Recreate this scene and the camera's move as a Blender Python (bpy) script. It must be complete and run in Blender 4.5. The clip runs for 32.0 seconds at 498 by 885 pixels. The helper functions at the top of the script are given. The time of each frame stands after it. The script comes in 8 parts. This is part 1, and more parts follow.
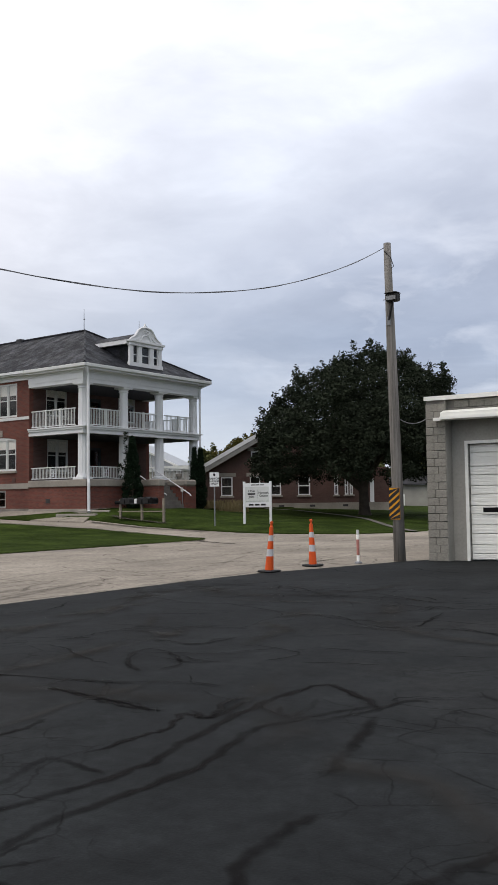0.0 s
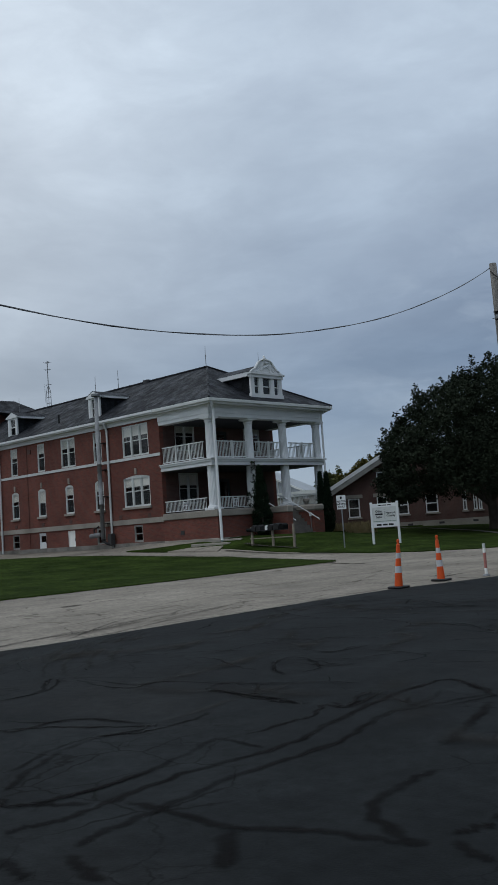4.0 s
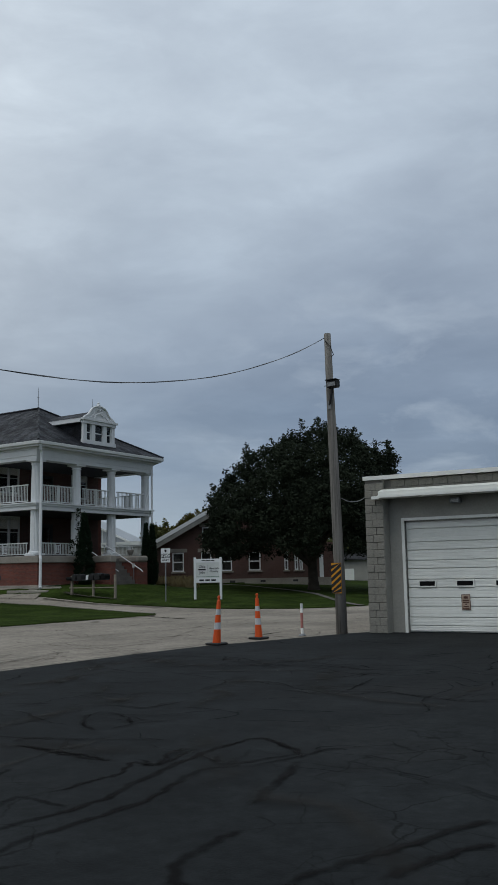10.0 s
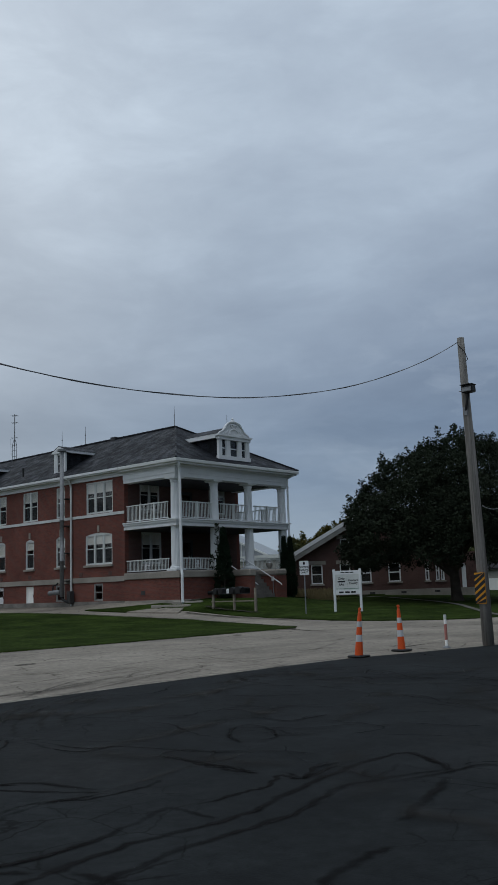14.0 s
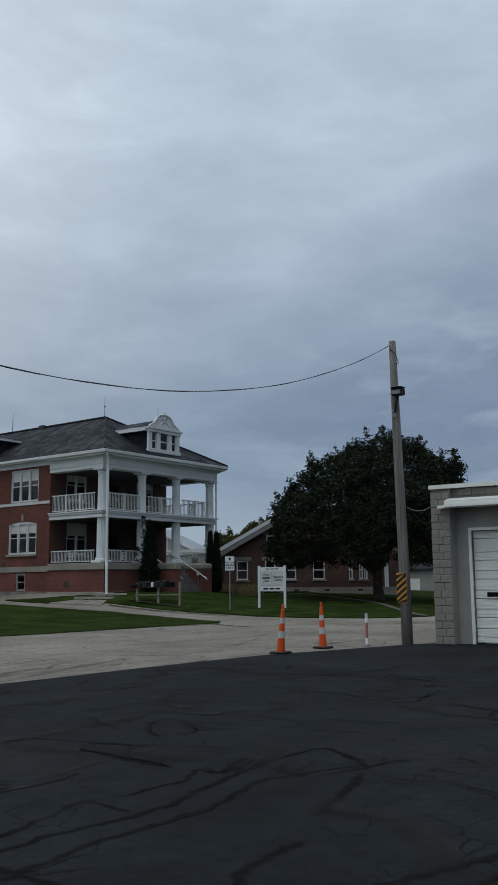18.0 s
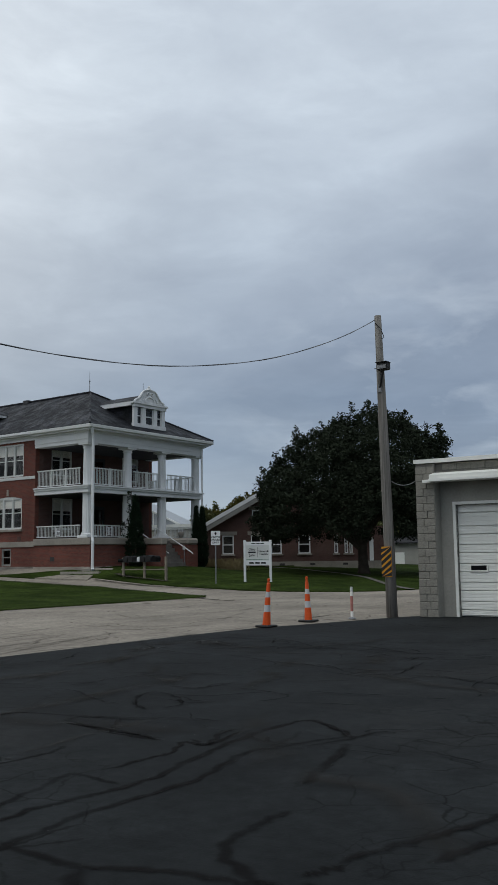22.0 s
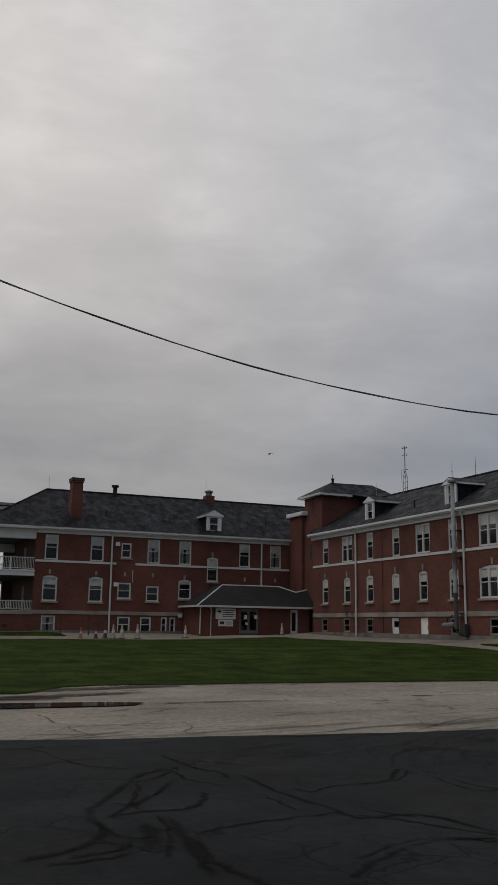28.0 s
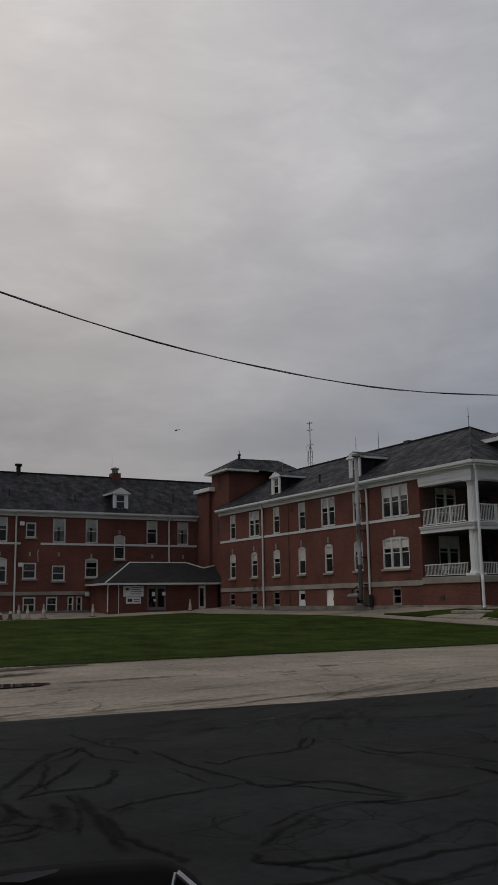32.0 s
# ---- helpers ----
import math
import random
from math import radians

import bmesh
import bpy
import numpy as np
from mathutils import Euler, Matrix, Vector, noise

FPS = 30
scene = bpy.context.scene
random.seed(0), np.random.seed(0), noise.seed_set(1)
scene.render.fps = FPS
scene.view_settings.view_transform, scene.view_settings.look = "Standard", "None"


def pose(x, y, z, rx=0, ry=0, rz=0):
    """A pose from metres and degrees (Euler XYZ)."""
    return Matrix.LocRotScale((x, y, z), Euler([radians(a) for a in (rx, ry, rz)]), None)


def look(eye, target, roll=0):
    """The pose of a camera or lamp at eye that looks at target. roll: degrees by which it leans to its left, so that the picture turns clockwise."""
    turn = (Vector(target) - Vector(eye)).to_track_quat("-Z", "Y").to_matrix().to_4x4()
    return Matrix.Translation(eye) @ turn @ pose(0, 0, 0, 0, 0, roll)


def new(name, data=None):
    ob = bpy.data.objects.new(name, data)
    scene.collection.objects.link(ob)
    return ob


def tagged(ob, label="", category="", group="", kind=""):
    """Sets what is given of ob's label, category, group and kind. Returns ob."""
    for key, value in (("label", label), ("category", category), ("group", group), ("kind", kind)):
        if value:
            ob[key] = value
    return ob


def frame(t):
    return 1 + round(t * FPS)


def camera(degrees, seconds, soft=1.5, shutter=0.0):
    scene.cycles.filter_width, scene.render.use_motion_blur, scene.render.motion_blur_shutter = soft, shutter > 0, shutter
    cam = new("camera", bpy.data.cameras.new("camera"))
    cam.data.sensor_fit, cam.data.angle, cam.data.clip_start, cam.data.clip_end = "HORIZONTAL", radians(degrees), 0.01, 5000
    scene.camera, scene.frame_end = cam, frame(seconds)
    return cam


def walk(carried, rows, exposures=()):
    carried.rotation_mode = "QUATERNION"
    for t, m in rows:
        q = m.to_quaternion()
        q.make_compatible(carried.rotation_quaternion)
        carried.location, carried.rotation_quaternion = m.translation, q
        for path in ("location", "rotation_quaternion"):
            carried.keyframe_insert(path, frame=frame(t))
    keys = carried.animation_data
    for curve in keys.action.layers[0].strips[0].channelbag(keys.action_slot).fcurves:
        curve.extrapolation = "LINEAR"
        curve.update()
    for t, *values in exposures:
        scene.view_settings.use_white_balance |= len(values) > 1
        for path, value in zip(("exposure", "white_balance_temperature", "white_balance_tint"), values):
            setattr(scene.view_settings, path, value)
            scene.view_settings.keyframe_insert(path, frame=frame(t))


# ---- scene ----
# Camera: it pans over the grounds from a parked vehicle.
cam = camera(30.78, 32.0, soft=1.0)
EYE = 1.65
# seconds, pitch, roll, yaw, and the shift of the eye while the lens finds its focus
ROWS = [
    (0.0, 3.57, 0.73, 36.26, -0.85, 1.0, 0.01), (0.5, 4.42, 0.16, 35.81),
    (1.0, 3.49, -0.31, 36.33), (1.5, 3.90, 0.10, 36.16), (2.0, 5.96, 0.20, 36.45), (2.5, 9.35, 1.05, 37.15),
    (3.0, 6.75, 2.34, 40.01), (3.5, 6.11, 4.01, 40.30), (4.0, 5.43, 3.99, 44.40), (4.5, 6.96, 4.09, 43.63),
    (6.5, 7.85, 2.19, 41.90), (7.0, 7.32, 0.62, 37.21), (7.5, 8.04, -0.48, 33.77), (8.0, 7.74, -0.12, 33.56),
    (8.5, 9.26, 0.67, 32.93), (9.0, 8.40, 0.61, 32.56), (9.5, 8.29, 0.28, 33.20), (10.0, 8.26, 1.04, 33.28),
    (10.5, 8.21, 0.99, 33.44), (11.0, 9.06, 1.79, 33.38), (11.5, 9.27, 1.14, 33.08), (12.0, 9.22, 0.92, 33.57),
    (12.5, 9.21, 0.83, 33.63), (13.0, 8.92, 0.92, 33.30), (13.5, 10.09, 2.82, 36.54), (14.0, 9.25, 1.92, 41.99),
    (14.5, 9.20, -0.78, 42.06), (15.0, 7.03, -2.09, 39.49), (15.5, 8.13, -0.30, 37.81), (17.5, 8.80, 0.61, 35.80),
    (18.0, 8.84, 0.44, 37.29), (18.5, 8.59, 0.93, 38.06), (19.0, 8.45, 0.76, 37.70), (19.5, 9.23, 1.41, 38.69),
    (20.0, 8.38, 0.60, 36.89), (20.5, 7.15, 0.0, 35.61), (21.0, 7.17, -0.23, 35.71), (21.5, 6.84, 0.05, 36.06),
    (22.0, 7.24, 0.66, 36.40), (22.5, 10.00, 2.03, 43.29), (23.0, 11.82, 2.37, 49.80), (23.5, 12.23, 3.34, 55.15),
    (24.0, 11.21, 1.75, 52.77), (24.5, 7.01, 0.47, 46.52), (25.0, 7.10, -0.80, 39.75), (25.5, 6.56, 0.80, 37.94),
    (26.0, 6.15, 0.46, 36.36), (26.5, 8.89, 0.52, 45.82), (28.5, 10.95, -0.63, 67.34), (29.0, 10.36, -0.23, 66.93),
    (29.5, 10.33, 0.18, 65.35), (30.0, 9.86, 0.15, 63.73), (30.5, 10.30, 0.42, 63.32), (31.0, 9.54, 0.52, 62.49),
    (31.5, 10.44, 1.12, 62.44), (32.0, 9.95, 0.91, 60.49),
]
# seconds, stops, kelvin, tint: the phone meters and balances its picture on the way
EXPO = [(0.0, 0.7, 6900, 14), (0.5, 0.35, 6900, 13), (1.0, 0.25, 6650, 10), (2.0, 0.15, 6750, 11), (3.0, -0.15, 6000, 6), (6.5, -0.14, 6150, 6), (10.0, -0.15, 6250, 6), (12.0, -0.17, 6150, 5), (13.2, -0.22, 6050, 5), (14.0, -0.34, 6000, 6), (15.0, -0.2, 6000, 5), (18.5, -0.23, 6050, 5), (20.4, -0.2, 6000, 5), (21.2, -0.13, 6050, 5), (21.8, 0.0, 6400, 7), (22.3, 0.0, 6400, 7),
        (23.2, -0.48, 6450, 9), (24.2, -0.58, 7300, 14), (25.0, -0.1, 6500, 9), (26.0, -0.05, 6000, 5), (26.5, -0.1, 6050, 5), (28.5, -0.66, 7100, 14), (32.0, -0.66, 7100, 14)]
walk(cam, [(r[0], pose(*[a + b for a, b in zip((0, 0, EYE), r[4:] or (0, 0, 0))], 90 + r[1], r[2], r[3])) for r in ROWS], EXPO)

# ---- sky and sun: a high overcast, brighter overhead, darker blue towards the horizon ----
SUN_ELEV, SUN_AZ = radians(62), radians(165)   # high behind the cloud, at the back of the camera
world = bpy.data.worlds.new("overcast")
scene.world = world
world.use_nodes = True
wt = world.node_tree
wt.nodes.clear()


def wnode(kind, **kw):
    n = wt.nodes.new(kind)
    for k, v in kw.items():
        if k in n.inputs:
            n.inputs[k].default_value = v
    return n


def wramp(stops):
    n = wt.nodes.new("ShaderNodeValToRGB")
    els = n.color_ramp.elements
    while len(els) < len(stops):
        els.new(0.5)
    for e, (p, c) in zip(els, stops):
        e.position, e.color = p, (*c, 1)
    return n


w_out = wnode("ShaderNodeOutputWorld")
w_bg = wnode("ShaderNodeBackground", Strength=1.0)
w_sky = wnode("ShaderNodeTexSky")
w_sky.sky_type, w_sky.sun_disc, w_sky.sun_elevation, w_sky.sun_rotation = "NISHITA", False, SUN_ELEV, SUN_AZ
w_tc = wnode("ShaderNodeTexCoord")
w_sep = wnode("ShaderNodeSeparateXYZ")
w_map = wnode("ShaderNodeMapping")
w_map.inputs["Scale"].default_value = (1.0, 1.0, 2.6)
w_n1 = wnode("ShaderNodeTexNoise", Scale=1.7, Detail=6.0, Roughness=0.5, Distortion=0.5)
w_n2 = wnode("ShaderNodeTexNoise", Scale=6.0, Detail=6.0, Roughness=0.58, Distortion=0.3)
w_grad = wramp([(0.0, (0.42, 0.455, 0.51)), (0.05, (0.41, 0.45, 0.505)), (0.10, (0.32, 0.36, 0.425)), (0.18, (0.275, 0.315, 0.38)), (0.27, (0.41, 0.445, 0.50)), (0.42, (0.61, 0.64, 0.68)), (0.65, (0.78, 0.80, 0.825)), (1.0, (0.85, 0.86, 0.88))])
w_map2 = wnode("ShaderNodeMapping")
w_map2.inputs["Scale"].default_value, w_map2.inputs["Rotation"].default_value = (1.0, 1.0, 7.5), (radians(3), radians(-4), 0)
w_n3 = wnode("ShaderNodeTexNoise", Scale=2.3, Detail=7.0, Roughness=0.55, Distortion=0.7)
w_cl3 = wramp([(0.30, (0.70, 0.735, 0.79)), (0.46, (0.97, 0.98, 0.99)), (0.56, (1.03, 1.025, 1.015)), (0.72, (1.42, 1.38, 1.32))])
w_low = wt.nodes.new("ShaderNodeMapRange")
w_low.inputs[1].default_value, w_low.inputs[2].default_value, w_low.inputs[3].default_value, w_low.inputs[4].default_value = 0.06, 0.30, 0.9, 0.04
w_m4 = wt.nodes.new("ShaderNodeMix")
w_m4.data_type, w_m4.blend_type = "RGBA", "MULTIPLY"
w_hsv = wnode("ShaderNodeHueSaturation")
w_sat = wt.nodes.new("ShaderNodeMapRange")
w_sat.inputs[1].default_value, w_sat.inputs[2].default_value, w_sat.inputs[3].default_value, w_sat.inputs[4].default_value = 0.28, 0.70, 1.0, 0.2
w_lft = wt.nodes.new("ShaderNodeMapRange")
w_lft.inputs[1].default_value, w_lft.inputs[2].default_value, w_lft.inputs[3].default_value, w_lft.inputs[4].default_value = 0.3, 0.6, 1.0, 1.12
w_dt2 = wt.nodes.new("ShaderNodeVectorMath")
w_dt2.operation, w_dt2.inputs[1].default_value = "DOT_PRODUCT", (-0.36, 0.922, 0.14)
w_bnk = wt.nodes.new("ShaderNodeMapRange")
w_bnk.interpolation_type = "SMOOTHSTEP"
w_bnk.inputs[1].default_value, w_bnk.inputs[2].default_value, w_bnk.inputs[3].default_value, w_bnk.inputs[4].default_value = 0.945, 0.997, 0.0, 1.0
w_m5 = wt.nodes.new("ShaderNodeMix")
w_m6 = wt.nodes.new("ShaderNodeMix")
w_m5.data_type = w_m6.data_type = "RGBA"
w_m5.blend_type = "MULTIPLY"
w_m5.inputs[7].default_value, w_m6.inputs[7].default_value = (0.86, 0.868, 0.89, 1), (0.55, 0.58, 0.62, 1)
w_map3 = wnode("ShaderNodeMapping")
w_map3.inputs["Scale"].default_value = (1.0, 1.0, 2.2)
w_n4 = wnode("ShaderNodeTexNoise", Scale=9.0, Detail=6.0, Roughness=0.55, Distortion=0.3)
w_pf = wt.nodes.new("ShaderNodeMapRange")
w_pf.inputs[1].default_value, w_pf.inputs[2].default_value, w_pf.inputs[3].default_value, w_pf.inputs[4].default_value = 0.52, 0.72, 0.0, 0.6
w_pm = wt.nodes.new("ShaderNodeMath")
w_pm.operation = "MULTIPLY"
w_cl = wramp([(0.30, (0.85, 0.86, 0.88)), (0.5, (0.985, 0.988, 0.992)), (0.70, (1.12, 1.12, 1.115))])
w_cl2 = wramp([(0.32, (0.91, 0.91, 0.92)), (0.52, (1.0, 1.0, 1.0)), (0.70, (1.12, 1.12, 1.11))])
w_hue = wramp([(0.0, (0.95, 1.0, 1.075)), (0.3, (0.965, 1.0, 1.05)), (0.75, (1.005, 1.0, 1.0))])
w_wav = wt.nodes.new("ShaderNodeMath")
w_wav.operation, w_wav.inputs[1].default_value = "MULTIPLY_ADD", 0.16
w_off = wt.nodes.new("ShaderNodeMath")
w_off.operation, w_off.inputs[1].default_value = "SUBTRACT", 0.08
w_hm = wt.nodes.new("ShaderNodeMix")
w_hm.data_type, w_hm.blend_type = "RGBA", "MULTIPLY"
w_hm.inputs[0].default_value = 1.0
w_dot = wt.nodes.new("ShaderNodeVectorMath")
w_dot.operation, w_dot.inputs[1].default_value = "DOT_PRODUCT", (-0.92, -0.38, 0.0)
w_side = wt.nodes.new("ShaderNodeMapRange")
w_side.inputs[1].default_value, w_side.inputs[2].default_value, w_side.inputs[3].default_value, w_side.inputs[4].default_value = -1.0, 1.0, 0.56, 1.14
w_str = wt.nodes.new("ShaderNodeMath")
w_str.operation, w_str.inputs[1].default_value = "MULTIPLY", 1.0
w_m1 = wt.nodes.new("ShaderNodeMix")
w_m2 = wt.nodes.new("ShaderNodeMix")
w_m3 = wt.nodes.new("ShaderNodeMix")
for m in (w_m1, w_m2, w_m3):
    m.data_type = "RGBA"
w_m1.blend_type = w_m2.blend_type = "MULTIPLY"
w_m1.inputs[0].default_value = w_m2.inputs[0].default_value = 1.0
w_m3.blend_type, w_m3.inputs[0].default_value = "ADD", 0.012
for a, b in ((w_tc.outputs["Generated"], w_sep.inputs[0]), (w_tc.outputs["Generated"], w_map.inputs[0]), (w_map.outputs[0], w_n1.inputs["Vector"]),
             (w_map.outputs[0], w_n2.inputs["Vector"]), (w_n1.outputs[0], w_wav.inputs[0]), (w_sep.outputs[2], w_wav.inputs[2]), (w_wav.outputs[0], w_off.inputs[0]), (w_off.outputs[0], w_grad.inputs[0]), (w_n1.outputs[0], w_cl.inputs[0]), (w_n2.outputs[0], w_cl2.inputs[0]),
             (w_grad.outputs[0], w_m1.inputs[6]), (w_cl.outputs[0], w_m1.inputs[7]), (w_m1.outputs[2], w_m2.inputs[6]), (w_cl2.outputs[0], w_m2.inputs[7]),
             (w_tc.outputs["Generated"], w_map2.inputs[0]), (w_map2.outputs[0], w_n3.inputs["Vector"]), (w_n3.outputs[0], w_cl3.inputs[0]), (w_sep.outputs[2], w_low.inputs[0]), (w_low.outputs[0], w_m4.inputs[0]), (w_m2.outputs[2], w_m4.inputs[6]), (w_cl3.outputs[0], w_m4.inputs[7]), (w_m4.outputs[2], w_m5.inputs[6]), (w_bnk.outputs[0], w_m5.inputs[0]), (w_m5.outputs[2], w_m6.inputs[6]), (w_pm.outputs[0], w_m6.inputs[0]), (w_m6.outputs[2], w_hsv.inputs["Color"]), (w_hsv.outputs[0], w_m3.inputs[6]),
             (w_tc.outputs["Generated"], w_dt2.inputs[0]), (w_dt2.outputs["Value"], w_bnk.inputs[0]), (w_tc.outputs["Generated"], w_map3.inputs[0]), (w_map3.outputs[0], w_n4.inputs["Vector"]), (w_n4.outputs[0], w_pf.inputs[0]), (w_pf.outputs[0], w_pm.inputs[0]), (w_bnk.outputs[0], w_pm.inputs[1]),
             (w_dot.outputs["Value"], w_sat.inputs[0]), (w_sat.outputs[0], w_hsv.inputs["Saturation"]), (w_dot.outputs["Value"], w_lft.inputs[0]), (w_lft.outputs[0], w_str.inputs[1]), (w_sky.outputs[0], w_m3.inputs[7]), (w_m3.outputs[2], w_hm.inputs[6]), (w_hue.outputs[0], w_hm.inputs[7]), (w_dot.outputs["Value"], w_hue.inputs[0]), (w_hm.outputs[2], w_bg.inputs[0]), (w_bg.outputs[0], w_out.inputs[0]),
             (w_tc.outputs["Generated"], w_dot.inputs[0]), (w_dot.outputs["Value"], w_side.inputs[0]), (w_side.outputs[0], w_str.inputs[0]), (w_str.outputs[0], w_bg.inputs[1])):
    wt.links.new(a, b)
sun = new("sun", bpy.data.lights.new("sun", "SUN"))
sun.data.energy, sun.data.angle, sun.data.color = 0.55, radians(25), (1.0, 0.97, 0.92)
SUN_DIR = Vector((math.sin(SUN_AZ) * math.cos(SUN_ELEV), math.cos(SUN_AZ) * math.cos(SUN_ELEV), math.sin(SUN_ELEV)))
sun.matrix_world = look(SUN_DIR * 80, (0, 0, 0))


# ---- materials ----
def material(name, color, rough=0.8, metal=0.0, var=0.12, scale=1.5, fine=30.0, bump=0.15, dist=0.01, tint=None, spec=0.22):
    """A plain procedural surface: two scales of colour variation, and a fine relief."""
    m = bpy.data.materials.new(name)
    m.use_nodes = True
    t = m.node_tree
    b = t.nodes["Principled BSDF"]
    b.inputs["Roughness"].default_value, b.inputs["Metallic"].default_value = rough, metal
    b.inputs["Specular IOR Level"].default_value = spec
    tc = t.nodes.new("ShaderNodeTexCoord")
    n1, n2 = t.nodes.new("ShaderNodeTexNoise"), t.nodes.new("ShaderNodeTexNoise")
    n1.inputs["Scale"].default_value, n1.inputs["Detail"].default_value = scale, 5
    n2.inputs["Scale"].default_value, n2.inputs["Detail"].default_value = fine, 3
    add = t.nodes.new("ShaderNodeMath")
    add.operation = "MULTIPLY_ADD"
    add.inputs[1].default_value = 0.45
    r = t.nodes.new("ShaderNodeValToRGB")
    c2 = tint or color
    r.color_ramp.elements[0].position, r.color_ramp.elements[1].position = 0.45, 0.95
    r.color_ramp.elements[0].color = (*[c * (1 - var) for c in color], 1)
    r.color_ramp.elements[1].color = (*[min(1, c * (1 + var)) for c in c2], 1)
    bp = t.nodes.new("ShaderNodeBump")
    bp.inputs["Strength"].default_value, bp.inputs["Distance"].default_value = bump, dist
    for a, z in ((tc.outputs["Object"], n1.inputs["Vector"]), (tc.outputs["Object"], n2.inputs["Vector"]), (n2.outputs[0], add.inputs[0]), (n1.outputs[0], add.inputs[2]),
                 (add.outputs[0], r.inputs[0]), (r.outputs[0], b.inputs["Base Color"]), (n2.outputs[0], bp.inputs["Height"]), (bp.outputs[0], b.inputs["Normal"])):
        t.links.new(a, z)
    return m


def courses(name, c1, c2, mortar, length, height, joint, rough=0.85, bump=0.4, zscale=1.0, stain=(0.72, 1.12), big=0.35):
    """Courses of brick or slate on upright or pitched faces that look along x or y."""
    m = material(name, c1, rough)
    t = m.node_tree
    b = t.nodes["Principled BSDF"]
    tc = next(n for n in t.nodes if n.type == "TEX_COORD")
    geo, sp, sn = t.nodes.new("ShaderNodeNewGeometry"), t.nodes.new("ShaderNodeSeparateXYZ"), t.nodes.new("ShaderNodeSeparateXYZ")
    ax, ay, gt, mx, mz, cb = [t.nodes.new("ShaderNodeMath") for _ in range(5)] + [t.nodes.new("ShaderNodeCombineXYZ")]
    ax.operation = ay.operation = "ABSOLUTE"
    gt.operation = "GREATER_THAN"
    mix = t.nodes.new("ShaderNodeMix")
    mz.operation, mz.inputs[1].default_value = "MULTIPLY", zscale
    br = t.nodes.new("ShaderNodeTexBrick")
    br.inputs["Color1"].default_value, br.inputs["Color2"].default_value, br.inputs["Mortar"].default_value = (*c1, 1), (*c2, 1), (*mortar, 1)
    br.inputs["Scale"].default_value, br.inputs["Mortar Size"].default_value, br.inputs["Mortar Smooth"].default_value = 1.0, joint, 0.3
    br.inputs["Brick Width"].default_value, br.inputs["Row Height"].default_value, br.inputs["Bias"].default_value = length, height, 0.0
    nz = t.nodes.new("ShaderNodeTexNoise")
    nz.inputs["Scale"].default_value, nz.inputs["Detail"].default_value = big, 8
    rp = t.nodes.new("ShaderNodeMapRange")
    rp.inputs[1].default_value, rp.inputs[2].default_value, rp.inputs[3].default_value, rp.inputs[4].default_value = 0.3, 0.7, *stain
    mul = t.nodes.new("ShaderNodeMix")
    mul.data_type, mul.blend_type = "RGBA", "MULTIPLY"
    mul.inputs[0].default_value = 1.0
    bp = next(n for n in t.nodes if n.type == "BUMP")
    bp.inputs["Strength"].default_value, bp.inputs["Distance"].default_value = bump, 0.008
    inv = t.nodes.new("ShaderNodeMath")
    inv.operation, inv.inputs[0].default_value = "SUBTRACT", 1.0
    for a, z in ((geo.outputs["Normal"], sn.inputs[0]), (tc.outputs["Object"], sp.inputs[0]), (sn.outputs[0], ax.inputs[0]), (sn.outputs[1], ay.inputs[0]),
                 (ax.outputs[0], gt.inputs[0]), (ay.outputs[0], gt.inputs[1]), (gt.outputs[0], mix.inputs[0]), (sp.outputs[0], mix.inputs[2]), (sp.outputs[1], mix.inputs[3]),
                 (sp.outputs[2], mz.inputs[0]), (mix.outputs[0], cb.inputs[0]), (mz.outputs[0], cb.inputs[1]), (cb.outputs[0], br.inputs["Vector"]),
                 (tc.outputs["Object"], nz.inputs["Vector"]), (nz.outputs[0], rp.inputs[0]), (br.outputs[0], mul.inputs[6]), (rp.outputs[0], mul.inputs[7]),
                 (mul.outputs[2], b.inputs["Base Color"]), (br.outputs["Fac"], inv.inputs[1]), (inv.outputs[0], bp.inputs["Height"])):
        t.links.new(a, z)
    return m


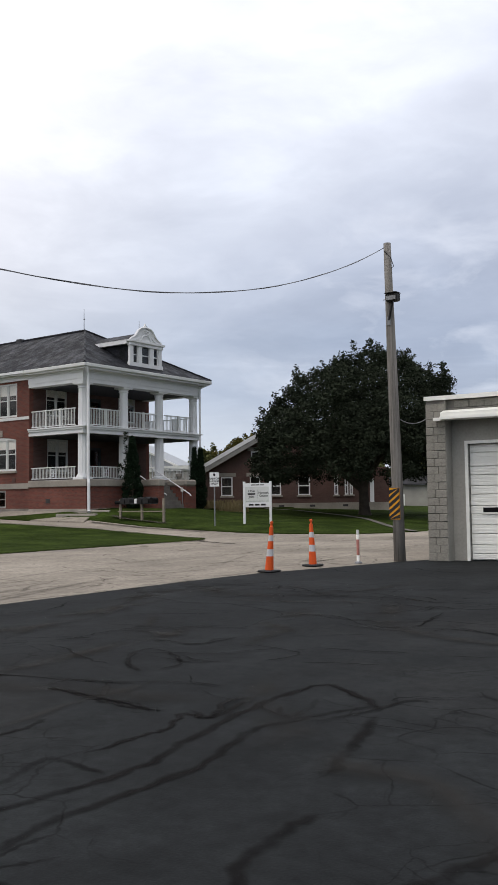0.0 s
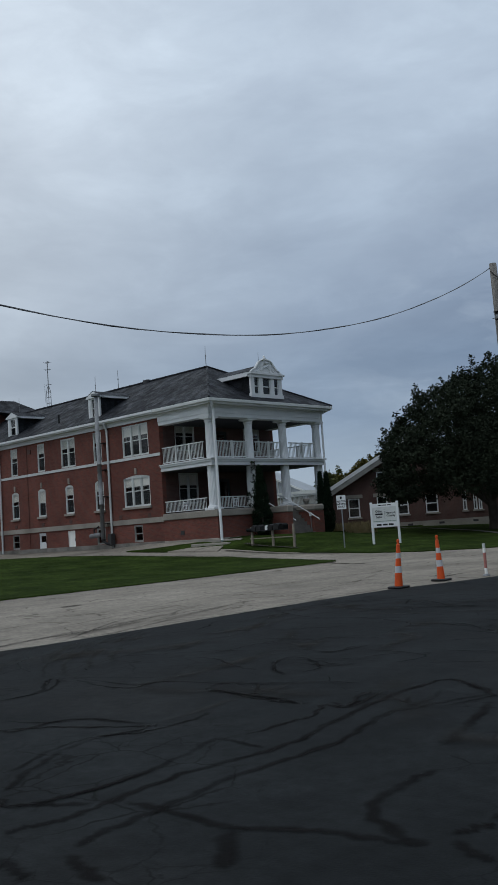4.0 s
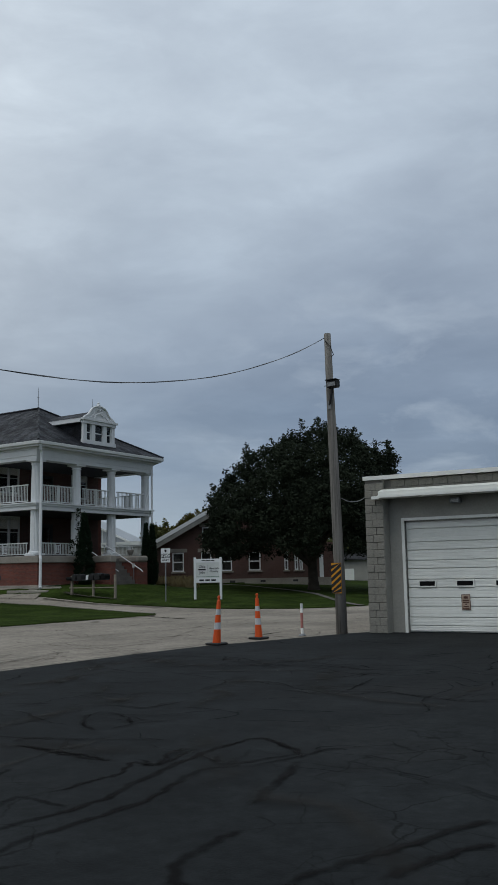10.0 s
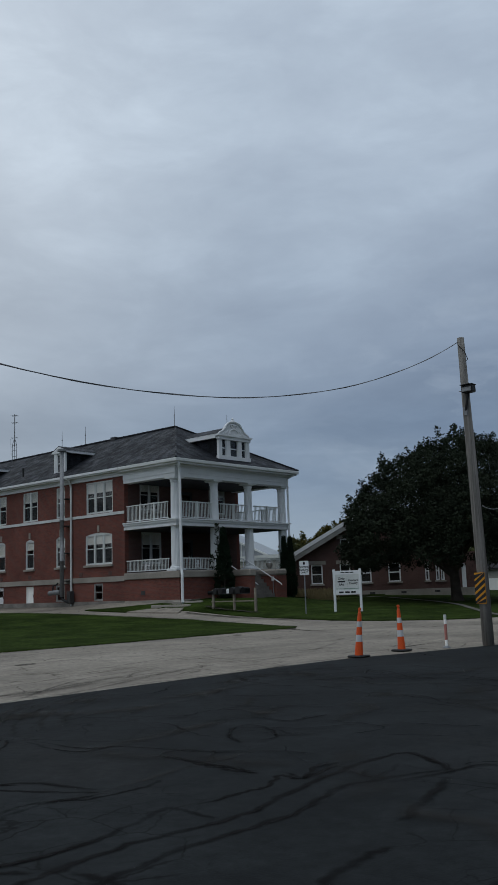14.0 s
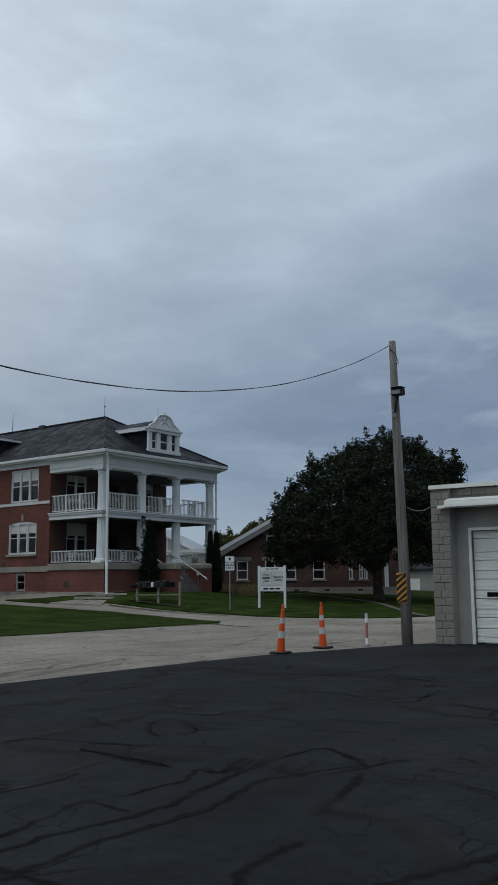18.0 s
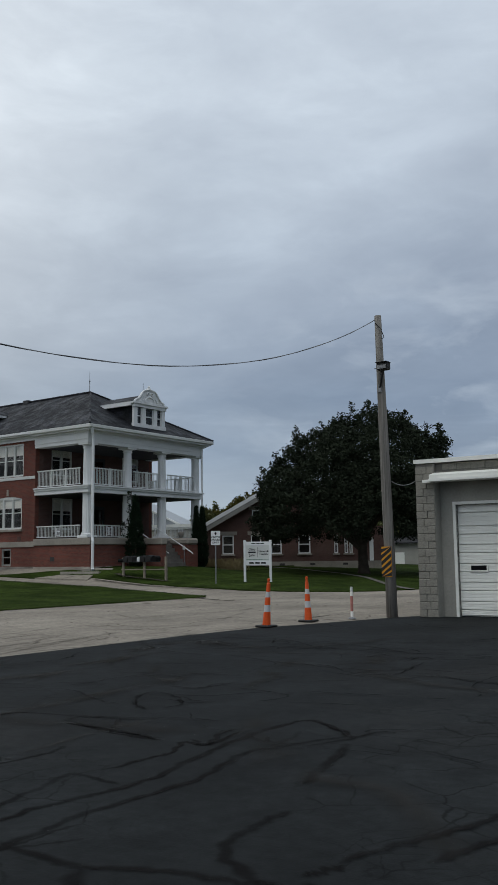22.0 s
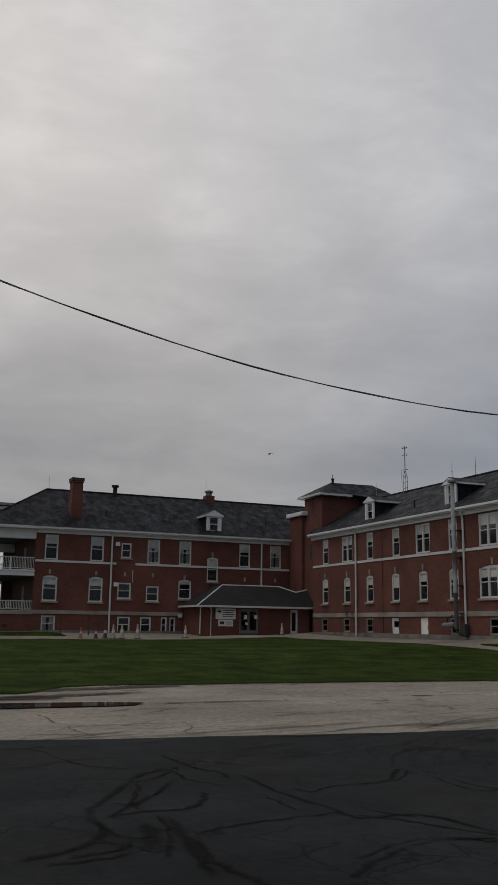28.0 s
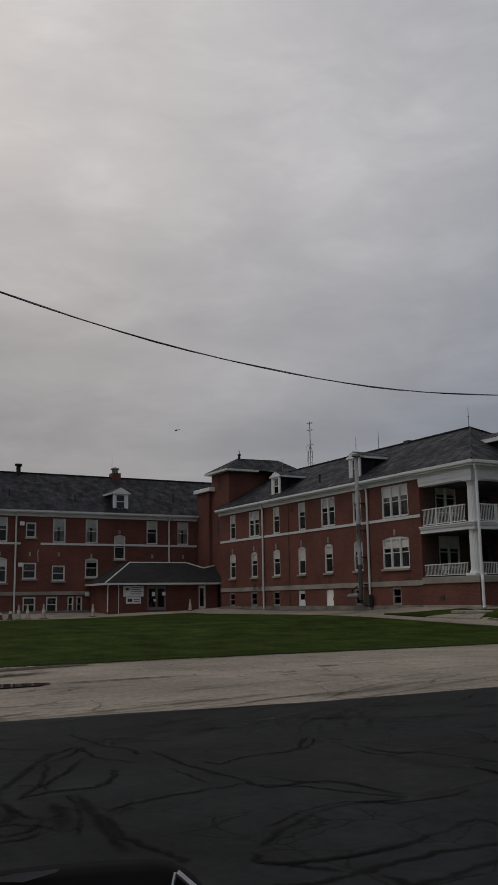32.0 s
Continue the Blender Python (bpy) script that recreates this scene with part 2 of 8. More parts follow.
def ground_surface(name, color, rough, var, scale, crack, crack_scale, width, streak, dust=None, mottle=0.0):
    """Paving: blotches, dust, fine grit, and broken hairline cracks."""
    m = material(name, color, rough, var=var, scale=scale, fine=60, bump=0.35, dist=0.006, spec=0.08)
    t = m.node_tree
    b = t.nodes["Principled BSDF"]
    tc = next(n for n in t.nodes if n.type == "TEX_COORD")
    old = b.inputs["Base Color"].links[0].from_socket

    def noise_node(sc, detail=5, src=None, rough_=0.55):
        n = t.nodes.new("ShaderNodeTexNoise")
        n.inputs["Scale"].default_value, n.inputs["Detail"].default_value, n.inputs["Roughness"].default_value = sc, detail, rough_
        t.links.new(src or tc.outputs["Object"], n.inputs["Vector"])
        return n

    def ranged(src, a, b_, c, d):
        n = t.nodes.new("ShaderNodeMapRange")
        for i, v in zip((1, 2, 3, 4), (a, b_, c, d)):
            n.inputs[i].default_value = v
        t.links.new(src, n.inputs[0])
        return n.outputs[0]

    def mixed(kind, fac, a, b_):
        n = t.nodes.new("ShaderNodeMix")
        n.data_type, n.blend_type = "RGBA", kind
        for s, v in ((n.inputs[0], fac), (n.inputs[6], a), (n.inputs[7], b_)):
            if hasattr(v, "links"):
                t.links.new(v, s)
            else:
                s.default_value = v
        return n.outputs[2]
    warp = noise_node(1.3, 4)
    add = t.nodes.new("ShaderNodeMix")
    add.data_type, add.blend_type = "RGBA", "LINEAR_LIGHT"
    add.inputs[0].default_value = 0.22
    t.links.new(tc.outputs["Object"], add.inputs[6])
    t.links.new(warp.outputs["Color"], add.inputs[7])
    vo = t.nodes.new("ShaderNodeTexVoronoi")
    vo.feature = "DISTANCE_TO_EDGE"
    vo.inputs["Scale"].default_value = crack_scale
    t.links.new(add.outputs[2], vo.inputs["Vector"])
    line = ranged(vo.outputs["Distance"], width * 0.3, width, 1.0, 0.0)
    mask = ranged(noise_node(0.45, 3).outputs[0], 0.5, 0.58, 0.0, 1.0)
    both = t.nodes.new("ShaderNodeMath")
    both.operation = "MULTIPLY"
    t.links.new(line, both.inputs[0])
    t.links.new(mask, both.inputs[1])
    mp = t.nodes.new("ShaderNodeMapping")
    mp.inputs["Scale"].default_value, mp.inputs["Rotation"].default_value = (1.0, 0.4, 1), (0, 0, radians(-20))
    t.links.new(tc.outputs["Object"], mp.inputs[0])
    st = ranged(noise_node(1.1, 6, mp.outputs[0], 0.6).outputs[0], 0.35, 0.68, 1 - streak, 1 + streak)
    col = mixed("MULTIPLY", 1.0, old, st)
    if dust:
        col = mixed("MIX", ranged(noise_node(0.3, 6).outputs[0], 0.52, 0.8, 0.0, 0.5), col, (*dust, 1))
    if mottle:
        col = mixed("MULTIPLY", 1.0, col, ranged(noise_node(2.6, 7, None, 0.68).outputs[0], 0.32, 0.68, 1 - mottle, 1 + mottle))
        v2 = t.nodes.new("ShaderNodeTexVoronoi")
        v2.feature = "DISTANCE_TO_EDGE"
        v2.inputs["Scale"].default_value = crack_scale * 1.9
        t.links.new(add.outputs[2], v2.inputs["Vector"])
        fine_line = t.nodes.new("ShaderNodeMath")
        fine_line.operation = "MULTIPLY"
        t.links.new(ranged(v2.outputs["Distance"], 0.004, 0.022, 0.75, 0.0), fine_line.inputs[0])
        t.links.new(ranged(noise_node(0.7, 4).outputs[0], 0.5, 0.6, 0.0, 1.0), fine_line.inputs[1])
        col = mixed("MULTIPLY", fine_line.outputs[0], col, (0.3, 0.28, 0.27, 1))
    grit = ranged(noise_node(9.0, 4).outputs[0], 0.3, 0.7, 0.8, 1.2)
    col = mixed("MULTIPLY", 1.0, col, grit)
    fac = t.nodes.new("ShaderNodeMath")
    fac.operation, fac.inputs[1].default_value = "MULTIPLY", crack + 0.4
    t.links.new(both.outputs[0], fac.inputs[0])
    col = mixed("MULTIPLY", fac.outputs[0], col, (0.25, 0.24, 0.23, 1))
    t.links.new(col, b.inputs["Base Color"])
    return m


def glass(name, tint=(1.0, 1.0, 1.0), rough=0.02):
    m = bpy.data.materials.new(name)
    m.use_nodes = True
    t = m.node_tree
    t.nodes.clear()
    o, mx, tr, gl, fr = [t.nodes.new("ShaderNode" + k) for k in ("OutputMaterial", "MixShader", "BsdfTransparent", "BsdfGlossy", "Fresnel")]
    tr.inputs[0].default_value = (*[0.92 * c for c in tint], 1)
    gl.inputs["Roughness"].default_value = rough
    fr.inputs[0].default_value = 1.75
    for a, z in ((fr.outputs[0], mx.inputs[0]), (tr.outputs[0], mx.inputs[1]), (gl.outputs[0], mx.inputs[2]), (mx.outputs[0], o.inputs[0])):
        t.links.new(a, z)
    return m


M_BRICK = courses("red_brick", (0.186, 0.063, 0.045), (0.130, 0.047, 0.036), (0.128, 0.080, 0.067), 0.215, 0.075, 0.008, stain=(0.7, 1.18))
# brick of the low house; on the porch walls it stands for shade
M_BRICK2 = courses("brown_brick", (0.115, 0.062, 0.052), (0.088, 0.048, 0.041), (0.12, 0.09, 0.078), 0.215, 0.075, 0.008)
M_SLATE = courses("slate", (0.0084, 0.0092, 0.0116), (0.0175, 0.0190, 0.0234), (0.004, 0.005, 0.007), 0.30, 0.16, 0.014, rough=0.6, bump=0.8, zscale=1.9, stain=(0.3, 2.2), big=1.4)


def weathered_slate(m):
    """Pale bloom and dark runs down the slope; some slates keep a sheen."""
    t = m.node_tree
    b = t.nodes["Principled BSDF"]
    tc = next(n for n in t.nodes if n.type == "TEX_COORD")
    mp, n1, n2 = t.nodes.new("ShaderNodeMapping"), t.nodes.new("ShaderNodeTexNoise"), t.nodes.new("ShaderNodeTexNoise")
    mp.inputs["Scale"].default_value, mp.inputs["Rotation"].default_value = (1.5, 1.5, 0.55), (0.25, 0.25, 0)
    n1.inputs["Scale"].default_value, n1.inputs["Detail"].default_value, n1.inputs["Roughness"].default_value = 1.0, 7, 0.68
    n2.inputs["Scale"].default_value, n2.inputs["Detail"].default_value = 0.4, 4
    r1, r2, rg = [t.nodes.new("ShaderNodeMapRange") for _ in range(3)]
    for r, q in ((r1, (0.34, 0.68, 0.55, 1.5)), (r2, (0.3, 0.7, 0.7, 1.3)), (rg, (0.4, 0.65, 0.8, 0.5))):
        for i, v in zip((1, 2, 3, 4), q):
            r.inputs[i].default_value = v
    m1, m2 = t.nodes.new("ShaderNodeMix"), t.nodes.new("ShaderNodeMix")
    for x in (m1, m2):
        x.data_type, x.blend_type = "RGBA", "MULTIPLY"
        x.inputs[0].default_value = 1.0
    old = b.inputs["Base Color"].links[0].from_socket
    for a, z in ((tc.outputs["Object"], mp.inputs[0]), (mp.outputs[0], n1.inputs["Vector"]), (tc.outputs["Object"], n2.inputs["Vector"]), (n1.outputs[0], r1.inputs[0]), (n2.outputs[0], r2.inputs[0]), (n1.outputs[0], rg.inputs[0]),
                 (old, m1.inputs[6]), (r1.outputs[0], m1.inputs[7]), (m1.outputs[2], m2.inputs[6]), (r2.outputs[0], m2.inputs[7]), (m2.outputs[2], b.inputs["Base Color"]), (rg.outputs[0], b.inputs["Roughness"])):
        t.links.new(a, z)
    b.inputs["Specular IOR Level"].default_value = 0.16


weathered_slate(M_SLATE)
M_SHINGLE = courses("shingle", (0.024, 0.024, 0.026), (0.036, 0.036, 0.038), (0.012, 0.012, 0.012), 0.3, 0.14, 0.012, rough=0.9, zscale=1.9)
M_STONE = material("limestone", (0.27, 0.245, 0.21), 0.9, var=0.28, scale=0.8, fine=14, bump=0.2)
M_WHITE = material("white_paint", (0.70, 0.71, 0.71), 0.55, var=0.06, scale=0.9, fine=9, bump=0.05)
M_TRIM = material("aged_white_trim", (0.58, 0.59, 0.57), 0.6, var=0.12, scale=0.7, fine=8, bump=0.05)
M_SHADE = material("window_blind", (0.88, 0.87, 0.82), 0.8, var=0.05, bump=0.03)
# dark colour standing in for unlit rooms and openings; one housing too
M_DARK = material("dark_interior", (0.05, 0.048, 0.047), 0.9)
M_OLDFRAME = material("weathered_grey_frame", (0.24, 0.235, 0.22), 0.8, var=0.25, scale=2, fine=12)
M_STAIN = material("stained_stone", (0.18, 0.167, 0.148), 0.95, var=0.45, scale=1.1, fine=11, bump=0.25)
M_PATH = material("stained_path_concrete", (0.12, 0.11, 0.098), 0.95, var=0.4, scale=1.1, fine=11, bump=0.25)
# dark grey of decks and fittings; in the porches it deepens the shade
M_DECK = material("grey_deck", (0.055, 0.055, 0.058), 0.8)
M_GLASS = glass("window_glass")


def veil_film(name, color, cover):
    """A half-clear grey sheet, added to lighten dark panes."""
    m = material(name, color, 0.8, var=0.1)
    t = m.node_tree
    o = next(n for n in t.nodes if n.type == "OUTPUT_MATERIAL")
    tr, mx = t.nodes.new("ShaderNodeBsdfTransparent"), t.nodes.new("ShaderNodeMixShader")
    mx.inputs[0].default_value = cover
    for a, z in ((tr.outputs[0], mx.inputs[1]), (t.nodes["Principled BSDF"].outputs[0], mx.inputs[2]), (mx.outputs[0], o.inputs[0])):
        t.links.new(a, z)
    return m


M_VEIL = veil_film("grey_pane_veil", (0.05, 0.053, 0.056), 0.4)
M_ASPHALT = ground_surface("sealed_asphalt", (0.0139, 0.0157, 0.0163), 0.85, 0.33, 0.4, crack=0.5, crack_scale=1.5, width=0.020, streak=0.2, dust=(0.031, 0.030, 0.028), mottle=0.25)


def worn_film(name, color, rough, cover, fray, patch, keep, spec=0.06):
    """A thin film on paving (tar, dirt, tyre marks) that frays at its edges and wears through in patches."""
    m = material(name, color, rough, var=0.35, scale=3, fine=50, bump=0.25, dist=0.004, spec=spec)
    t = m.node_tree
    b = t.nodes["Principled BSDF"]
    o = next(n for n in t.nodes if n.type == "OUTPUT_MATERIAL")
    tc = next(n for n in t.nodes if n.type == "TEX_COORD")
    sp, tr, mx = t.nodes.new("ShaderNodeSeparateXYZ"), t.nodes.new("ShaderNodeBsdfTransparent"), t.nodes.new("ShaderNodeMixShader")
    n1, n2 = t.nodes.new("ShaderNodeTexNoise"), t.nodes.new("ShaderNodeTexNoise")
    n1.inputs["Scale"].default_value, n1.inputs["Detail"].default_value = 7.0, 6
    n2.inputs["Scale"].default_value, n2.inputs["Detail"].default_value = patch, 5
    r1, r2 = t.nodes.new("ShaderNodeMapRange"), t.nodes.new("ShaderNodeMapRange")
    for i, v in zip((1, 2, 3, 4), (0.42, 0.42 + fray, 0.0, cover)):
        r1.inputs[i].default_value = v
    for i, v in zip((1, 2, 3, 4), (0.34, 0.58, keep, 1.0)):
        r2.inputs[i].default_value = v
    add, mul = t.nodes.new("ShaderNodeMath"), t.nodes.new("ShaderNodeMath")
    add.operation, add.inputs[1].default_value = "MULTIPLY_ADD", 0.5
    mul.operation = "MULTIPLY"
    for a, z in ((tc.outputs["UV"], sp.inputs[0]), (tc.outputs["Object"], n1.inputs["Vector"]), (tc.outputs["Object"], n2.inputs["Vector"]), (n1.outputs[0], add.inputs[0]),
                 (sp.outputs[0], add.inputs[2]), (add.outputs[0], r1.inputs[0]), (n2.outputs[0], r2.inputs[0]), (r1.outputs[0], mul.inputs[0]), (r2.outputs[0], mul.inputs[1]),
                 (mul.outputs[0], mx.inputs[0]), (tr.outputs[0], mx.inputs[1]), (b.outputs[0], mx.inputs[2]), (mx.outputs[0], o.inputs[0])):
        t.links.new(a, z)
    return m


M_TAR = worn_film("tar_seal", (0.0092, 0.0086, 0.0084), 0.9, 0.8, 0.6, 1.2, 0.3)
M_TAR_WORN = worn_film("worn_tar_seal", (0.0085, 0.0082, 0.0082), 0.9, 0.75, 0.5, 1.3, 0.0)
M_DUST = worn_film("grey_brown_dust", (0.034, 0.032, 0.029), 0.95, 0.5, 0.9, 1.1, 0.0)
M_SMEAR = worn_film("dark_tyre_smear", (0.058, 0.053, 0.047), 0.95, 0.4, 0.8, 0.6, 0.0)
M_DIRT = worn_film("gravelly_dirt", (0.062, 0.055, 0.045), 0.97, 0.9, 0.35, 2.5, 0.35)
M_CONC = ground_surface("pale_concrete_drive", (0.240, 0.213, 0.177), 0.92, 0.30, 0.22, crack=0.2, crack_scale=0.30, width=0.006, streak=0.12, dust=(0.12, 0.108, 0.09), mottle=0.12)
M_GRASS = material("mown_grass", (0.0185, 0.0315, 0.0066), 0.95, var=0.42, scale=0.7, fine=16, bump=0.8, dist=0.05, tint=(0.0250, 0.0380, 0.0080), spec=0.02)


def mown(m):
    t = m.node_tree
    b = t.nodes["Principled BSDF"]
    tc = next(n for n in t.nodes if n.type == "TEX_COORD")
    old = b.inputs["Base Color"].links[0].from_socket
    for sc, rot, lo, hi in (((0.75, 0.05, 1), 0.0, 0.9, 1.12), ((0.5, 0.5, 1), 0.6, 0.86, 1.18), ((5.0, 5.0, 1), 0.0, 0.75, 1.3)):
        mp, n, r, x = [t.nodes.new("ShaderNode" + k) for k in ("Mapping", "TexNoise", "MapRange", "Mix")]
        mp.inputs["Scale"].default_value, mp.inputs["Rotation"].default_value = sc, (0, 0, rot)
        n.inputs["Scale"].default_value, n.inputs["Detail"].default_value = 1.0, 5
        for i, v in zip((1, 2, 3, 4), (0.35, 0.65, lo, hi)):
            r.inputs[i].default_value = v
        x.data_type, x.blend_type = "RGBA", "MULTIPLY"
        x.inputs[0].default_value = 1.0
        for a, z in ((tc.outputs["Object"], mp.inputs[0]), (mp.outputs[0], n.inputs["Vector"]), (n.outputs[0], r.inputs[0]), (old, x.inputs[6]), (r.outputs[0], x.inputs[7])):
            t.links.new(a, z)
        old = x.outputs[2]
    t.links.new(old, b.inputs["Base Color"])


mown(M_GRASS)
M_FIELD = material("far_field", (0.045, 0.06, 0.022), 0.95, var=0.3, scale=0.05, fine=2, spec=0.03)
M_POLE = material("weathered_pole", (0.165, 0.155, 0.14), 0.9, var=0.55, scale=2.2, fine=25, bump=0.5, dist=0.01)
pt_ = M_POLE.node_tree
pm_ = pt_.nodes.new("ShaderNodeMapping")
pm_.inputs["Scale"].default_value = (16, 16, 0.5)
pt_.links.new(next(n for n in pt_.nodes if n.type == "TEX_COORD").outputs["Object"], pm_.inputs[0])
for n in [n for n in pt_.nodes if n.type == "TEX_NOISE"]:
    pt_.links.new(pm_.outputs[0], n.inputs["Vector"])
    n.inputs["Scale"].default_value = n.inputs["Scale"].default_value * 0.6
M_BLOCK = material("grey_block", (0.25, 0.238, 0.205), 0.95, var=0.42, scale=1.6, fine=28, bump=0.7, dist=0.012)
M_MORTAR = material("grey_mortar", (0.19, 0.18, 0.16), 0.95)
M_BLOCKWALL = material("painted_block_wall", (0.32, 0.31, 0.275), 0.9, var=0.18, scale=0.9, fine=20, bump=0.3)
M_METALW = material("white_steel", (0.80, 0.80, 0.74), 0.5, var=0.07, scale=0.6, fine=6, bump=0.03)
M_STEEL = material("galvanised_steel", (0.20, 0.205, 0.21), 0.55, 0.4, var=0.25, scale=3, fine=12, bump=0.05)
M_ORANGE = material("orange_plastic", (0.60, 0.085, 0.017), 0.5, var=0.1, scale=4)
M_REFLECT = material("grey_reflective_band", (0.46, 0.47, 0.48), 0.4, var=0.1, scale=6)
M_BLACK = material("black_rubber", (0.018, 0.018, 0.018), 0.6, var=0.2)
M_GLOSSBLACK = material("black_plastic", (0.006, 0.006, 0.0065), 0.45, var=0.2, scale=8, bump=0.02, spec=0.07)
M_CHROME = material("scuffed_chrome", (0.5, 0.5, 0.5), 0.35, 0.9, var=0.3, scale=20)
M_YELLOW = material("amber_sign_face", (0.56, 0.25, 0.015), 0.5, var=0.08)
M_BARK = material("bark", (0.055, 0.045, 0.036), 0.95, var=0.35, scale=3, fine=22, bump=0.8, dist=0.02)
M_LEAF = material("maple_leaves", (0.0175, 0.0235, 0.015), 0.85, var=0.3, scale=0.8, fine=5, bump=0.0, tint=(0.027, 0.034, 0.021), spec=0.06)
M_CYPRESS = material("arborvitae_foliage", (0.009, 0.019, 0.009), 0.85, var=0.4, scale=3, fine=9, spec=0.1)
M_FARTREE = material("far_foliage", (0.045, 0.065, 0.025), 0.9, var=0.4, scale=0.5, fine=2, tint=(0.085, 0.085, 0.028))
M_STRAW = material("dry_grass", (0.20, 0.16, 0.08), 0.95, var=0.3, scale=3)
M_WOOD = material("grey_wood_post", (0.22, 0.19, 0.15), 0.9, var=0.2, scale=4, fine=18)
M_PINK = material("sun_faded_red", (0.36, 0.15, 0.125), 0.6, var=0.3, scale=8)
M_TAN = material("bleached_tan_plate", (0.40, 0.31, 0.24), 0.6, var=0.15, scale=9)
M_INK = material("dark_print", (0.02, 0.02, 0.022), 0.6)
M_GREEN = material("green_print", (0.03, 0.13, 0.07), 0.6)


# ---- building blocks ----
def part(name, bm, mat, parent=None, label="", smooth=False):
    me = bpy.data.meshes.new(name)
    bm.normal_update()
    bm.to_mesh(me)
    bm.free()
    if smooth:
        for p in me.polygons:
            p.use_smooth = True
    for m in (mat if isinstance(mat, (list, tuple)) else [mat]):
        me.materials.append(m)
    ob = new(name, me)
    if parent:
        ob.parent = parent
    if label:
        tagged(ob, label)
    return ob


def thing(name, label, category, at=(0, 0, 0), rz=0, group="", kind=""):
    ob = new(name)
    ob.matrix_world = pose(*at, 0, 0, rz)
    return tagged(ob, label, category, group, kind)


def box(bm, x0, x1, y0, y1, z0, z1, bevel=0.0, mi=0):
    vs = [bm.verts.new(p) for p in ((x0, y0, z0), (x1, y0, z0), (x1, y1, z0), (x0, y1, z0), (x0, y0, z1), (x1, y0, z1), (x1, y1, z1), (x0, y1, z1))]
    fs = [bm.faces.new([vs[i] for i in q]) for q in ((3, 2, 1, 0), (4, 5, 6, 7), (0, 1, 5, 4), (1, 2, 6, 5), (2, 3, 7, 6), (3, 0, 4, 7))]
    for f in fs:
        f.material_index = mi
    if bevel:
        bmesh.ops.bevel(bm, geom=list({e for f in fs for e in f.edges}), offset=bevel, segments=1, affect="EDGES")
    return bm


def nb():
    return bmesh.new()


def bx(*a, **k):
    return box(nb(), *a, **k)


def lathe(bm, profile, x=0, y=0, n=20, caps=True, flute=0.0):
    """A turned form about an upright axis; profile: (radius, height) from below."""
    rings = []
    for r, z in profile:
        rings.append([bm.verts.new((x + (r - (flute if i % 2 else 0)) * math.cos(2 * math.pi * i / n), y + (r - (flute if i % 2 else 0)) * math.sin(2 * math.pi * i / n), z)) for i in range(n)])
    for a, b in zip(rings, rings[1:]):
        for i in range(n):
            bm.faces.new((a[i], a[(i + 1) % n], b[(i + 1) % n], b[i]))
    if caps:
        bm.faces.new(rings[0][::-1])
        bm.faces.new(rings[-1])
    return bm


def tube(bm, pts, radius, n=8):
    """A round bar along points; radius: one number or one a point."""
    pts = [Vector(p) for p in pts]
    rad = radius if isinstance(radius, (list, tuple)) else [radius] * len(pts)
    rings, a = [], None
    for i, p in enumerate(pts):
        d = (pts[min(i + 1, len(pts) - 1)] - pts[max(i - 1, 0)]).normalized()
        a = d.orthogonal().normalized() if a is None else (a - d * a.dot(d)).normalized()
        b = d.cross(a)
        rings.append([bm.verts.new(p + rad[i] * (a * math.cos(2 * math.pi * k / n) + b * math.sin(2 * math.pi * k / n))) for k in range(n)])
    for a, b in zip(rings, rings[1:]):
        for i in range(n):
            bm.faces.new((a[i], b[i], b[(i + 1) % n], a[(i + 1) % n]))
    bm.faces.new(rings[0])
    bm.faces.new(rings[-1][::-1])
    return bm


def poly(bm, pts, depth=None, mi=0):
    """A face, or with depth (a vector) a slab."""
    a = [bm.verts.new(p) for p in pts]
    f = bm.faces.new(a)
    f.material_index = mi
    if depth is not None:
        b = [bm.verts.new(Vector(p) + Vector(depth)) for p in pts]
        bm.faces.new(b[::-1]).material_index = mi
        for i in range(len(a)):
            bm.faces.new((a[i], b[i], b[(i + 1) % len(a)], a[(i + 1) % len(a)])).material_index = mi
    return bm


def smooth01(t):
    t = min(1.0, max(0.0, t))
    return t * t * (3 - 2 * t)


def rise(x, y):
    """Height of the ground: flat round the paved lot, climbing gently to the buildings."""
    low = 1 - smooth01((y - 22) / 10)
    return (0.72 - 0.16 * low) * smooth01((-26 - x) / 22) + smooth01((-20 - x) / 8) * (0.35 * smooth01((y - 32) / 8) + 0.08 * smooth01((y - 44) / 10)) + 0.2 * (1 - low) * smooth01((-60 - x) / 12) + 0.38 * low * smooth01((-69.5 - x) / 5.5) + 0.42 * smooth01((-31 - x) / 6) * smooth01((x + 50) / 8) * smooth01((y - 35) / 3) * (1 - smooth01((y - 43) / 7))


def sheet(bm, xs, ys, dz, inside=None, wob=0.0):
    """A grid of ground that follows rise()."""
    vs = [[bm.verts.new((x, y, rise(x, y) + dz + (wob * noise.noise((x * 0.7, y * 0.7, 3)) if wob else 0))) for y in ys] for x in xs]
    for i in range(len(xs) - 1):
        for j in range(len(ys) - 1):
            if inside is None or inside((xs[i] + xs[i + 1]) / 2, (ys[j] + ys[j + 1]) / 2):
                bm.faces.new((vs[i][j], vs[i + 1][j], vs[i + 1][j + 1], vs[i][j + 1]))
    return bm


def steps(a, b, n):
    return [a + (b - a) * i / n for i in range(n + 1)]


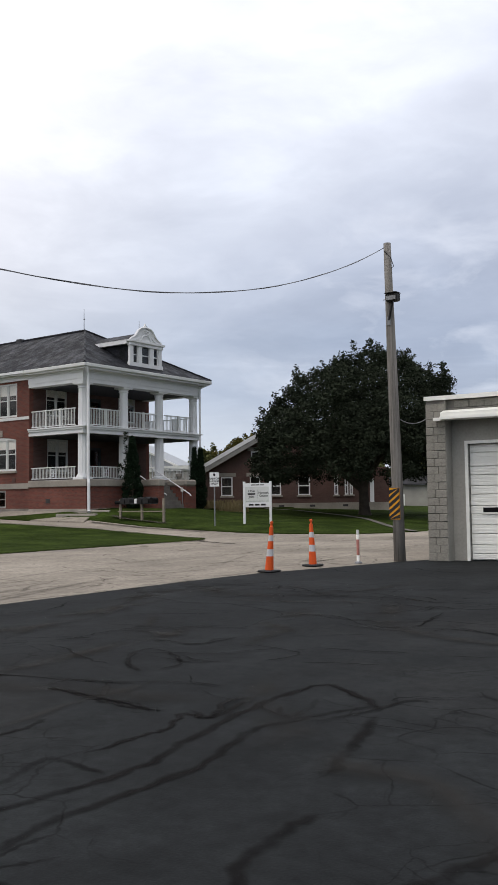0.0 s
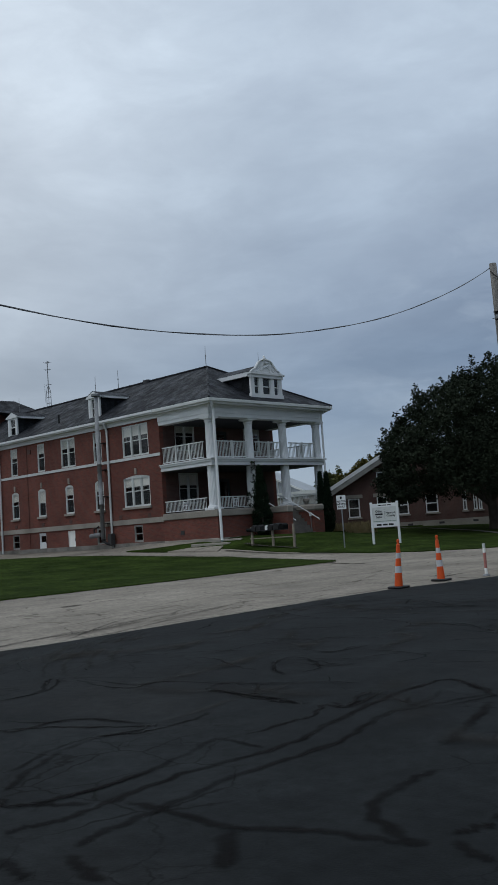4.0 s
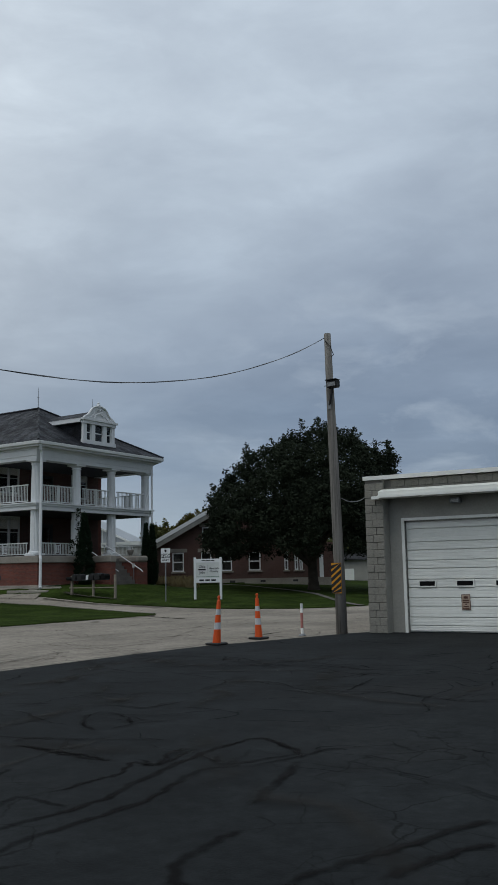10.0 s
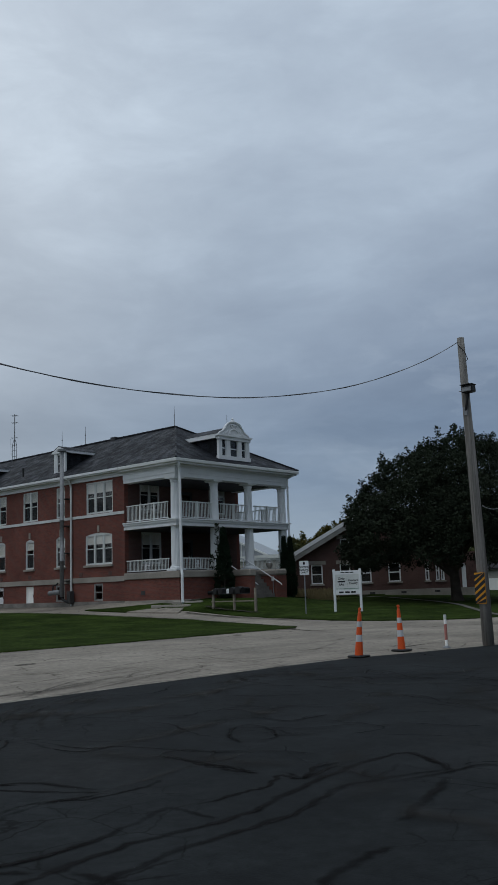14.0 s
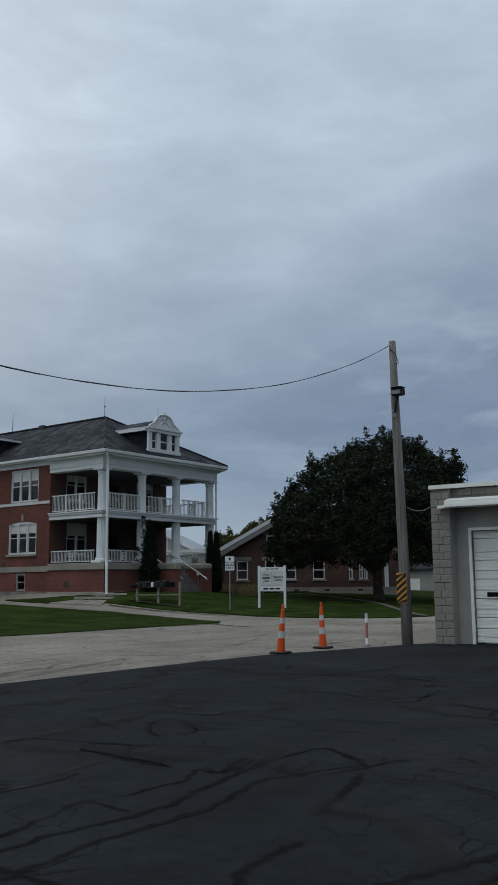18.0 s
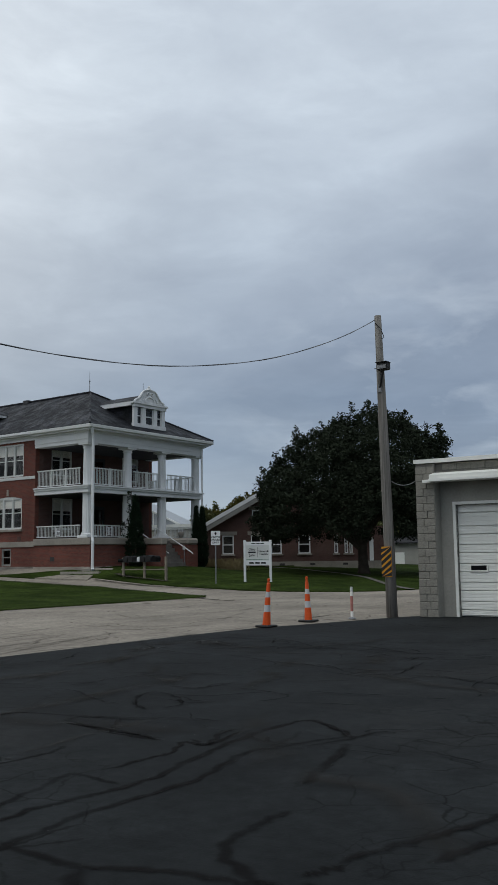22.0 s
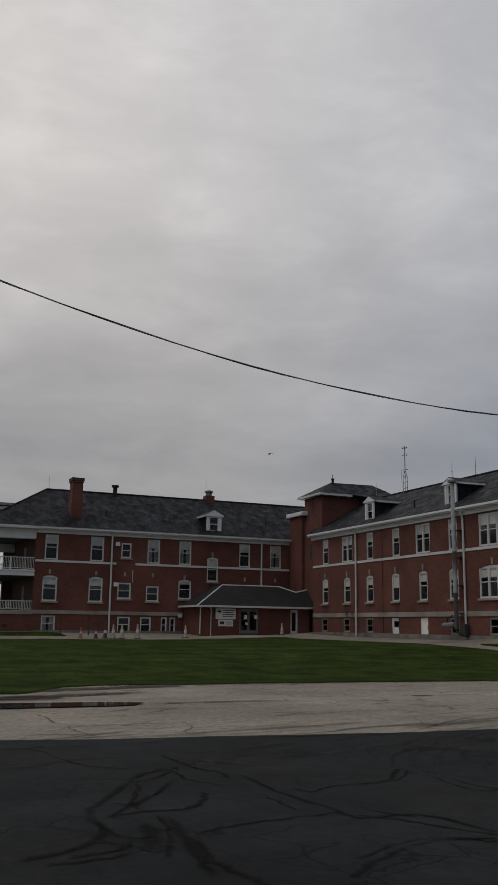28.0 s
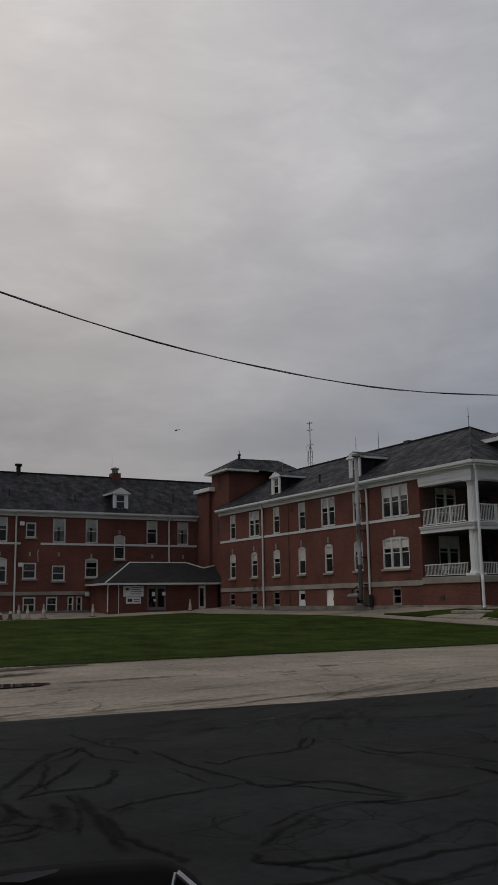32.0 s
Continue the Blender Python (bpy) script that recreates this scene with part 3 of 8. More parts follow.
def ring(bm, x0, x1, z0, z1, t, y0, y1, top_extra=0.0):
    """A rectangular frame in one piece."""
    o = [(x0, z0), (x1, z0), (x1, z1), (x0, z1)]
    i = [(x0 + t, z0 + t), (x1 - t, z0 + t), (x1 - t, z1 - t - top_extra), (x0 + t, z1 - t - top_extra)]
    vs = [[bm.verts.new((x, y, z)) for x, z in q] for y in (y0, y1) for q in (o, i)]
    for k in range(4):
        n = (k + 1) % 4
        bm.faces.new((vs[0][k], vs[0][n], vs[1][n], vs[1][k]))
        bm.faces.new((vs[2][n], vs[2][k], vs[3][k], vs[3][n]))
        bm.faces.new((vs[0][n], vs[0][k], vs[2][k], vs[2][n]))
        bm.faces.new((vs[1][k], vs[1][n], vs[3][n], vs[3][k]))
    return bm


def sheet_y(x0, x1, y, z0, z1):
    """One sheet of glass that looks towards -y."""
    return poly(nb(), [(x0, y, z0), (x1, y, z0), (x1, y, z1), (x0, y, z1)])


# ---- ground ----
far_xs = [-3000, -1200, -500, -220, -130] + steps(-100, -10, 45) + [10, 40, 120, 400, 1200, 3000]
far_ys = [-3000, -1000, -300, -100, -40, -10] + steps(0, 100, 50) + [130, 200, 400, 900, 3000]
tagged(part("ground", sheet(nb(), far_xs, far_ys, -0.16), M_FIELD), "flat green farmland that reaches the horizon", "ground", kind="structure")
lot = nb()
sheet(lot, steps(-12.9, 40, 40), steps(-60, 15, 60), 0.0)
poly(lot, [(-12.9, 15, 0.0), (-12.75, 17.5, 0), (-12.2, 19.6, 0), (-11.6, 22.2, 0), (-11.2, 23.2, 0), (-11.2, 24, 0), (40, 26, 0), (40, 15, 0)])
poly(lot, [(x, y, 0.0) for x, y in ((-12.9, 8.6), (-13.05, 7.44), (-13.2, 6.3), (-13.36, 5.43), (-13.42, 4.6), (-13.5, 3.77), (-13.62, 3.1), (-13.8, 2.38), (-14.2, 0.4), (-14.6, -3.0), (-12.9, -3.0))])
LOT = tagged(part("asphalt_lot", lot, M_ASPHALT), "dark sealed asphalt lot with tar-filled cracks", "asphalt", kind="structure")


def drive_in(x, y):
    return (x < -10.5 and y < 41 and x > -75.3) or (-21.5 < x < -10.5)


tagged(part("driveway", sheet(nb(), steps(-75.5, -10.5, 130), steps(-60, 90, 250), -0.012, drive_in), M_CONC), "pale worn concrete driveway with cracks", "driveway", kind="structure")


def lerp_list(pts, x):
    for (a, b), (c, d) in zip(pts, pts[1:]):
        if (a - x) * (c - x) <= 0:
            return b + (d - b) * (x - a) / (c - a)
    return pts[-1][1] if abs(x - pts[-1][0]) < abs(x - pts[0][0]) else pts[0][1]


ISLE_TOP = [(-24.6, 30.2), (-25.2, 31.0), (-29, 32.5), (-34, 33.2), (-38, 32.6), (-45, 31.8), (-66, 32.2)]
LAWN_NEAR = [(-20.0, 41.4), (-20.6, 38.5), (-21.6, 36.6), (-23.7, 35.2), (-26.1, 34.9), (-29.1, 35.3), (-34, 35.6), (-37.2, 35.8), (-38.2, 35.2), (-39.9, 34.45), (-42.6, 34.2), (-44.2, 34.35), (-45, 35.0)]


def isle_top(x):
    return lerp_list(ISLE_TOP, x) + 0.12 * noise.noise((x * 0.6, 0, 7))


def isle_near(y):
    return -25.05 + 0.4 * smooth01((y - 12) / 10) + 0.10 * noise.noise((y * 0.5, 1, 2)) + 0.10 * noise.noise((y * 2.1, 4, 2)) + 2.5 * smooth01((6.2 - y) / 2.2)


def lawn_near(x):
    return lerp_list(LAWN_NEAR, x) + 0.10 * noise.noise((x * 0.9, 5, 1))


def lawn_grid(us, vs, at):
    """A lawn over a curved outline, its edge turned down."""
    bm = nb()
    g = []
    for i, u in enumerate(us):
        row = []
        for j, v in enumerate(vs):
            x, y = at(u, v)
            edge = i in (0, len(us) - 1) or j in (0, len(vs) - 1)
            row.append(bm.verts.new((x, y, rise(x, y) + (-0.05 if edge else 0.025 + 0.03 * noise.noise((x * 0.8, y * 0.8, 0))))))
        g.append(row)
    for i in range(len(us) - 1):
        for j in range(len(vs) - 1):
            bm.faces.new((g[i][j], g[i][j + 1], g[i + 1][j + 1], g[i + 1][j]))
    return bm


def isle_at(u, v):
    y = -45 + v * (isle_top(-24.8) + 45)
    x0 = isle_near(y)
    x = x0 + u * (-65.9 - x0)
    return x, -45 + v * (isle_top(x) + 45)


def lawn_at(u, v):
    x = -20.0 + u * -25.0
    y0 = lawn_near(x)
    far = 85 if x > -39.2 else max(y0 + 0.1, 35.0 + (x + 44.9) * 0.42)
    return x, y0 + (v ** 1.6) * (far - y0)


U_FINE = [0, 0.004, 0.01] + steps(0.02, 0.99, 90) + [1]
tagged(part("lawn_island", lawn_grid(U_FINE, [0] + steps(0.3, 0.99, 110) + [0.997, 1], isle_at), M_GRASS), "mown green lawn between the drive and the brick building", "lawn", kind="structure")
tagged(part("lawn_front", lawn_grid([0, 0.006, 0.014] + steps(0.03, 0.985, 90) + [1], [0, 0.012] + steps(0.03, 1, 70), lawn_at), M_GRASS), "mown green lawn under the maple and before the porch", "lawn", kind="structure")
pw = nb()
PATH = [(-46, 56.0), (-36, 55.0), (-30.5, 51.6), (-26.6, 47.8), (-22.5, 43.0), (-19.9, 40.2)]
for (x0, y0), (x1, y1) in zip(PATH, PATH[1:]):
    for k in range(6):
        a, b = [Vector((x0 + (x1 - x0) * t, y0 + (y1 - y0) * t, 0)) for t in (k / 6, (k + 1) / 6)]
        poly(pw, [(a.x, a.y - 0.3, rise(a.x, a.y - 0.3) + 0.06), (b.x, b.y - 0.3, rise(b.x, b.y - 0.3) + 0.06), (b.x, b.y + 0.3, rise(b.x, b.y + 0.3) + 0.06), (a.x, a.y + 0.3, rise(a.x, a.y + 0.3) + 0.06)])
tagged(part("footpath", pw, M_PATH), "narrow stained concrete footpath across the lawn", "path", kind="structure")

# ---- the brick building ----
G0 = 0.85
HOUSE = thing("brick_building", "long two-storey red brick institution with white trim and slate roofs", "building", (-55, 42, G0))
HOUSE_INV = HOUSE.matrix_world.inverted()


def hpart(name, bm, mat, label="", parent=None, smooth=False):
    """A part of the building, given in world coordinates."""
    ob = part(name, bm, mat, None, label, smooth)
    ob.parent = parent or HOUSE
    if not parent:
        ob.matrix_parent_inverse = HOUSE_INV
    return ob


FACE_A = Matrix.Translation((0, 37.0, 0))                       # looks towards -y
FACE_B = Matrix.Translation((-75.6, 0, 0)) @ Matrix.Rotation(radians(90), 4, "Z")   # looks towards +x
FACE_END = Matrix.Translation((-43.6, 0, 0)) @ Matrix.Rotation(radians(90), 4, "Z")
FACE_V = Matrix.Translation((-71.4, 0, 0)) @ Matrix.Rotation(radians(90), 4, "Z")


def wall(m, u0, u1, z0, z1, holes, thick=0.32):
    """A wall with real openings. holes: (u0, u1, z0, z1, rise of the arch)."""
    bm = nb()
    us = sorted({u0, u1, *[h[0] for h in holes], *[h[1] for h in holes]})
    zs = sorted({z0, z1, *[h[2] for h in holes], *[h[3] for h in holes]})

    def q(*pts):
        bm.faces.new([bm.verts.new(m @ Vector(p)) for p in pts])
    for a, b in zip(us, us[1:]):
        for c, d in zip(zs, zs[1:]):
            mu, mz = (a + b) / 2, (c + d) / 2
            if not any(h[0] < mu < h[1] and h[2] < mz < h[3] for h in holes):
                q((a, 0, c), (b, 0, c), (b, 0, d), (a, 0, d))
                q((b, thick, c), (a, thick, c), (a, thick, d), (b, thick, d))
    for h0, h1, k0, k1, arch in holes:
        q((h0, 0, k0), (h0, thick, k0), (h0, thick, k1), (h0, 0, k1))
        q((h1, thick, k0), (h1, 0, k0), (h1, 0, k1), (h1, thick, k1))
        q((h0, thick, k0), (h0, 0, k0), (h1, 0, k0), (h1, thick, k0))
        q((h0, 0, k1), (h0, thick, k1), (h1, thick, k1), (h1, 0, k1))
        if arch:
            c = [(h0 + (h1 - h0) * i / 8, k1 - arch * (2 * i / 8 - 1) ** 2) for i in range(9)]
            for (a, az), (b, bz) in zip(c, c[1:]):
                if min(az, bz) < k1 - 1e-4:
                    q((a, 0, az), (b, 0, bz), (b, 0, k1), (a, 0, k1))
                    q((a, 0, az), (a, 0.14, az), (b, 0.14, bz), (b, 0, bz))
    for a, b, c, d in ((u0, z0, u0, z1), (u1, z1, u1, z0), (u1, z0, u0, z0), (u0, z1, u1, z1)):
        q((a, 0, b), (a, thick, b), (c, thick, d), (c, 0, d))
    return bm


WIN_CACHE = {}
rng = random.Random(5)


def window(m, u0, u1, z0, z1, lights=1, blind=0.42, arch=0.0, sill=True, curtains=False, name="window", mat=None):
    """A double-hung sash window in its opening: frame, glass, roller blind and sill."""
    w, h = round(u1 - u0, 3), round(z1 - z0, 3)
    mat = mat or M_TRIM
    key = (w, h, lights, blind, arch, sill, curtains, mat.name)
    place = m @ Matrix.Translation((u0, -0.05, z0))
    if key in WIN_CACHE:
        src = WIN_CACHE[key]
        root = new(name, src[0].data)
        root.matrix_world = place
        root.parent, root.matrix_parent_inverse = HOUSE, HOUSE_INV
        for o in src[1:]:
            c = new(o.name.split(".")[0], o.data)
            c.parent, c.visible_shadow = root, o.visible_shadow
        return root
    f, mul = 0.075, 0.13
    top = h - arch * 0.55
    frame_ob = part(name, ring(nb(), 0, w, 0, h, f, 0.07, 0.17, top_extra=arch * 0.55), mat)
    kids = [frame_ob]
    cell = (w - 2 * f - (lights - 1) * mul) / lights
    mid = h * 0.5
    for i in range(lights):
        a = f + i * (cell + mul)
        if i:
            kids.append(part("mullion", bx(a - mul, a, 0.06, 0.17, f, top - f), mat, frame_ob))
        kids.append(part("sash", ring(nb(), a, a + cell, f, mid + 0.03, 0.045, 0.12, 0.16), mat, frame_ob))
        kids.append(part("sash", ring(nb(), a, a + cell, mid - 0.03, top - f, 0.045, 0.09, 0.118), mat, frame_ob))
        o = part("pane", sheet_y(a + 0.04, a + cell - 0.04, 0.13, f, top - f), M_GLASS, frame_ob)
        o.visible_shadow = False
        kids.append(o)
        if mat is M_TRIM:
            # half-clear grey sheet, added to brighten the dark lower panes
            kids.append(part("pane_veil", sheet_y(a + 0.045, a + cell - 0.045, 0.1, f + 0.045, mid - 0.015), M_VEIL, frame_ob))
            kids[-1].visible_shadow = False
        if blind:
            kids.append(part("blind", bx(a + 0.02, a + cell - 0.02, 0.136, 0.144, h * (1 - blind), top - f), M_SHADE, frame_ob))
        if curtains:
            cv = nb()
            n = 14
            for side in (0, 1):
                for k in range(n):
                    x0 = a + 0.02 + (side * cell * 0.58) + cell * 0.38 * k / n
                    poly(cv, [(x0, 0.23 + 0.02 * (k % 2), f), (x0 + cell * 0.38 / n, 0.23 + 0.02 * ((k + 1) % 2), f), (x0 + cell * 0.38 / n, 0.23 + 0.02 * ((k + 1) % 2), top - f), (x0, 0.23 + 0.02 * (k % 2), top - f)])
            kids.append(part("curtain", cv, M_SHADE, frame_ob))
    if sill:
        kids.append(part("sill", bx(-0.09, w + 0.09, -0.09, 0.07, -0.14, 0.0, bevel=0.012), M_STONE, frame_ob))
    frame_ob.matrix_world = place
    frame_ob.parent, frame_ob.matrix_parent_inverse = HOUSE, HOUSE_INV
    WIN_CACHE[key] = kids
    return frame_ob


def leaf_door(m, u0, u1, z0, z1, mat, glazed=True, leaves=1, low=0.28):
    """A door in its frame; each leaf with a panel or glass and a handle."""
    w, h = u1 - u0, z1 - z0
    bm = nb()
    box(bm, 0, 0.06, 0.05, 0.18, 0, h), box(bm, w - 0.06, w, 0.05, 0.18, 0, h), box(bm, 0.06, w - 0.06, 0.05, 0.18, h - 0.08, h)
    root = part("door", bm, mat)
    lw = (w - 0.12) / leaves
    for i in range(leaves):
        a = 0.06 + i * lw
        lf = nb()
        s = 0.09
        box(lf, a + 0.005, a + s, 0.09, 0.14, 0.02, h - 0.08), box(lf, a + lw - s, a + lw - 0.005, 0.09, 0.14, 0.02, h - 0.08)
        box(lf, a + s, a + lw - s, 0.09, 0.14, 0.02, low), box(lf, a + s, a + lw - s, 0.09, 0.14, h - 0.22, h - 0.08)
        if not glazed:
            box(lf, a + s, a + lw - s, 0.11, 0.13, 0.28, h - 0.22)
            box(lf, a + s, a + lw - s, 0.10, 0.14, h * 0.48, h * 0.54)
        part("leaf", lf, mat, root)
        if glazed:
            o = part("pane", sheet_y(a + s, a + lw - s, 0.115, low, h - 0.22), M_GLASS, root)
            o.visible_shadow = False
        part("handle", bx(a + (lw - s if i == 0 else s * 0.4), a + (lw - s if i == 0 else s * 0.4) + 0.03, 0.05, 0.09, h * 0.42, h * 0.58), M_STEEL, root)
    root.matrix_world = m @ Matrix.Translation((u0, 0, z0))
    root.parent, root.matrix_parent_inverse = HOUSE, HOUSE_INV
    return root


UP0, UP1, LO0, LO1, BA0, BA1 = 6.84, 8.90, 3.55, 5.60, 1.27, 2.36
WT0, WT1, BELT0, BELT1, COR0, EAVE = 2.44, 2.77, 6.63, 6.81, 9.02, 9.53
A_UP = [(-68.5, -67.5, 1), (-65.2, -63.5, 2), (-61.3, -60.35, 1), (-57.6, -56.65, 1), (-54.55, -52.8, 2), (-50.65, -49.7, 1), (-47.4, -44.72, 3)]
A_LO = [(-68.55, -67.55, 1), (-64.88, -63.88, 1), (-61.37, -60.37, 1), (-57.74, -56.74, 1), (-54.22, -53.22, 1), (-50.68, -49.68, 1), (-47.5, -44.8, 3)]
A_BA = [(-68.7, -67.72, 1), (-65.0, -64.02, 1), (-61.48, -60.5, 1), (-50.72, -49.74, 1), (-46.66, -45.76, 1)]
A_DOOR = [(-57.86, -56.92), (-54.18, -53.26)]
holes = [(a, b, UP0, UP1, 0) for a, b, n in A_UP] + [(a, b, LO0, LO1, 0.16) for a, b, n in A_LO] + [(a, b, BA0, BA1, 0) for a, b, n in A_BA] + [(a, b, 1.08, BA1, 0) for a, b in A_DOOR]
hpart("wall", wall(FACE_A, -70.2, -43.6, G0 - 0.3, 9.3, holes), M_BRICK)
for a, b, n in A_UP:
    window(FACE_A, a, b, UP0, UP1, n, 0.35, sill=False)
for i, (a, b, n) in enumerate(A_LO):
    window(FACE_A, a, b, LO0, LO1, n, 0.5 if i == 3 else 0.36, 0.16)
for a, b, n in A_BA:
    window(FACE_A, a, b, BA0, BA1, n, 0, sill=False, mat=M_OLDFRAME)
tagged(leaf_door(FACE_A, -57.86, -56.92, 1.08, BA1, M_WHITE, True, low=0.62), "white basement door with a glass panel")
tagged(leaf_door(FACE_A, -54.18, -53.26, 1.08, BA1, M_SHADE, False), "cream basement door")
B_UP = [(14.8, 15.9), (18.65, 19.78), (23.65, 24.77), (26.57, 27.68), (32.3, 33.36), (35.36, 36.46)]
B_TALL = [(14.75, 15.96), (18.62, 19.8)]
B_BA = [(14.8, 15.94, 1), (21.2, 22.28, 1), (23.2, 24.15, 1), (25.05, 25.58, 1), (25.83, 26.35, 1), (27.2, 28.2, 1)]
holes = [(a, b, UP0, UP1, 0) for a, b in B_UP] + [(a, b, 3.45, 5.55, 0.16) for a, b in B_TALL] + [(a, b, 1.0, 2.28, 0) for a, b, n in B_BA]
B_ODD = [(21.32, 22.2, 7.22, 8.5, 0, 0), (21.1, 22.28, 3.77, 5.12, 0, 0), (23.63, 24.76, 3.6, 4.9, 0, 0), (26.56, 27.73, 3.87, 5.55, 0.14, 0.25), (29.2, 30.25, 5.45, 7.6, 0.14, 0.36)]
holes += [o[:5] for o in B_ODD]
hpart("wall", wall(FACE_B, 14.05, 37.4, G0 - 0.3, 9.3, holes), M_BRICK)
for i, (a, b) in enumerate(B_UP):
    window(FACE_B, a, b, UP0, UP1, 1, 0.36, sill=False, curtains=i in (2, 3, 5))
for a, b in B_TALL:
    window(FACE_B, a, b, 3.45, 5.55, 1, 0.36, 0.16)
for a, b, n in B_BA:
    window(FACE_B, a, b, 1.0, 2.28, n, 0, sill=False, curtains=a < 20)
for a, b, c, d, ar, bl in B_ODD:
    window(FACE_B, a, b, c, d, 1, bl, ar)


def band(name, bm_list, mat, label):
    for b in bm_list:
        hpart(name, b, mat, label)


# stone courses, cornices and footings; each runs along one wall
band("water_table", [bx(-70.2, -43.6, 36.93, 37.0 - 0.003, WT0, WT1), bx(-75.6 + 0.003, -75.53, 14.05, 27.0, WT0 - 0.02, WT1 - 0.05)], M_STONE, "weathered pale stone band")
band("belt_course", [bx(-70.2, -43.6, 36.95, 36.997, BELT0, BELT1), bx(-75.597, -75.55, 14.05, 20.9, BELT0, BELT1), bx(-75.597, -75.55, 22.6, 37.3, BELT0, BELT1)], M_TRIM, "pale stone belt course")
band("footing", [bx(-70.2, -43.6, 36.92, 36.997, G0 - 0.2, 1.24), bx(-75.597, -75.52, 14.05, 27.0, G0 - 0.2, 1.12)], M_STAIN, "stained stone footing")


def cornice_x(x0, x1, y, out):
    """A moulded cornice below the eave along x; out: -1 or 1."""
    bm = nb()
    for o0, o1, a, b in ((0.0, 0.10, COR0, COR0 + 0.16), (0.0, 0.16, COR0 + 0.16, COR0 + 0.28), (0.0, 0.42, COR0 + 0.28, COR0 + 0.38), (0.36, 0.52, COR0 + 0.36, EAVE - 0.01)):
        ys = sorted((y + out * o0 + (0.002 * out if o0 == 0 else 0), y + out * o1))
        box(bm, x0, x1, ys[0], ys[1], a, b)
    return bm


def cornice_y(y0, y1, x, out):
    bm = nb()
    for o0, o1, a, b in ((0.0, 0.10, COR0, COR0 + 0.16), (0.0, 0.16, COR0 + 0.16, COR0 + 0.28), (0.0, 0.42, COR0 + 0.28, COR0 + 0.38), (0.36, 0.52, COR0 + 0.36, EAVE - 0.01)):
        xs = sorted((x + out * o0 + (0.002 * out if o0 == 0 else 0), x + out * o1))
        box(bm, xs[0], xs[1], y0, y1, a, b)
    return bm


hpart("cornice", cornice_x(-70.4, -43.6, 37.0, -1), M_WHITE, "white painted cornice and gutter")
hpart("cornice", cornice_y(14.05, 37.3, -75.6, 1), M_WHITE, "white painted cornice and gutter")

# added dark inner walls and floors keep the rooms dark behind the windows
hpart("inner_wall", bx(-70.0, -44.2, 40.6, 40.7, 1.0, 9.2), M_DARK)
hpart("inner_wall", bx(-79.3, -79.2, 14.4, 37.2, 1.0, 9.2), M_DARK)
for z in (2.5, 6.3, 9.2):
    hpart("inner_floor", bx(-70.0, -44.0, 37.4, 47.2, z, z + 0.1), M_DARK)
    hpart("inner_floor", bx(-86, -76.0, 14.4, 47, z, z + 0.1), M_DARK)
hpart("wall", bx(-70.2, -43.6, 47.28, 47.6, G0, 9.3), M_BRICK)
hpart("wall", bx(-87, -86.7, 14.05, 52, G0, 9.3), M_BRICK)
hpart("wall", bx(-87, -75.9, 14.05, 14.37, G0, 9.3), M_BRICK)

# roofs
RY, RZT, RPX = 42.25, 12.83, -44.3
EX, EY0, EY1 = -38.3, 36.5, 48.0
ra = nb()
for pts in ([(-70.35, EY0, EAVE), (EX, EY0, EAVE), (RPX, RY, RZT), (-74, RY, RZT)], [(EX, EY1, EAVE), (-74, EY1, EAVE), (-74, RY, RZT), (RPX, RY, RZT)], [(EX, EY0, EAVE), (EX, EY1, EAVE), (RPX, RY, RZT)]):
    poly(ra, pts)
hpart("roof", ra, M_SLATE, "weathered grey slate hip roof")
tagged(hpart("ridge_cap", tube(nb(), [(-70, RY, RZT + 0.02), (RPX, RY, RZT + 0.02)], 0.09, 6), M_SLATE), "grey ridge cap")
for y in (EY0, EY1):
    hpart("hip_cap", tube(nb(), [(RPX, RY, RZT + 0.02), (EX, y, EAVE + 0.02)], 0.07, 6), M_SLATE)
BX, BRX, BRZ, BPY = -75.05, -81.0, 13.45, 15.7
rb = nb()
for pts in ([(BX, 9.2, EAVE), (BX, 50, EAVE), (BRX, 50, BRZ), (BRX, BPY, BRZ)], [(-87.4, 50, EAVE), (-87.4, 9.2, EAVE), (BRX, BPY, BRZ), (BRX, 50, BRZ)], [(BX, 9.2, EAVE), (BRX, BPY, BRZ), (-87.4, 9.2, EAVE)]):
    poly(rb, pts)
hpart("roof", rb, M_SLATE, "weathered grey slate hip roof")
hpart("ridge_cap", tube(nb(), [(BRX, BPY, BRZ + 0.02), (BRX, 50, BRZ + 0.02)], 0.09, 6), M_SLATE)

# the stair tower and its pier in the inner corner
hpart("tower", bx(-73.0, -69.7, 37.6, 43.5, G0, 13.0), M_BRICK, "plain red brick stair tower")
tw = nb()
tb, tt = 13.0, 14.45
poly(tw, [(-73.5, 37.1, tb + 0.18), (-69.2, 37.1, tb + 0.18), (-71.2, 39.3, tt)])
poly(tw, [(-69.2, 37.1, tb + 0.18), (-69.2, 40.4, tb + 0.18), (-65.4, 44.6, 12.1), (-70.5, 43.2, tt - 0.05), (-71.2, 39.3, tt)])
poly(tw, [(-73.5, 44.6, tb + 0.18), (-73.5, 37.1, tb + 0.18), (-71.2, 39.3, tt), (-70.5, 43.2, tt - 0.05)])
poly(tw, [(-69.2, 40.4, tb + 0.18), (-66.2, 43.4, 12.0), (-69.2, 43.4, 12.0)])
hpart("tower_roof", tw, M_SLATE, "dark slate hip roof of the tower")
hpart("tower_eave", bx(-73.5, -69.2, 37.1, 40.4, tb, tb + 0.18), M_TRIM, "white eave board")
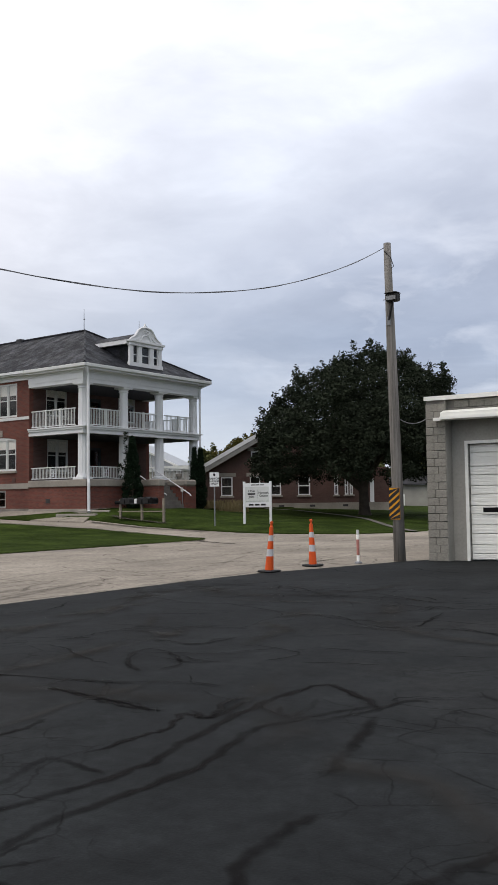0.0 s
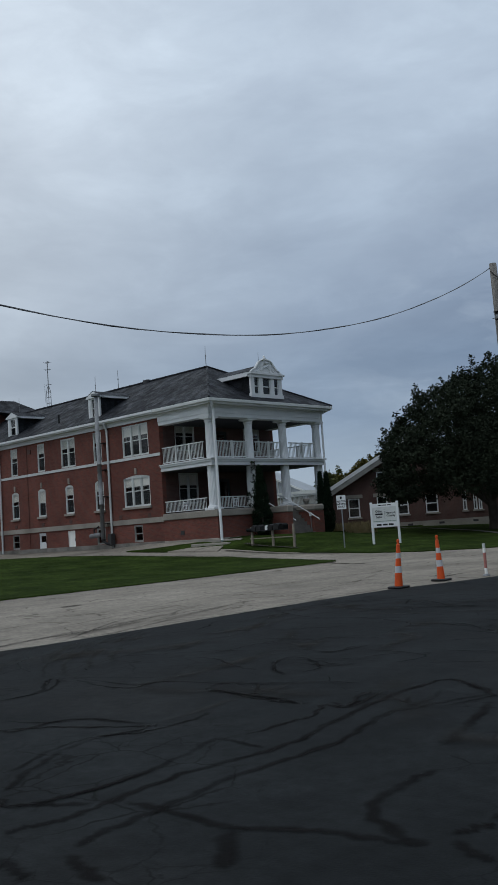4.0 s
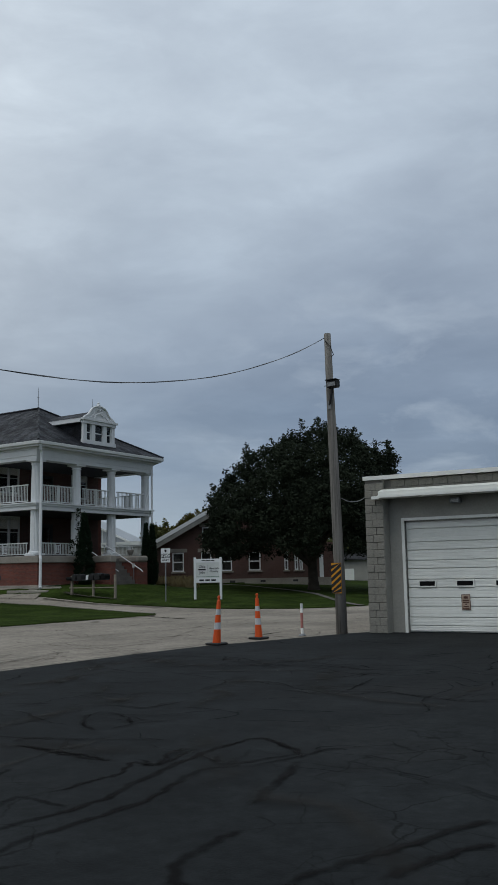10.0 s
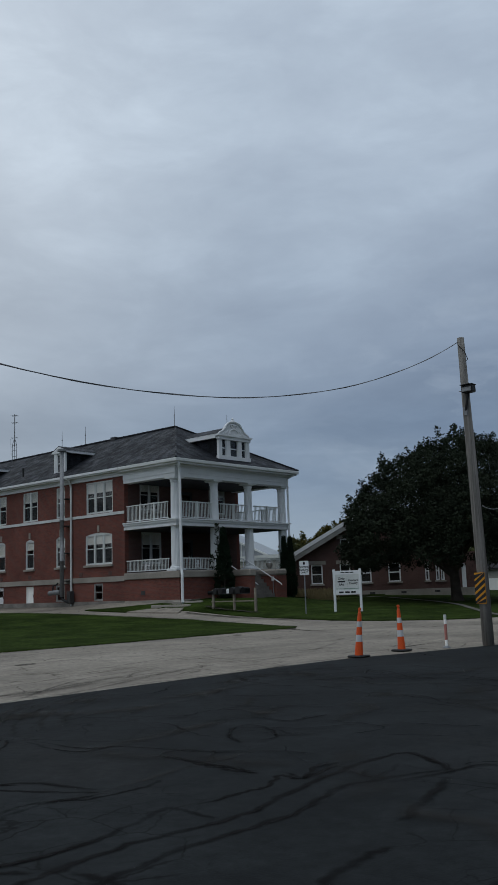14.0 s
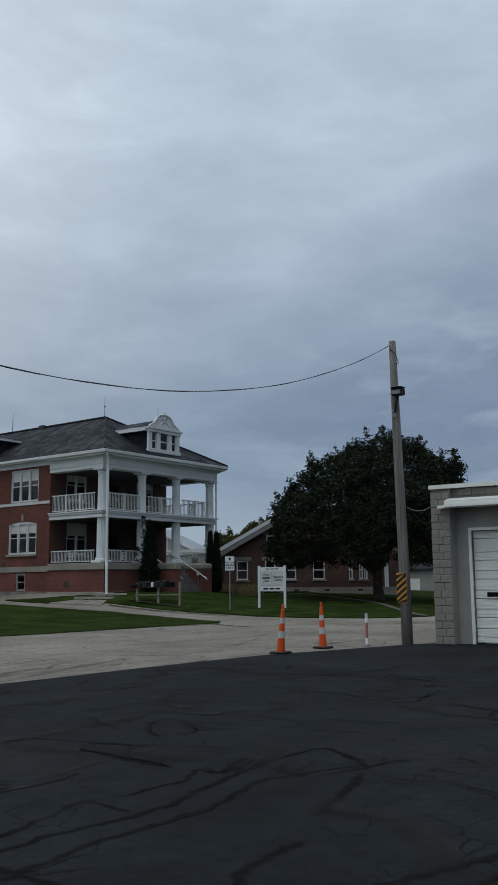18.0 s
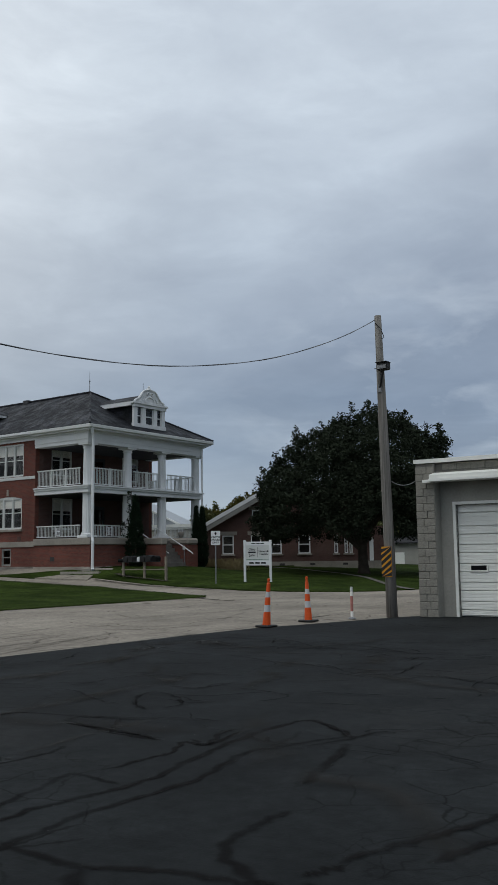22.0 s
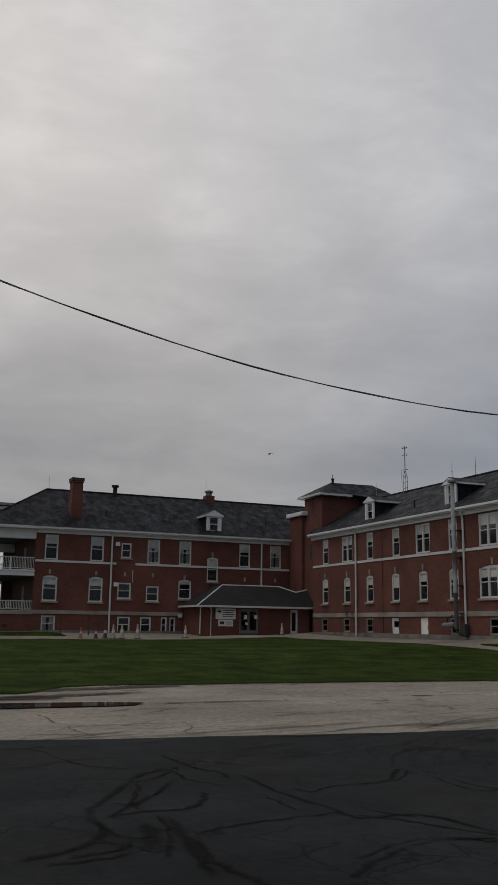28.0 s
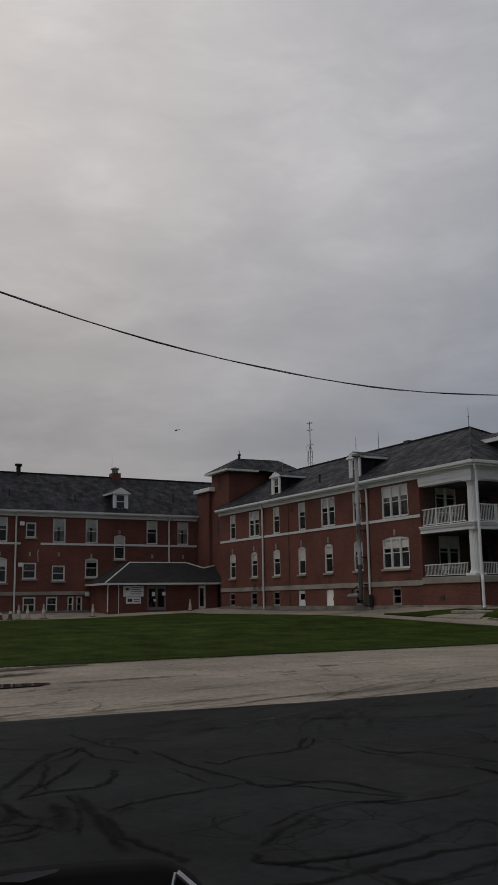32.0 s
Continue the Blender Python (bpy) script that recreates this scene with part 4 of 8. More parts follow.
hpart("tower_vent", lathe(nb(), [(0.11, tt - 0.1), (0.11, tt + 0.3), (0.16, tt + 0.32), (0.16, tt + 0.42)], -71.35, 39.6, 10), M_BLACK)
hpart("vent_pipe", tube(nb(), [(-71.35, 39.6, tt + 0.4), (-71.35, 39.6, tt + 0.7), (-71.2, 39.5, tt + 0.75)], 0.035, 6), M_STEEL)
for x, z in ((-71.62, 12.2), (-71.92, 8.2)):
    hpart("slit_window", bx(x, x + 0.3, 37.58, 37.7, z - 0.68, z + 0.68), M_DARK)
hpart("pier", bx(-75.4, -73.0, 37.3, 41, G0, 11.5), M_BRICK, "red brick pier with a white cap")
hpart("pier_cap", bx(-75.6, -72.4, 37.0, 41, 11.5, 11.86, bevel=0.03), M_WHITE)

# ---- entrance vestibule ----
VX, VY0, VY1 = -71.4, 27.1, 37.25
holes = [(30.6, 32.35, 1.0, 3.05, 0), (35.4, 36.1, 1.0, 3.05, 0)]
hpart("wall", wall(FACE_V, VY0, VY1, G0 - 0.2, 3.25, holes, 0.25), M_BRICK)
hpart("wall", bx(-75.6, VX - 0.252, VY0, VY0 + 0.25, G0 - 0.2, 3.25), M_BRICK)
hpart("downpipe", tube(nb(), [(VX + 0.45, 27.75, 3.2), (VX + 0.1, 28.0, 2.9), (VX + 0.06, 28.0, 2.7), (VX + 0.06, 28.0, 0.7)], 0.04, 8), M_TRIM)
tagged(leaf_door(FACE_V, 30.6, 32.35, 1.0, 3.05, M_STEEL, True, 2), "grey metal double entrance door with notices")
tagged(leaf_door(FACE_V, 35.4, 36.1, 1.0, 3.05, M_WHITE, True, 1), "white side door with glass panes")
vr = nb()
ve, vz = 3.28, 5.1
poly(vr, [(VX + 0.55, VY0 - 0.5, ve), (VX + 0.55, VY1, ve), (VX - 2.0, 35.2, vz), (VX - 2.0, 29.8, vz)])
poly(vr, [(VX + 0.55, VY0 - 0.5, ve), (VX - 2.0, 29.8, vz), (-75.5, 29.8, vz), (-75.5, VY0 - 0.5, ve)])
poly(vr, [(VX - 2.0, 29.8, vz), (VX - 2.0, 35.2, vz), (-75.5, 35.2, vz), (-75.5, 29.8, vz)])
poly(vr, [(VX + 0.55, 37.75, ve), (VX + 0.55, 35.4, ve), (VX - 1.2, 36.5, 4.6), (VX - 1.2, 37.9, 4.9)])
poly(vr, [(VX + 0.55, 35.4, ve), (VX - 2.0, 35.4, vz), (VX - 1.2, 36.5, 4.6)])
hpart("vestibule_roof", vr, M_SHINGLE, "dark shingled hip roof with white edges")
hpart("fascia", bx(VX + 0.5, VX + 0.62, VY0 - 0.5, 37.3, ve - 0.14, ve + 0.02), M_TRIM)
hpart("fascia", bx(-75.5, VX + 0.6, VY0 - 0.56, VY0 - 0.45, ve - 0.14, ve + 0.02), M_TRIM)
for a, b in (((VX + 0.55, VY0 - 0.5, ve), (VX - 2.0, 29.8, vz)), ((VX - 2.0, 29.8, vz), (VX - 2.0, 35.2, vz)), ((VX - 2.0, 35.2, vz), (VX - 1.2, 36.5, 4.61)), ((VX - 1.2, 36.5, 4.61), (VX - 1.2, 37.9, 4.92)), ((VX - 1.2, 37.9, 4.92), (VX + 0.55, 37.75, ve))):
    hpart("roof_edge", tube(nb(), [a, b], 0.06, 6), M_TRIM)
hpart("soffit", bx(-75.5, VX + 0.5, VY0 - 0.45, 37.2, ve - 0.12, ve - 0.06), M_TRIM)

# ---- porch at the end of the long wing ----
DECK, SLAB0, SLAB1, BEAM = 2.90, 5.57, 5.95, 8.50
PX0, PX1, PY0, PY1 = -43.6, -38.75, 37.0, 47.5
CX = -39.35
COLS = [(CX, 37.36), (CX, 40.72), (CX, 43.9), (CX, 47.3)]
end_holes = [(38.3, 40.0, 6.9, 8.9, 0), (38.4, 40.1, 3.5, 5.5, 0), (42.0, 43.0, 2.9, 5.1, 0), (42.0, 43.0, 6.2, 8.3, 0), (44.6, 46.2, 3.5, 5.5, 0), (44.6, 46.2, 6.9, 8.9, 0)]
# browner than the outer walls: the porch shade is put into the brick colour
hpart("wall", wall(FACE_END, 37.32, 47.28, G0, 9.3, end_holes), M_BRICK2, "porch end wall, its shade put into a browner brick colour")
for a, b, c, d, _ in end_holes:
    if c in (2.9, 6.2):
        leaf_door(FACE_END, a, b, c, d, M_DECK, True)
    else:
        window(FACE_END, a, b, c, d, 2, 0.4)
hpart("porch_base", bx(PX0, PX1, PY0 + 0.003, PY1, G0 - 0.3, 2.5), M_BRICK)
hpart("porch_footing", bx(PX0, PX1 + 0.06, PY0 - 0.06, PY1 + 0.06, G0 - 0.3, 1.22, bevel=0.02), M_STONE)
hpart("porch_cap", bx(PX0, PX1 + 0.10, PY0 - 0.10, PY1 + 0.1, 2.5, DECK, bevel=0.03), M_STONE, "thick weathered stone porch edge")
hpart("vent_opening", bx(-42.1, -41.75, 36.97, 37.1, 1.55, 1.8), M_DARK)
# floor colour kept dark so that the porch looks shaded
hpart("porch_floor", bx(PX0, PX1 - 0.02, PY0, PY1, DECK, DECK + 0.03), M_DECK)
bal = nb()
box(bal, PX0, -38.95, 37.0, 47.45, SLAB0 + 0.1, SLAB1 - 0.1)
box(bal, PX0, -38.85, 36.9, 47.5, SLAB1 - 0.14, SLAB1 - 0.02)
box(bal, PX0, -38.78, 36.83, 47.6, SLAB1 - 0.02, SLAB1 + 0.05)
box(bal, PX0, -38.9, 36.95, 47.5, SLAB0, SLAB0 + 0.14)
hpart("balcony_floor", bal, M_WHITE, "white painted balcony with moulded edge")
# dark sheet under the balcony puts the porch shade into its colour
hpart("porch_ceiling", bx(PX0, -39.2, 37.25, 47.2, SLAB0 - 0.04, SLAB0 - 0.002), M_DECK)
for a in ((PX0, -38.9, 36.95, 37.55), (-39.6, -38.903, 37.55, 47.5), (PX0, -39.6, 46.9, 47.5)):
    hpart("beam", bx(*a, BEAM, BEAM + 0.22), M_WHITE, "white painted beam over the columns")
for a in ((PX0, -38.86, 36.91, 37.55), (-39.6, -38.863, 37.55, 47.54), (PX0, -39.6, 46.9, 47.54)):
    hpart("frieze", bx(*a, BEAM + 0.22, 9.10), M_WHITE, "plain white frieze board")
for a in ((PX0, -38.8, 36.86, 37.4), (-39.5, -38.803, 37.4, 47.6)):
    hpart("moulding", bx(*a, 9.10, 9.22), M_WHITE)
for a in ((PX0, -38.4, 36.6, 37.4), (-39.5, -38.403, 37.4, 47.9)):
    hpart("soffit", bx(*a, 9.22, 9.31), M_WHITE)
for a in ((PX0, -38.28, 36.48, 36.66), (-38.46, -38.283, 36.66, 48.02)):
    hpart("gutter", bx(*a, 9.31, EAVE - 0.01, bevel=0.03), M_TRIM, "white painted gutter")
# upper ceiling, coloured dark for the same porch shade
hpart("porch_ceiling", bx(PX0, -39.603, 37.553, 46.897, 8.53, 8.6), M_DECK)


def column(x, y, DECK=DECK):
    bm = nb()
    box(bm, x - 0.42, x + 0.42, y - 0.42, y + 0.42, DECK, DECK + 0.15, bevel=0.02)
    lathe(bm, [(0.37, DECK + 0.15), (0.38, DECK + 0.22), (0.33, DECK + 0.27), (0.34, DECK + 0.32)], x, y, 24)
    lathe(bm, [(0.29, DECK + 0.32), (0.288, DECK + 2.0), (0.275, 6.3), (0.25, BEAM - 0.3)], x, y, 40, flute=0.02)
    lathe(bm, [(0.30, BEAM - 0.3), (0.30, BEAM - 0.26), (0.27, BEAM - 0.24), (0.28, BEAM - 0.18), (0.37, BEAM - 0.1)], x, y, 24)
    box(bm, x - 0.40, x + 0.40, y - 0.40, y + 0.40, BEAM - 0.1, BEAM - 0.002)
    hpart("column", bm, M_WHITE, "fluted white porch column")


for c in COLS:
    column(*c)


BALUSTER = {}


def railing(p0, p1, z0, z1, posts=2, panel=False):
    """A porch railing between two points: rails, posts, thin balusters."""
    p0, p1 = Vector((*p0, 0)), Vector((*p1, 0))
    d = p1 - p0
    n = d.length
    d.normalize()
    s = Vector((-d.y, d.x, 0))

    def bar(bm, a, b, za, zb, half):
        q = [p0 + d * a - s * half, p0 + d * b - s * half, p0 + d * b + s * half, p0 + d * a + s * half]
        lo, hi = [bm.verts.new((*v.xy, za)) for v in q], [bm.verts.new((*v.xy, zb)) for v in q]
        bm.faces.new(lo[::-1]), bm.faces.new(hi)
        for i in range(4):
            bm.faces.new((lo[i], lo[(i + 1) % 4], hi[(i + 1) % 4], hi[i]))
    rail = nb()
    bar(rail, 0, n, z1 - 0.06, z1, 0.045)
    bar(rail, 0, n, z0 + 0.08, z0 + 0.13, 0.03)
    root = hpart("railing", rail, M_TRIM, "pale painted porch railing with thin balusters")
    k = int(n / 0.125)
    hb_ = round(z1 - z0 - 0.19, 3)
    if hb_ not in BALUSTER:
        BALUSTER[hb_] = bpy.data.meshes.new("baluster")
        one = bx(-0.014, 0.014, -0.014, 0.014, 0, hb_)
        one.to_mesh(BALUSTER[hb_]), one.free()
        BALUSTER[hb_].materials.append(M_TRIM)
    for i in range(k):
        u = (i + 0.5) * n / k
        if panel and abs(u - n / 2) < 0.24:
            continue
        o = new("baluster", BALUSTER[hb_])
        o.parent = root
        o.location = (*(p0 + d * u).xy, z0 + 0.13)
    for i in range(posts):
        u = (i + 1) * n / (posts + 1)
        if not panel:
            b = nb()
            bar(b, u - 0.05, u + 0.05, z0, z1 + 0.02, 0.05)
            hpart("post", b, M_TRIM, parent=root)
    if panel:
        b = nb()
        for u in (n / 2 - 0.22, n / 2 + 0.18):
            bar(b, u, u + 0.04, z0 + 0.1, z1 - 0.05, 0.02)
        for f in range(3):
            zz = z0 + 0.18 + f * (z1 - z0 - 0.34) / 2
            bar(b, n / 2 - 0.18, n / 2 + 0.18, zz, zz + 0.03, 0.018)
        for f in range(2):
            bar(b, n / 2 - 0.1 + f * 0.12, n / 2 - 0.06 + f * 0.12, z0 + 0.18, z1 - 0.14, 0.018)
        hpart("panel", b, M_WHITE, "small white fretwork panel", parent=root)


railing((PX0 + 0.05, 37.15), (CX - 0.4, 37.15), SLAB1 + 0.05, 7.08, 2)
railing((PX0 + 0.05, 37.15), (CX - 0.4, 37.15), DECK, 3.68, 1, True)
for (xa, ya), (xb, yb) in zip(COLS, COLS[1:]):
    railing((CX + 0.15, ya + 0.36), (CX + 0.15, yb - 0.36), SLAB1 + 0.05, 7.08, 1)
railing((CX + 0.15, COLS[0][1] + 0.36), (CX + 0.15, COLS[1][1] - 0.36), DECK, 3.68, 1, True)
railing((CX + 0.15, COLS[2][1] + 0.36), (CX + 0.15, COLS[3][1] - 0.36), DECK, 3.68, 1, True)
railing((PX0 + 0.05, 47.15), (CX - 0.4, 47.15), SLAB1 + 0.05, 7.08, 2)

# the like porch at the far end of the short wing
WY0, WY1, WX, WB = 9.35, 14.05, -75.6, -86.4
WD = 2.66
hpart("porch_base", bx(WB, WX, WY0, WY1 - 0.003, G0 - 0.4, 2.33), M_BRICK)
hpart("porch_cap", bx(WB - 0.08, WX + 0.08, WY0 - 0.1, WY1 - 0.003, 2.33, WD, bevel=0.03), M_STONE, "weathered stone porch edge")
hpart("porch_footing", bx(WB, WX + 0.06, WY0 - 0.06, WY1, G0 - 0.4, 1.0), M_STONE)
hpart("vent_opening", bx(WX - 0.1, WX + 0.02, 11.75, 12.1, 1.3, 1.55), M_DARK)
wb_ = nb()
box(wb_, WB, WX, WY0, WY1 - 0.003, 5.46, 5.82), box(wb_, WB - 0.06, WX + 0.08, WY0 - 0.08, WY1 - 0.003, 5.82, 5.95)
hpart("balcony_floor", wb_, M_WHITE, "white painted balcony with moulded edge")
for a in ((WX - 0.6, WX - 0.02, WY0, WY1 - 0.003), (WB, WB + 0.6, WY0, WY1 - 0.003), (WB + 0.6, WX - 0.6, WY0, WY0 + 0.6)):
    hpart("beam", bx(*a, 8.5 if a[0] > WB else 8.05, 9.28), M_WHITE, "white painted beam over the columns")
hpart("gutter", bx(WX + 0.36, WX + 0.54, 9.1, WY1, 9.3, EAVE - 0.01), M_TRIM, "white painted gutter")
hpart("soffit", bx(WB - 0.5, WX + 0.4, 9.2, WY1, 9.285, 9.36), M_WHITE)
# ceilings of the far porch, their shade likewise put into the colour
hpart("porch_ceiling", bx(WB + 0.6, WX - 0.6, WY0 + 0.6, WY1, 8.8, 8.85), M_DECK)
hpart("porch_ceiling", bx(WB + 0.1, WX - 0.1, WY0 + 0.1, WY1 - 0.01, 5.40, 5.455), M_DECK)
for wx_ in (WX - 0.42, WB + 0.42):
    column(wx_, WY0 + 0.45, WD)
for wx_ in (WX - 0.2, WB + 0.2):
    railing((wx_, WY0 + 0.85), (wx_, WY1 - 0.03), 5.96, 6.98, 1)
    railing((wx_, WY0 + 0.85), (wx_, WY1 - 0.03), WD, 3.45, 1, True)
railing((WB + 0.9, WY0 + 0.25), (WX - 0.9, WY0 + 0.25), 5.96, 6.98, 3)
railing((WB + 0.9, WY0 + 0.25), (WX - 0.9, WY0 + 0.25), WD, 3.45, 3)
for wx_, wy_, wz_ in ((-77.5, 11.2, 8.72), (-80.5, 10.9, 8.72), (-77.5, 11.5, 5.33), (-80.5, 11.0, 5.33)):
    hpart("ceiling_lamp", lathe(nb(), [(0.03, wz_ - 0.06), (0.12, wz_ - 0.03), (0.13, wz_ + 0.05), (0.1, wz_ + 0.08)], wx_, wy_, 12), M_WHITE, "small round white ceiling lamp")
# added pier and wall facing, their browner brick painted as porch shade
hpart("porch_pier", bx(WB + 0.02, WB + 0.4, 13.08, WY1 - 0.04, WD, 8.04), M_BRICK2, "added pier at the porch back, shade put into its brick")
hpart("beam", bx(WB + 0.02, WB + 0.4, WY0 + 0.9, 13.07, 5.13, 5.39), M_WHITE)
hpart("porch_wall", bx(WB + 0.05, WX - 0.3, WY1 - 0.035, WY1 - 0.006, WD, 8.79), M_BRICK2, "porch wall with the shade put into its brick colour")
for wz_ in (WD + 0.02, 5.97):
    hpart("porch_door", bx(-80.6, -79.6, WY1 - 0.075, WY1 - 0.037, wz_, wz_ + 2.1, bevel=0.01), M_OLDFRAME, "grey panelled porch door")
hpart("hip_cap", tube(nb(), [(-81.0, 15.7, 13.47), (-75.05, 9.2, EAVE + 0.02)], 0.07, 6), M_SLATE)
ed_ = nb()
poly(ed_, [(-82.4, 8.9, 11.52), (-79.6, 8.9, 11.52), (-79.6, 13.3, 11.52), (-82.4, 13.3, 11.52)], (0, 0, 0.06))
poly(ed_, [(-79.5, 8.8, 11.56), (-79.5, 13.5, 11.56), (-81, 13.5, 11.98), (-81, 8.8, 11.98)], (0, 0, 0.05)), poly(ed_, [(-82.5, 13.5, 11.56), (-82.5, 8.8, 11.56), (-81, 8.8, 11.98), (-81, 13.5, 11.98)], (0, 0, 0.05))
hpart("dormer_roof", ed_, M_SLATE)
hpart("dormer", bx(-82.2, -79.8, 9.5, 13.3, 9.6, 11.25), M_SLATE, "dormer with slate cheeks on the hip roof")
hpart("fascia", bx(-82.4, -79.6, 8.95, 12.6, 11.25, 11.52), M_TRIM)

# front steps between brick cheeks
cheek0, cheek1, sx = 41.75, 43.75, -37.05
hpart("cheek_wall", bx(PX1, sx, cheek0 - 0.45, cheek0, G0 - 0.3, 2.5), M_BRICK)
hpart("cheek_wall", bx(PX1, sx, cheek1, cheek1 + 1.0, G0 - 0.3, 2.5), M_BRICK)
hpart("cheek_cap", bx(PX1, sx + 0.06, cheek0 - 0.5, cheek0 + 0.04, 2.5, DECK, bevel=0.04), M_STONE)
hpart("cheek_cap", bx(PX1, sx + 0.06, cheek1 - 0.04, cheek1 + 1.05, 2.5, DECK, bevel=0.1), M_STONE)
for i in range(9):
    hpart("step", bx(PX1, PX1 + 0.22 * (9 - i) + 0.05, cheek0 + 0.045, cheek1 - 0.045, 0.7 + i * 0.225, 0.7 + (i + 1) * 0.225 + 0.02, bevel=0.01), M_PATH)
hpart("handrail", tube(nb(), [(-39.9, 43.6, 3.66), (-39.5, 43.6, 3.58), (-36.55, 43.6, 1.99), (-36.5, 43.6, 1.9)], 0.035, 8), M_WHITE, "white pipe handrail")
hpart("handrail_post", tube(nb(), [(-39.66, 43.6, DECK), (-39.66, 43.6, 3.62)], 0.035, 8), M_WHITE)
hpart("handrail_post", tube(nb(), [(-37.19, 43.6, 1.3), (-37.19, 43.6, 2.3)], 0.025, 8), M_STEEL)
hpart("handrail_plate", bx(-37.28, -37.10, 43.55, 43.58, 2.16, 2.42), M_TRIM)
hpart("handrail", tube(nb(), [(-39.6, 41.95, 3.42), (-39.31, 41.95, 3.25), (-37.0, 41.95, 1.95)], 0.03, 8), M_WHITE, "white pipe handrail")


def pipe(name, pts, r, mat, label=""):
    return hpart(name, tube(nb(), pts, r, 10), mat, label)


for x in (-62.75, -48.85):
    pipe("downspout", [(x, 36.6, EAVE - 0.15), (x, 36.78, EAVE - 0.5), (x, 36.86, EAVE - 0.75), (x, 36.86, 1.0)], 0.075, M_TRIM, "white painted downspout")
for y, z in ((20.45, 0.95), (34.45, 5.2)):
    pipe("downspout", [(-75.2, y, EAVE - 0.15), (-75.38, y, EAVE - 0.5), (-75.46, y, EAVE - 0.75), (-75.46, y, z)], 0.075, M_TRIM, "white painted downspout")
pipe("downspout", [(-38.4, 36.75, EAVE - 0.2), (-38.45, 36.85, EAVE - 0.5), (-38.62, 37.08, 9.0), (-38.62, 37.08, 2.95), (-38.5, 37.0, 2.7), (-38.5, 37.0, 1.15), (-38.4, 36.92, 1.05)], 0.085, M_WHITE, "white porch downspout")
pipe("downspout", [(-38.4, 47.85, EAVE - 0.2), (-38.85, 47.4, 9.0), (-38.85, 47.4, 1.0)], 0.07, M_WHITE, "white porch downspout")
pipe("downspout", [(-70.85, 27.0, 3.2), (-71.2, 27.0, 3.0), (-71.2, 26.98, 0.95)], 0.05, M_TRIM)


# ---- dormers ----
def dormer(m, w, z0, z1, z2, depth, glass_w=0.62):
    """A gabled dormer; m puts its front's middle, local y runs back into the roof."""
    bm = poly(nb(), [(-w / 2 - 0.22, -0.1, z1), (w / 2 + 0.22, -0.1, z1), (w / 2 + 0.22, -0.1, z1 + 0.1), (0, -0.1, z2), (-w / 2 - 0.22, -0.1, z1 + 0.1)], (0, 0.3, 0))
    bm.transform(m)
    root = hpart("dormer", bm, M_WHITE, "white gabled roof dormer with slate cheeks")

    def board(name, *a):
        o = bx(*a)
        o.transform(m)
        hpart(name, o, M_WHITE, parent=root)
    g = glass_w / 2
    board("jamb", -w / 2, -g, 0, 0.1, z0, z1), board("jamb", g, w / 2, 0, 0.1, z0, z1)
    board("head", -g, g, 0.0, 0.1, z1 - 0.12, z1), board("bottom_rail", -g, g, 0.0, 0.1, z0, z0 + 0.12)
    board("sill", -w / 2 - 0.06, w / 2 + 0.06, -0.06, -0.003, z0 - 0.08, z0 + 0.05)
    board("pilaster", -w / 2 - 0.02, -w / 2 + 0.16, -0.04, -0.003, z0 + 0.05, z1), board("pilaster", w / 2 - 0.16, w / 2 + 0.02, -0.04, -0.003, z0 + 0.05, z1)
    for s in (-1, 1):
        x = sorted((s * (w / 2 - 0.06), s * w / 2))
        ck = bx(x[0], x[1], 0.1, depth, z0 - 0.2, z1)
        ck.transform(m)
        hpart("cheek", ck, M_SLATE, parent=root)
        x = sorted((s * (w / 2 + 0.02), s * (w / 2 + 0.24)))
        ev_ = bx(x[0], x[1], 0.2, depth, z1 - 0.05, z1 + 0.12)
        ev_.transform(m)
        hpart("eave", ev_, M_WHITE, parent=root)
    rf = nb()
    for s in (-1, 1):
        poly(rf, [(s * (w / 2 + 0.26), -0.12, z1 + 0.11), (0, -0.12, z2 + 0.03), (0, depth + 1.2, z2 + 0.03), (s * (w / 2 + 0.26), depth, z1 + 0.11)])
    rf.transform(m)
    hpart("dormer_roof", rf, M_SLATE, parent=root)
    gl = sheet_y(-glass_w / 2, glass_w / 2, 0.065, z0 + 0.15, z1 - 0.12)
    gl.transform(m)
    hpart("pane", gl, M_GLASS, parent=root).visible_shadow = False
    br = nb()
    zm = (z0 + z1) / 2
    box(br, -glass_w / 2, glass_w / 2, 0.03, 0.08, zm - 0.03, zm + 0.03)
    box(br, -glass_w / 2, -glass_w / 2 + 0.05, 0.03, 0.08, z0 + 0.15, z1 - 0.12), box(br, glass_w / 2 - 0.05, glass_w / 2, 0.03, 0.08, z0 + 0.15, z1 - 0.12)
    br.transform(m)
    hpart("sash", br, M_WHITE, parent=root)
    # added dark sheet stands for the unlit space behind the pane
    bk = bx(-w / 2 + 0.07, w / 2 - 0.07, 0.5, 0.55, z0, z1)
    bk.transform(m)
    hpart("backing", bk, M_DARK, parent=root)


dormer(Matrix.Translation((-61.5, 37.45, 0)), 1.25, 9.98, 11.4, 11.86, 2.4, 0.70)
dormer(Matrix.Translation((-50.85, 37.45, 0)), 1.25, 9.98, 11.4, 11.86, 2.4, 0.70)
dormer(Matrix.Translation((-75.8, 29.85, 0)) @ Matrix.Rotation(radians(90), 4, "Z"), 1.4, 9.92, 11.3, 11.87, 2.4, 0.84)

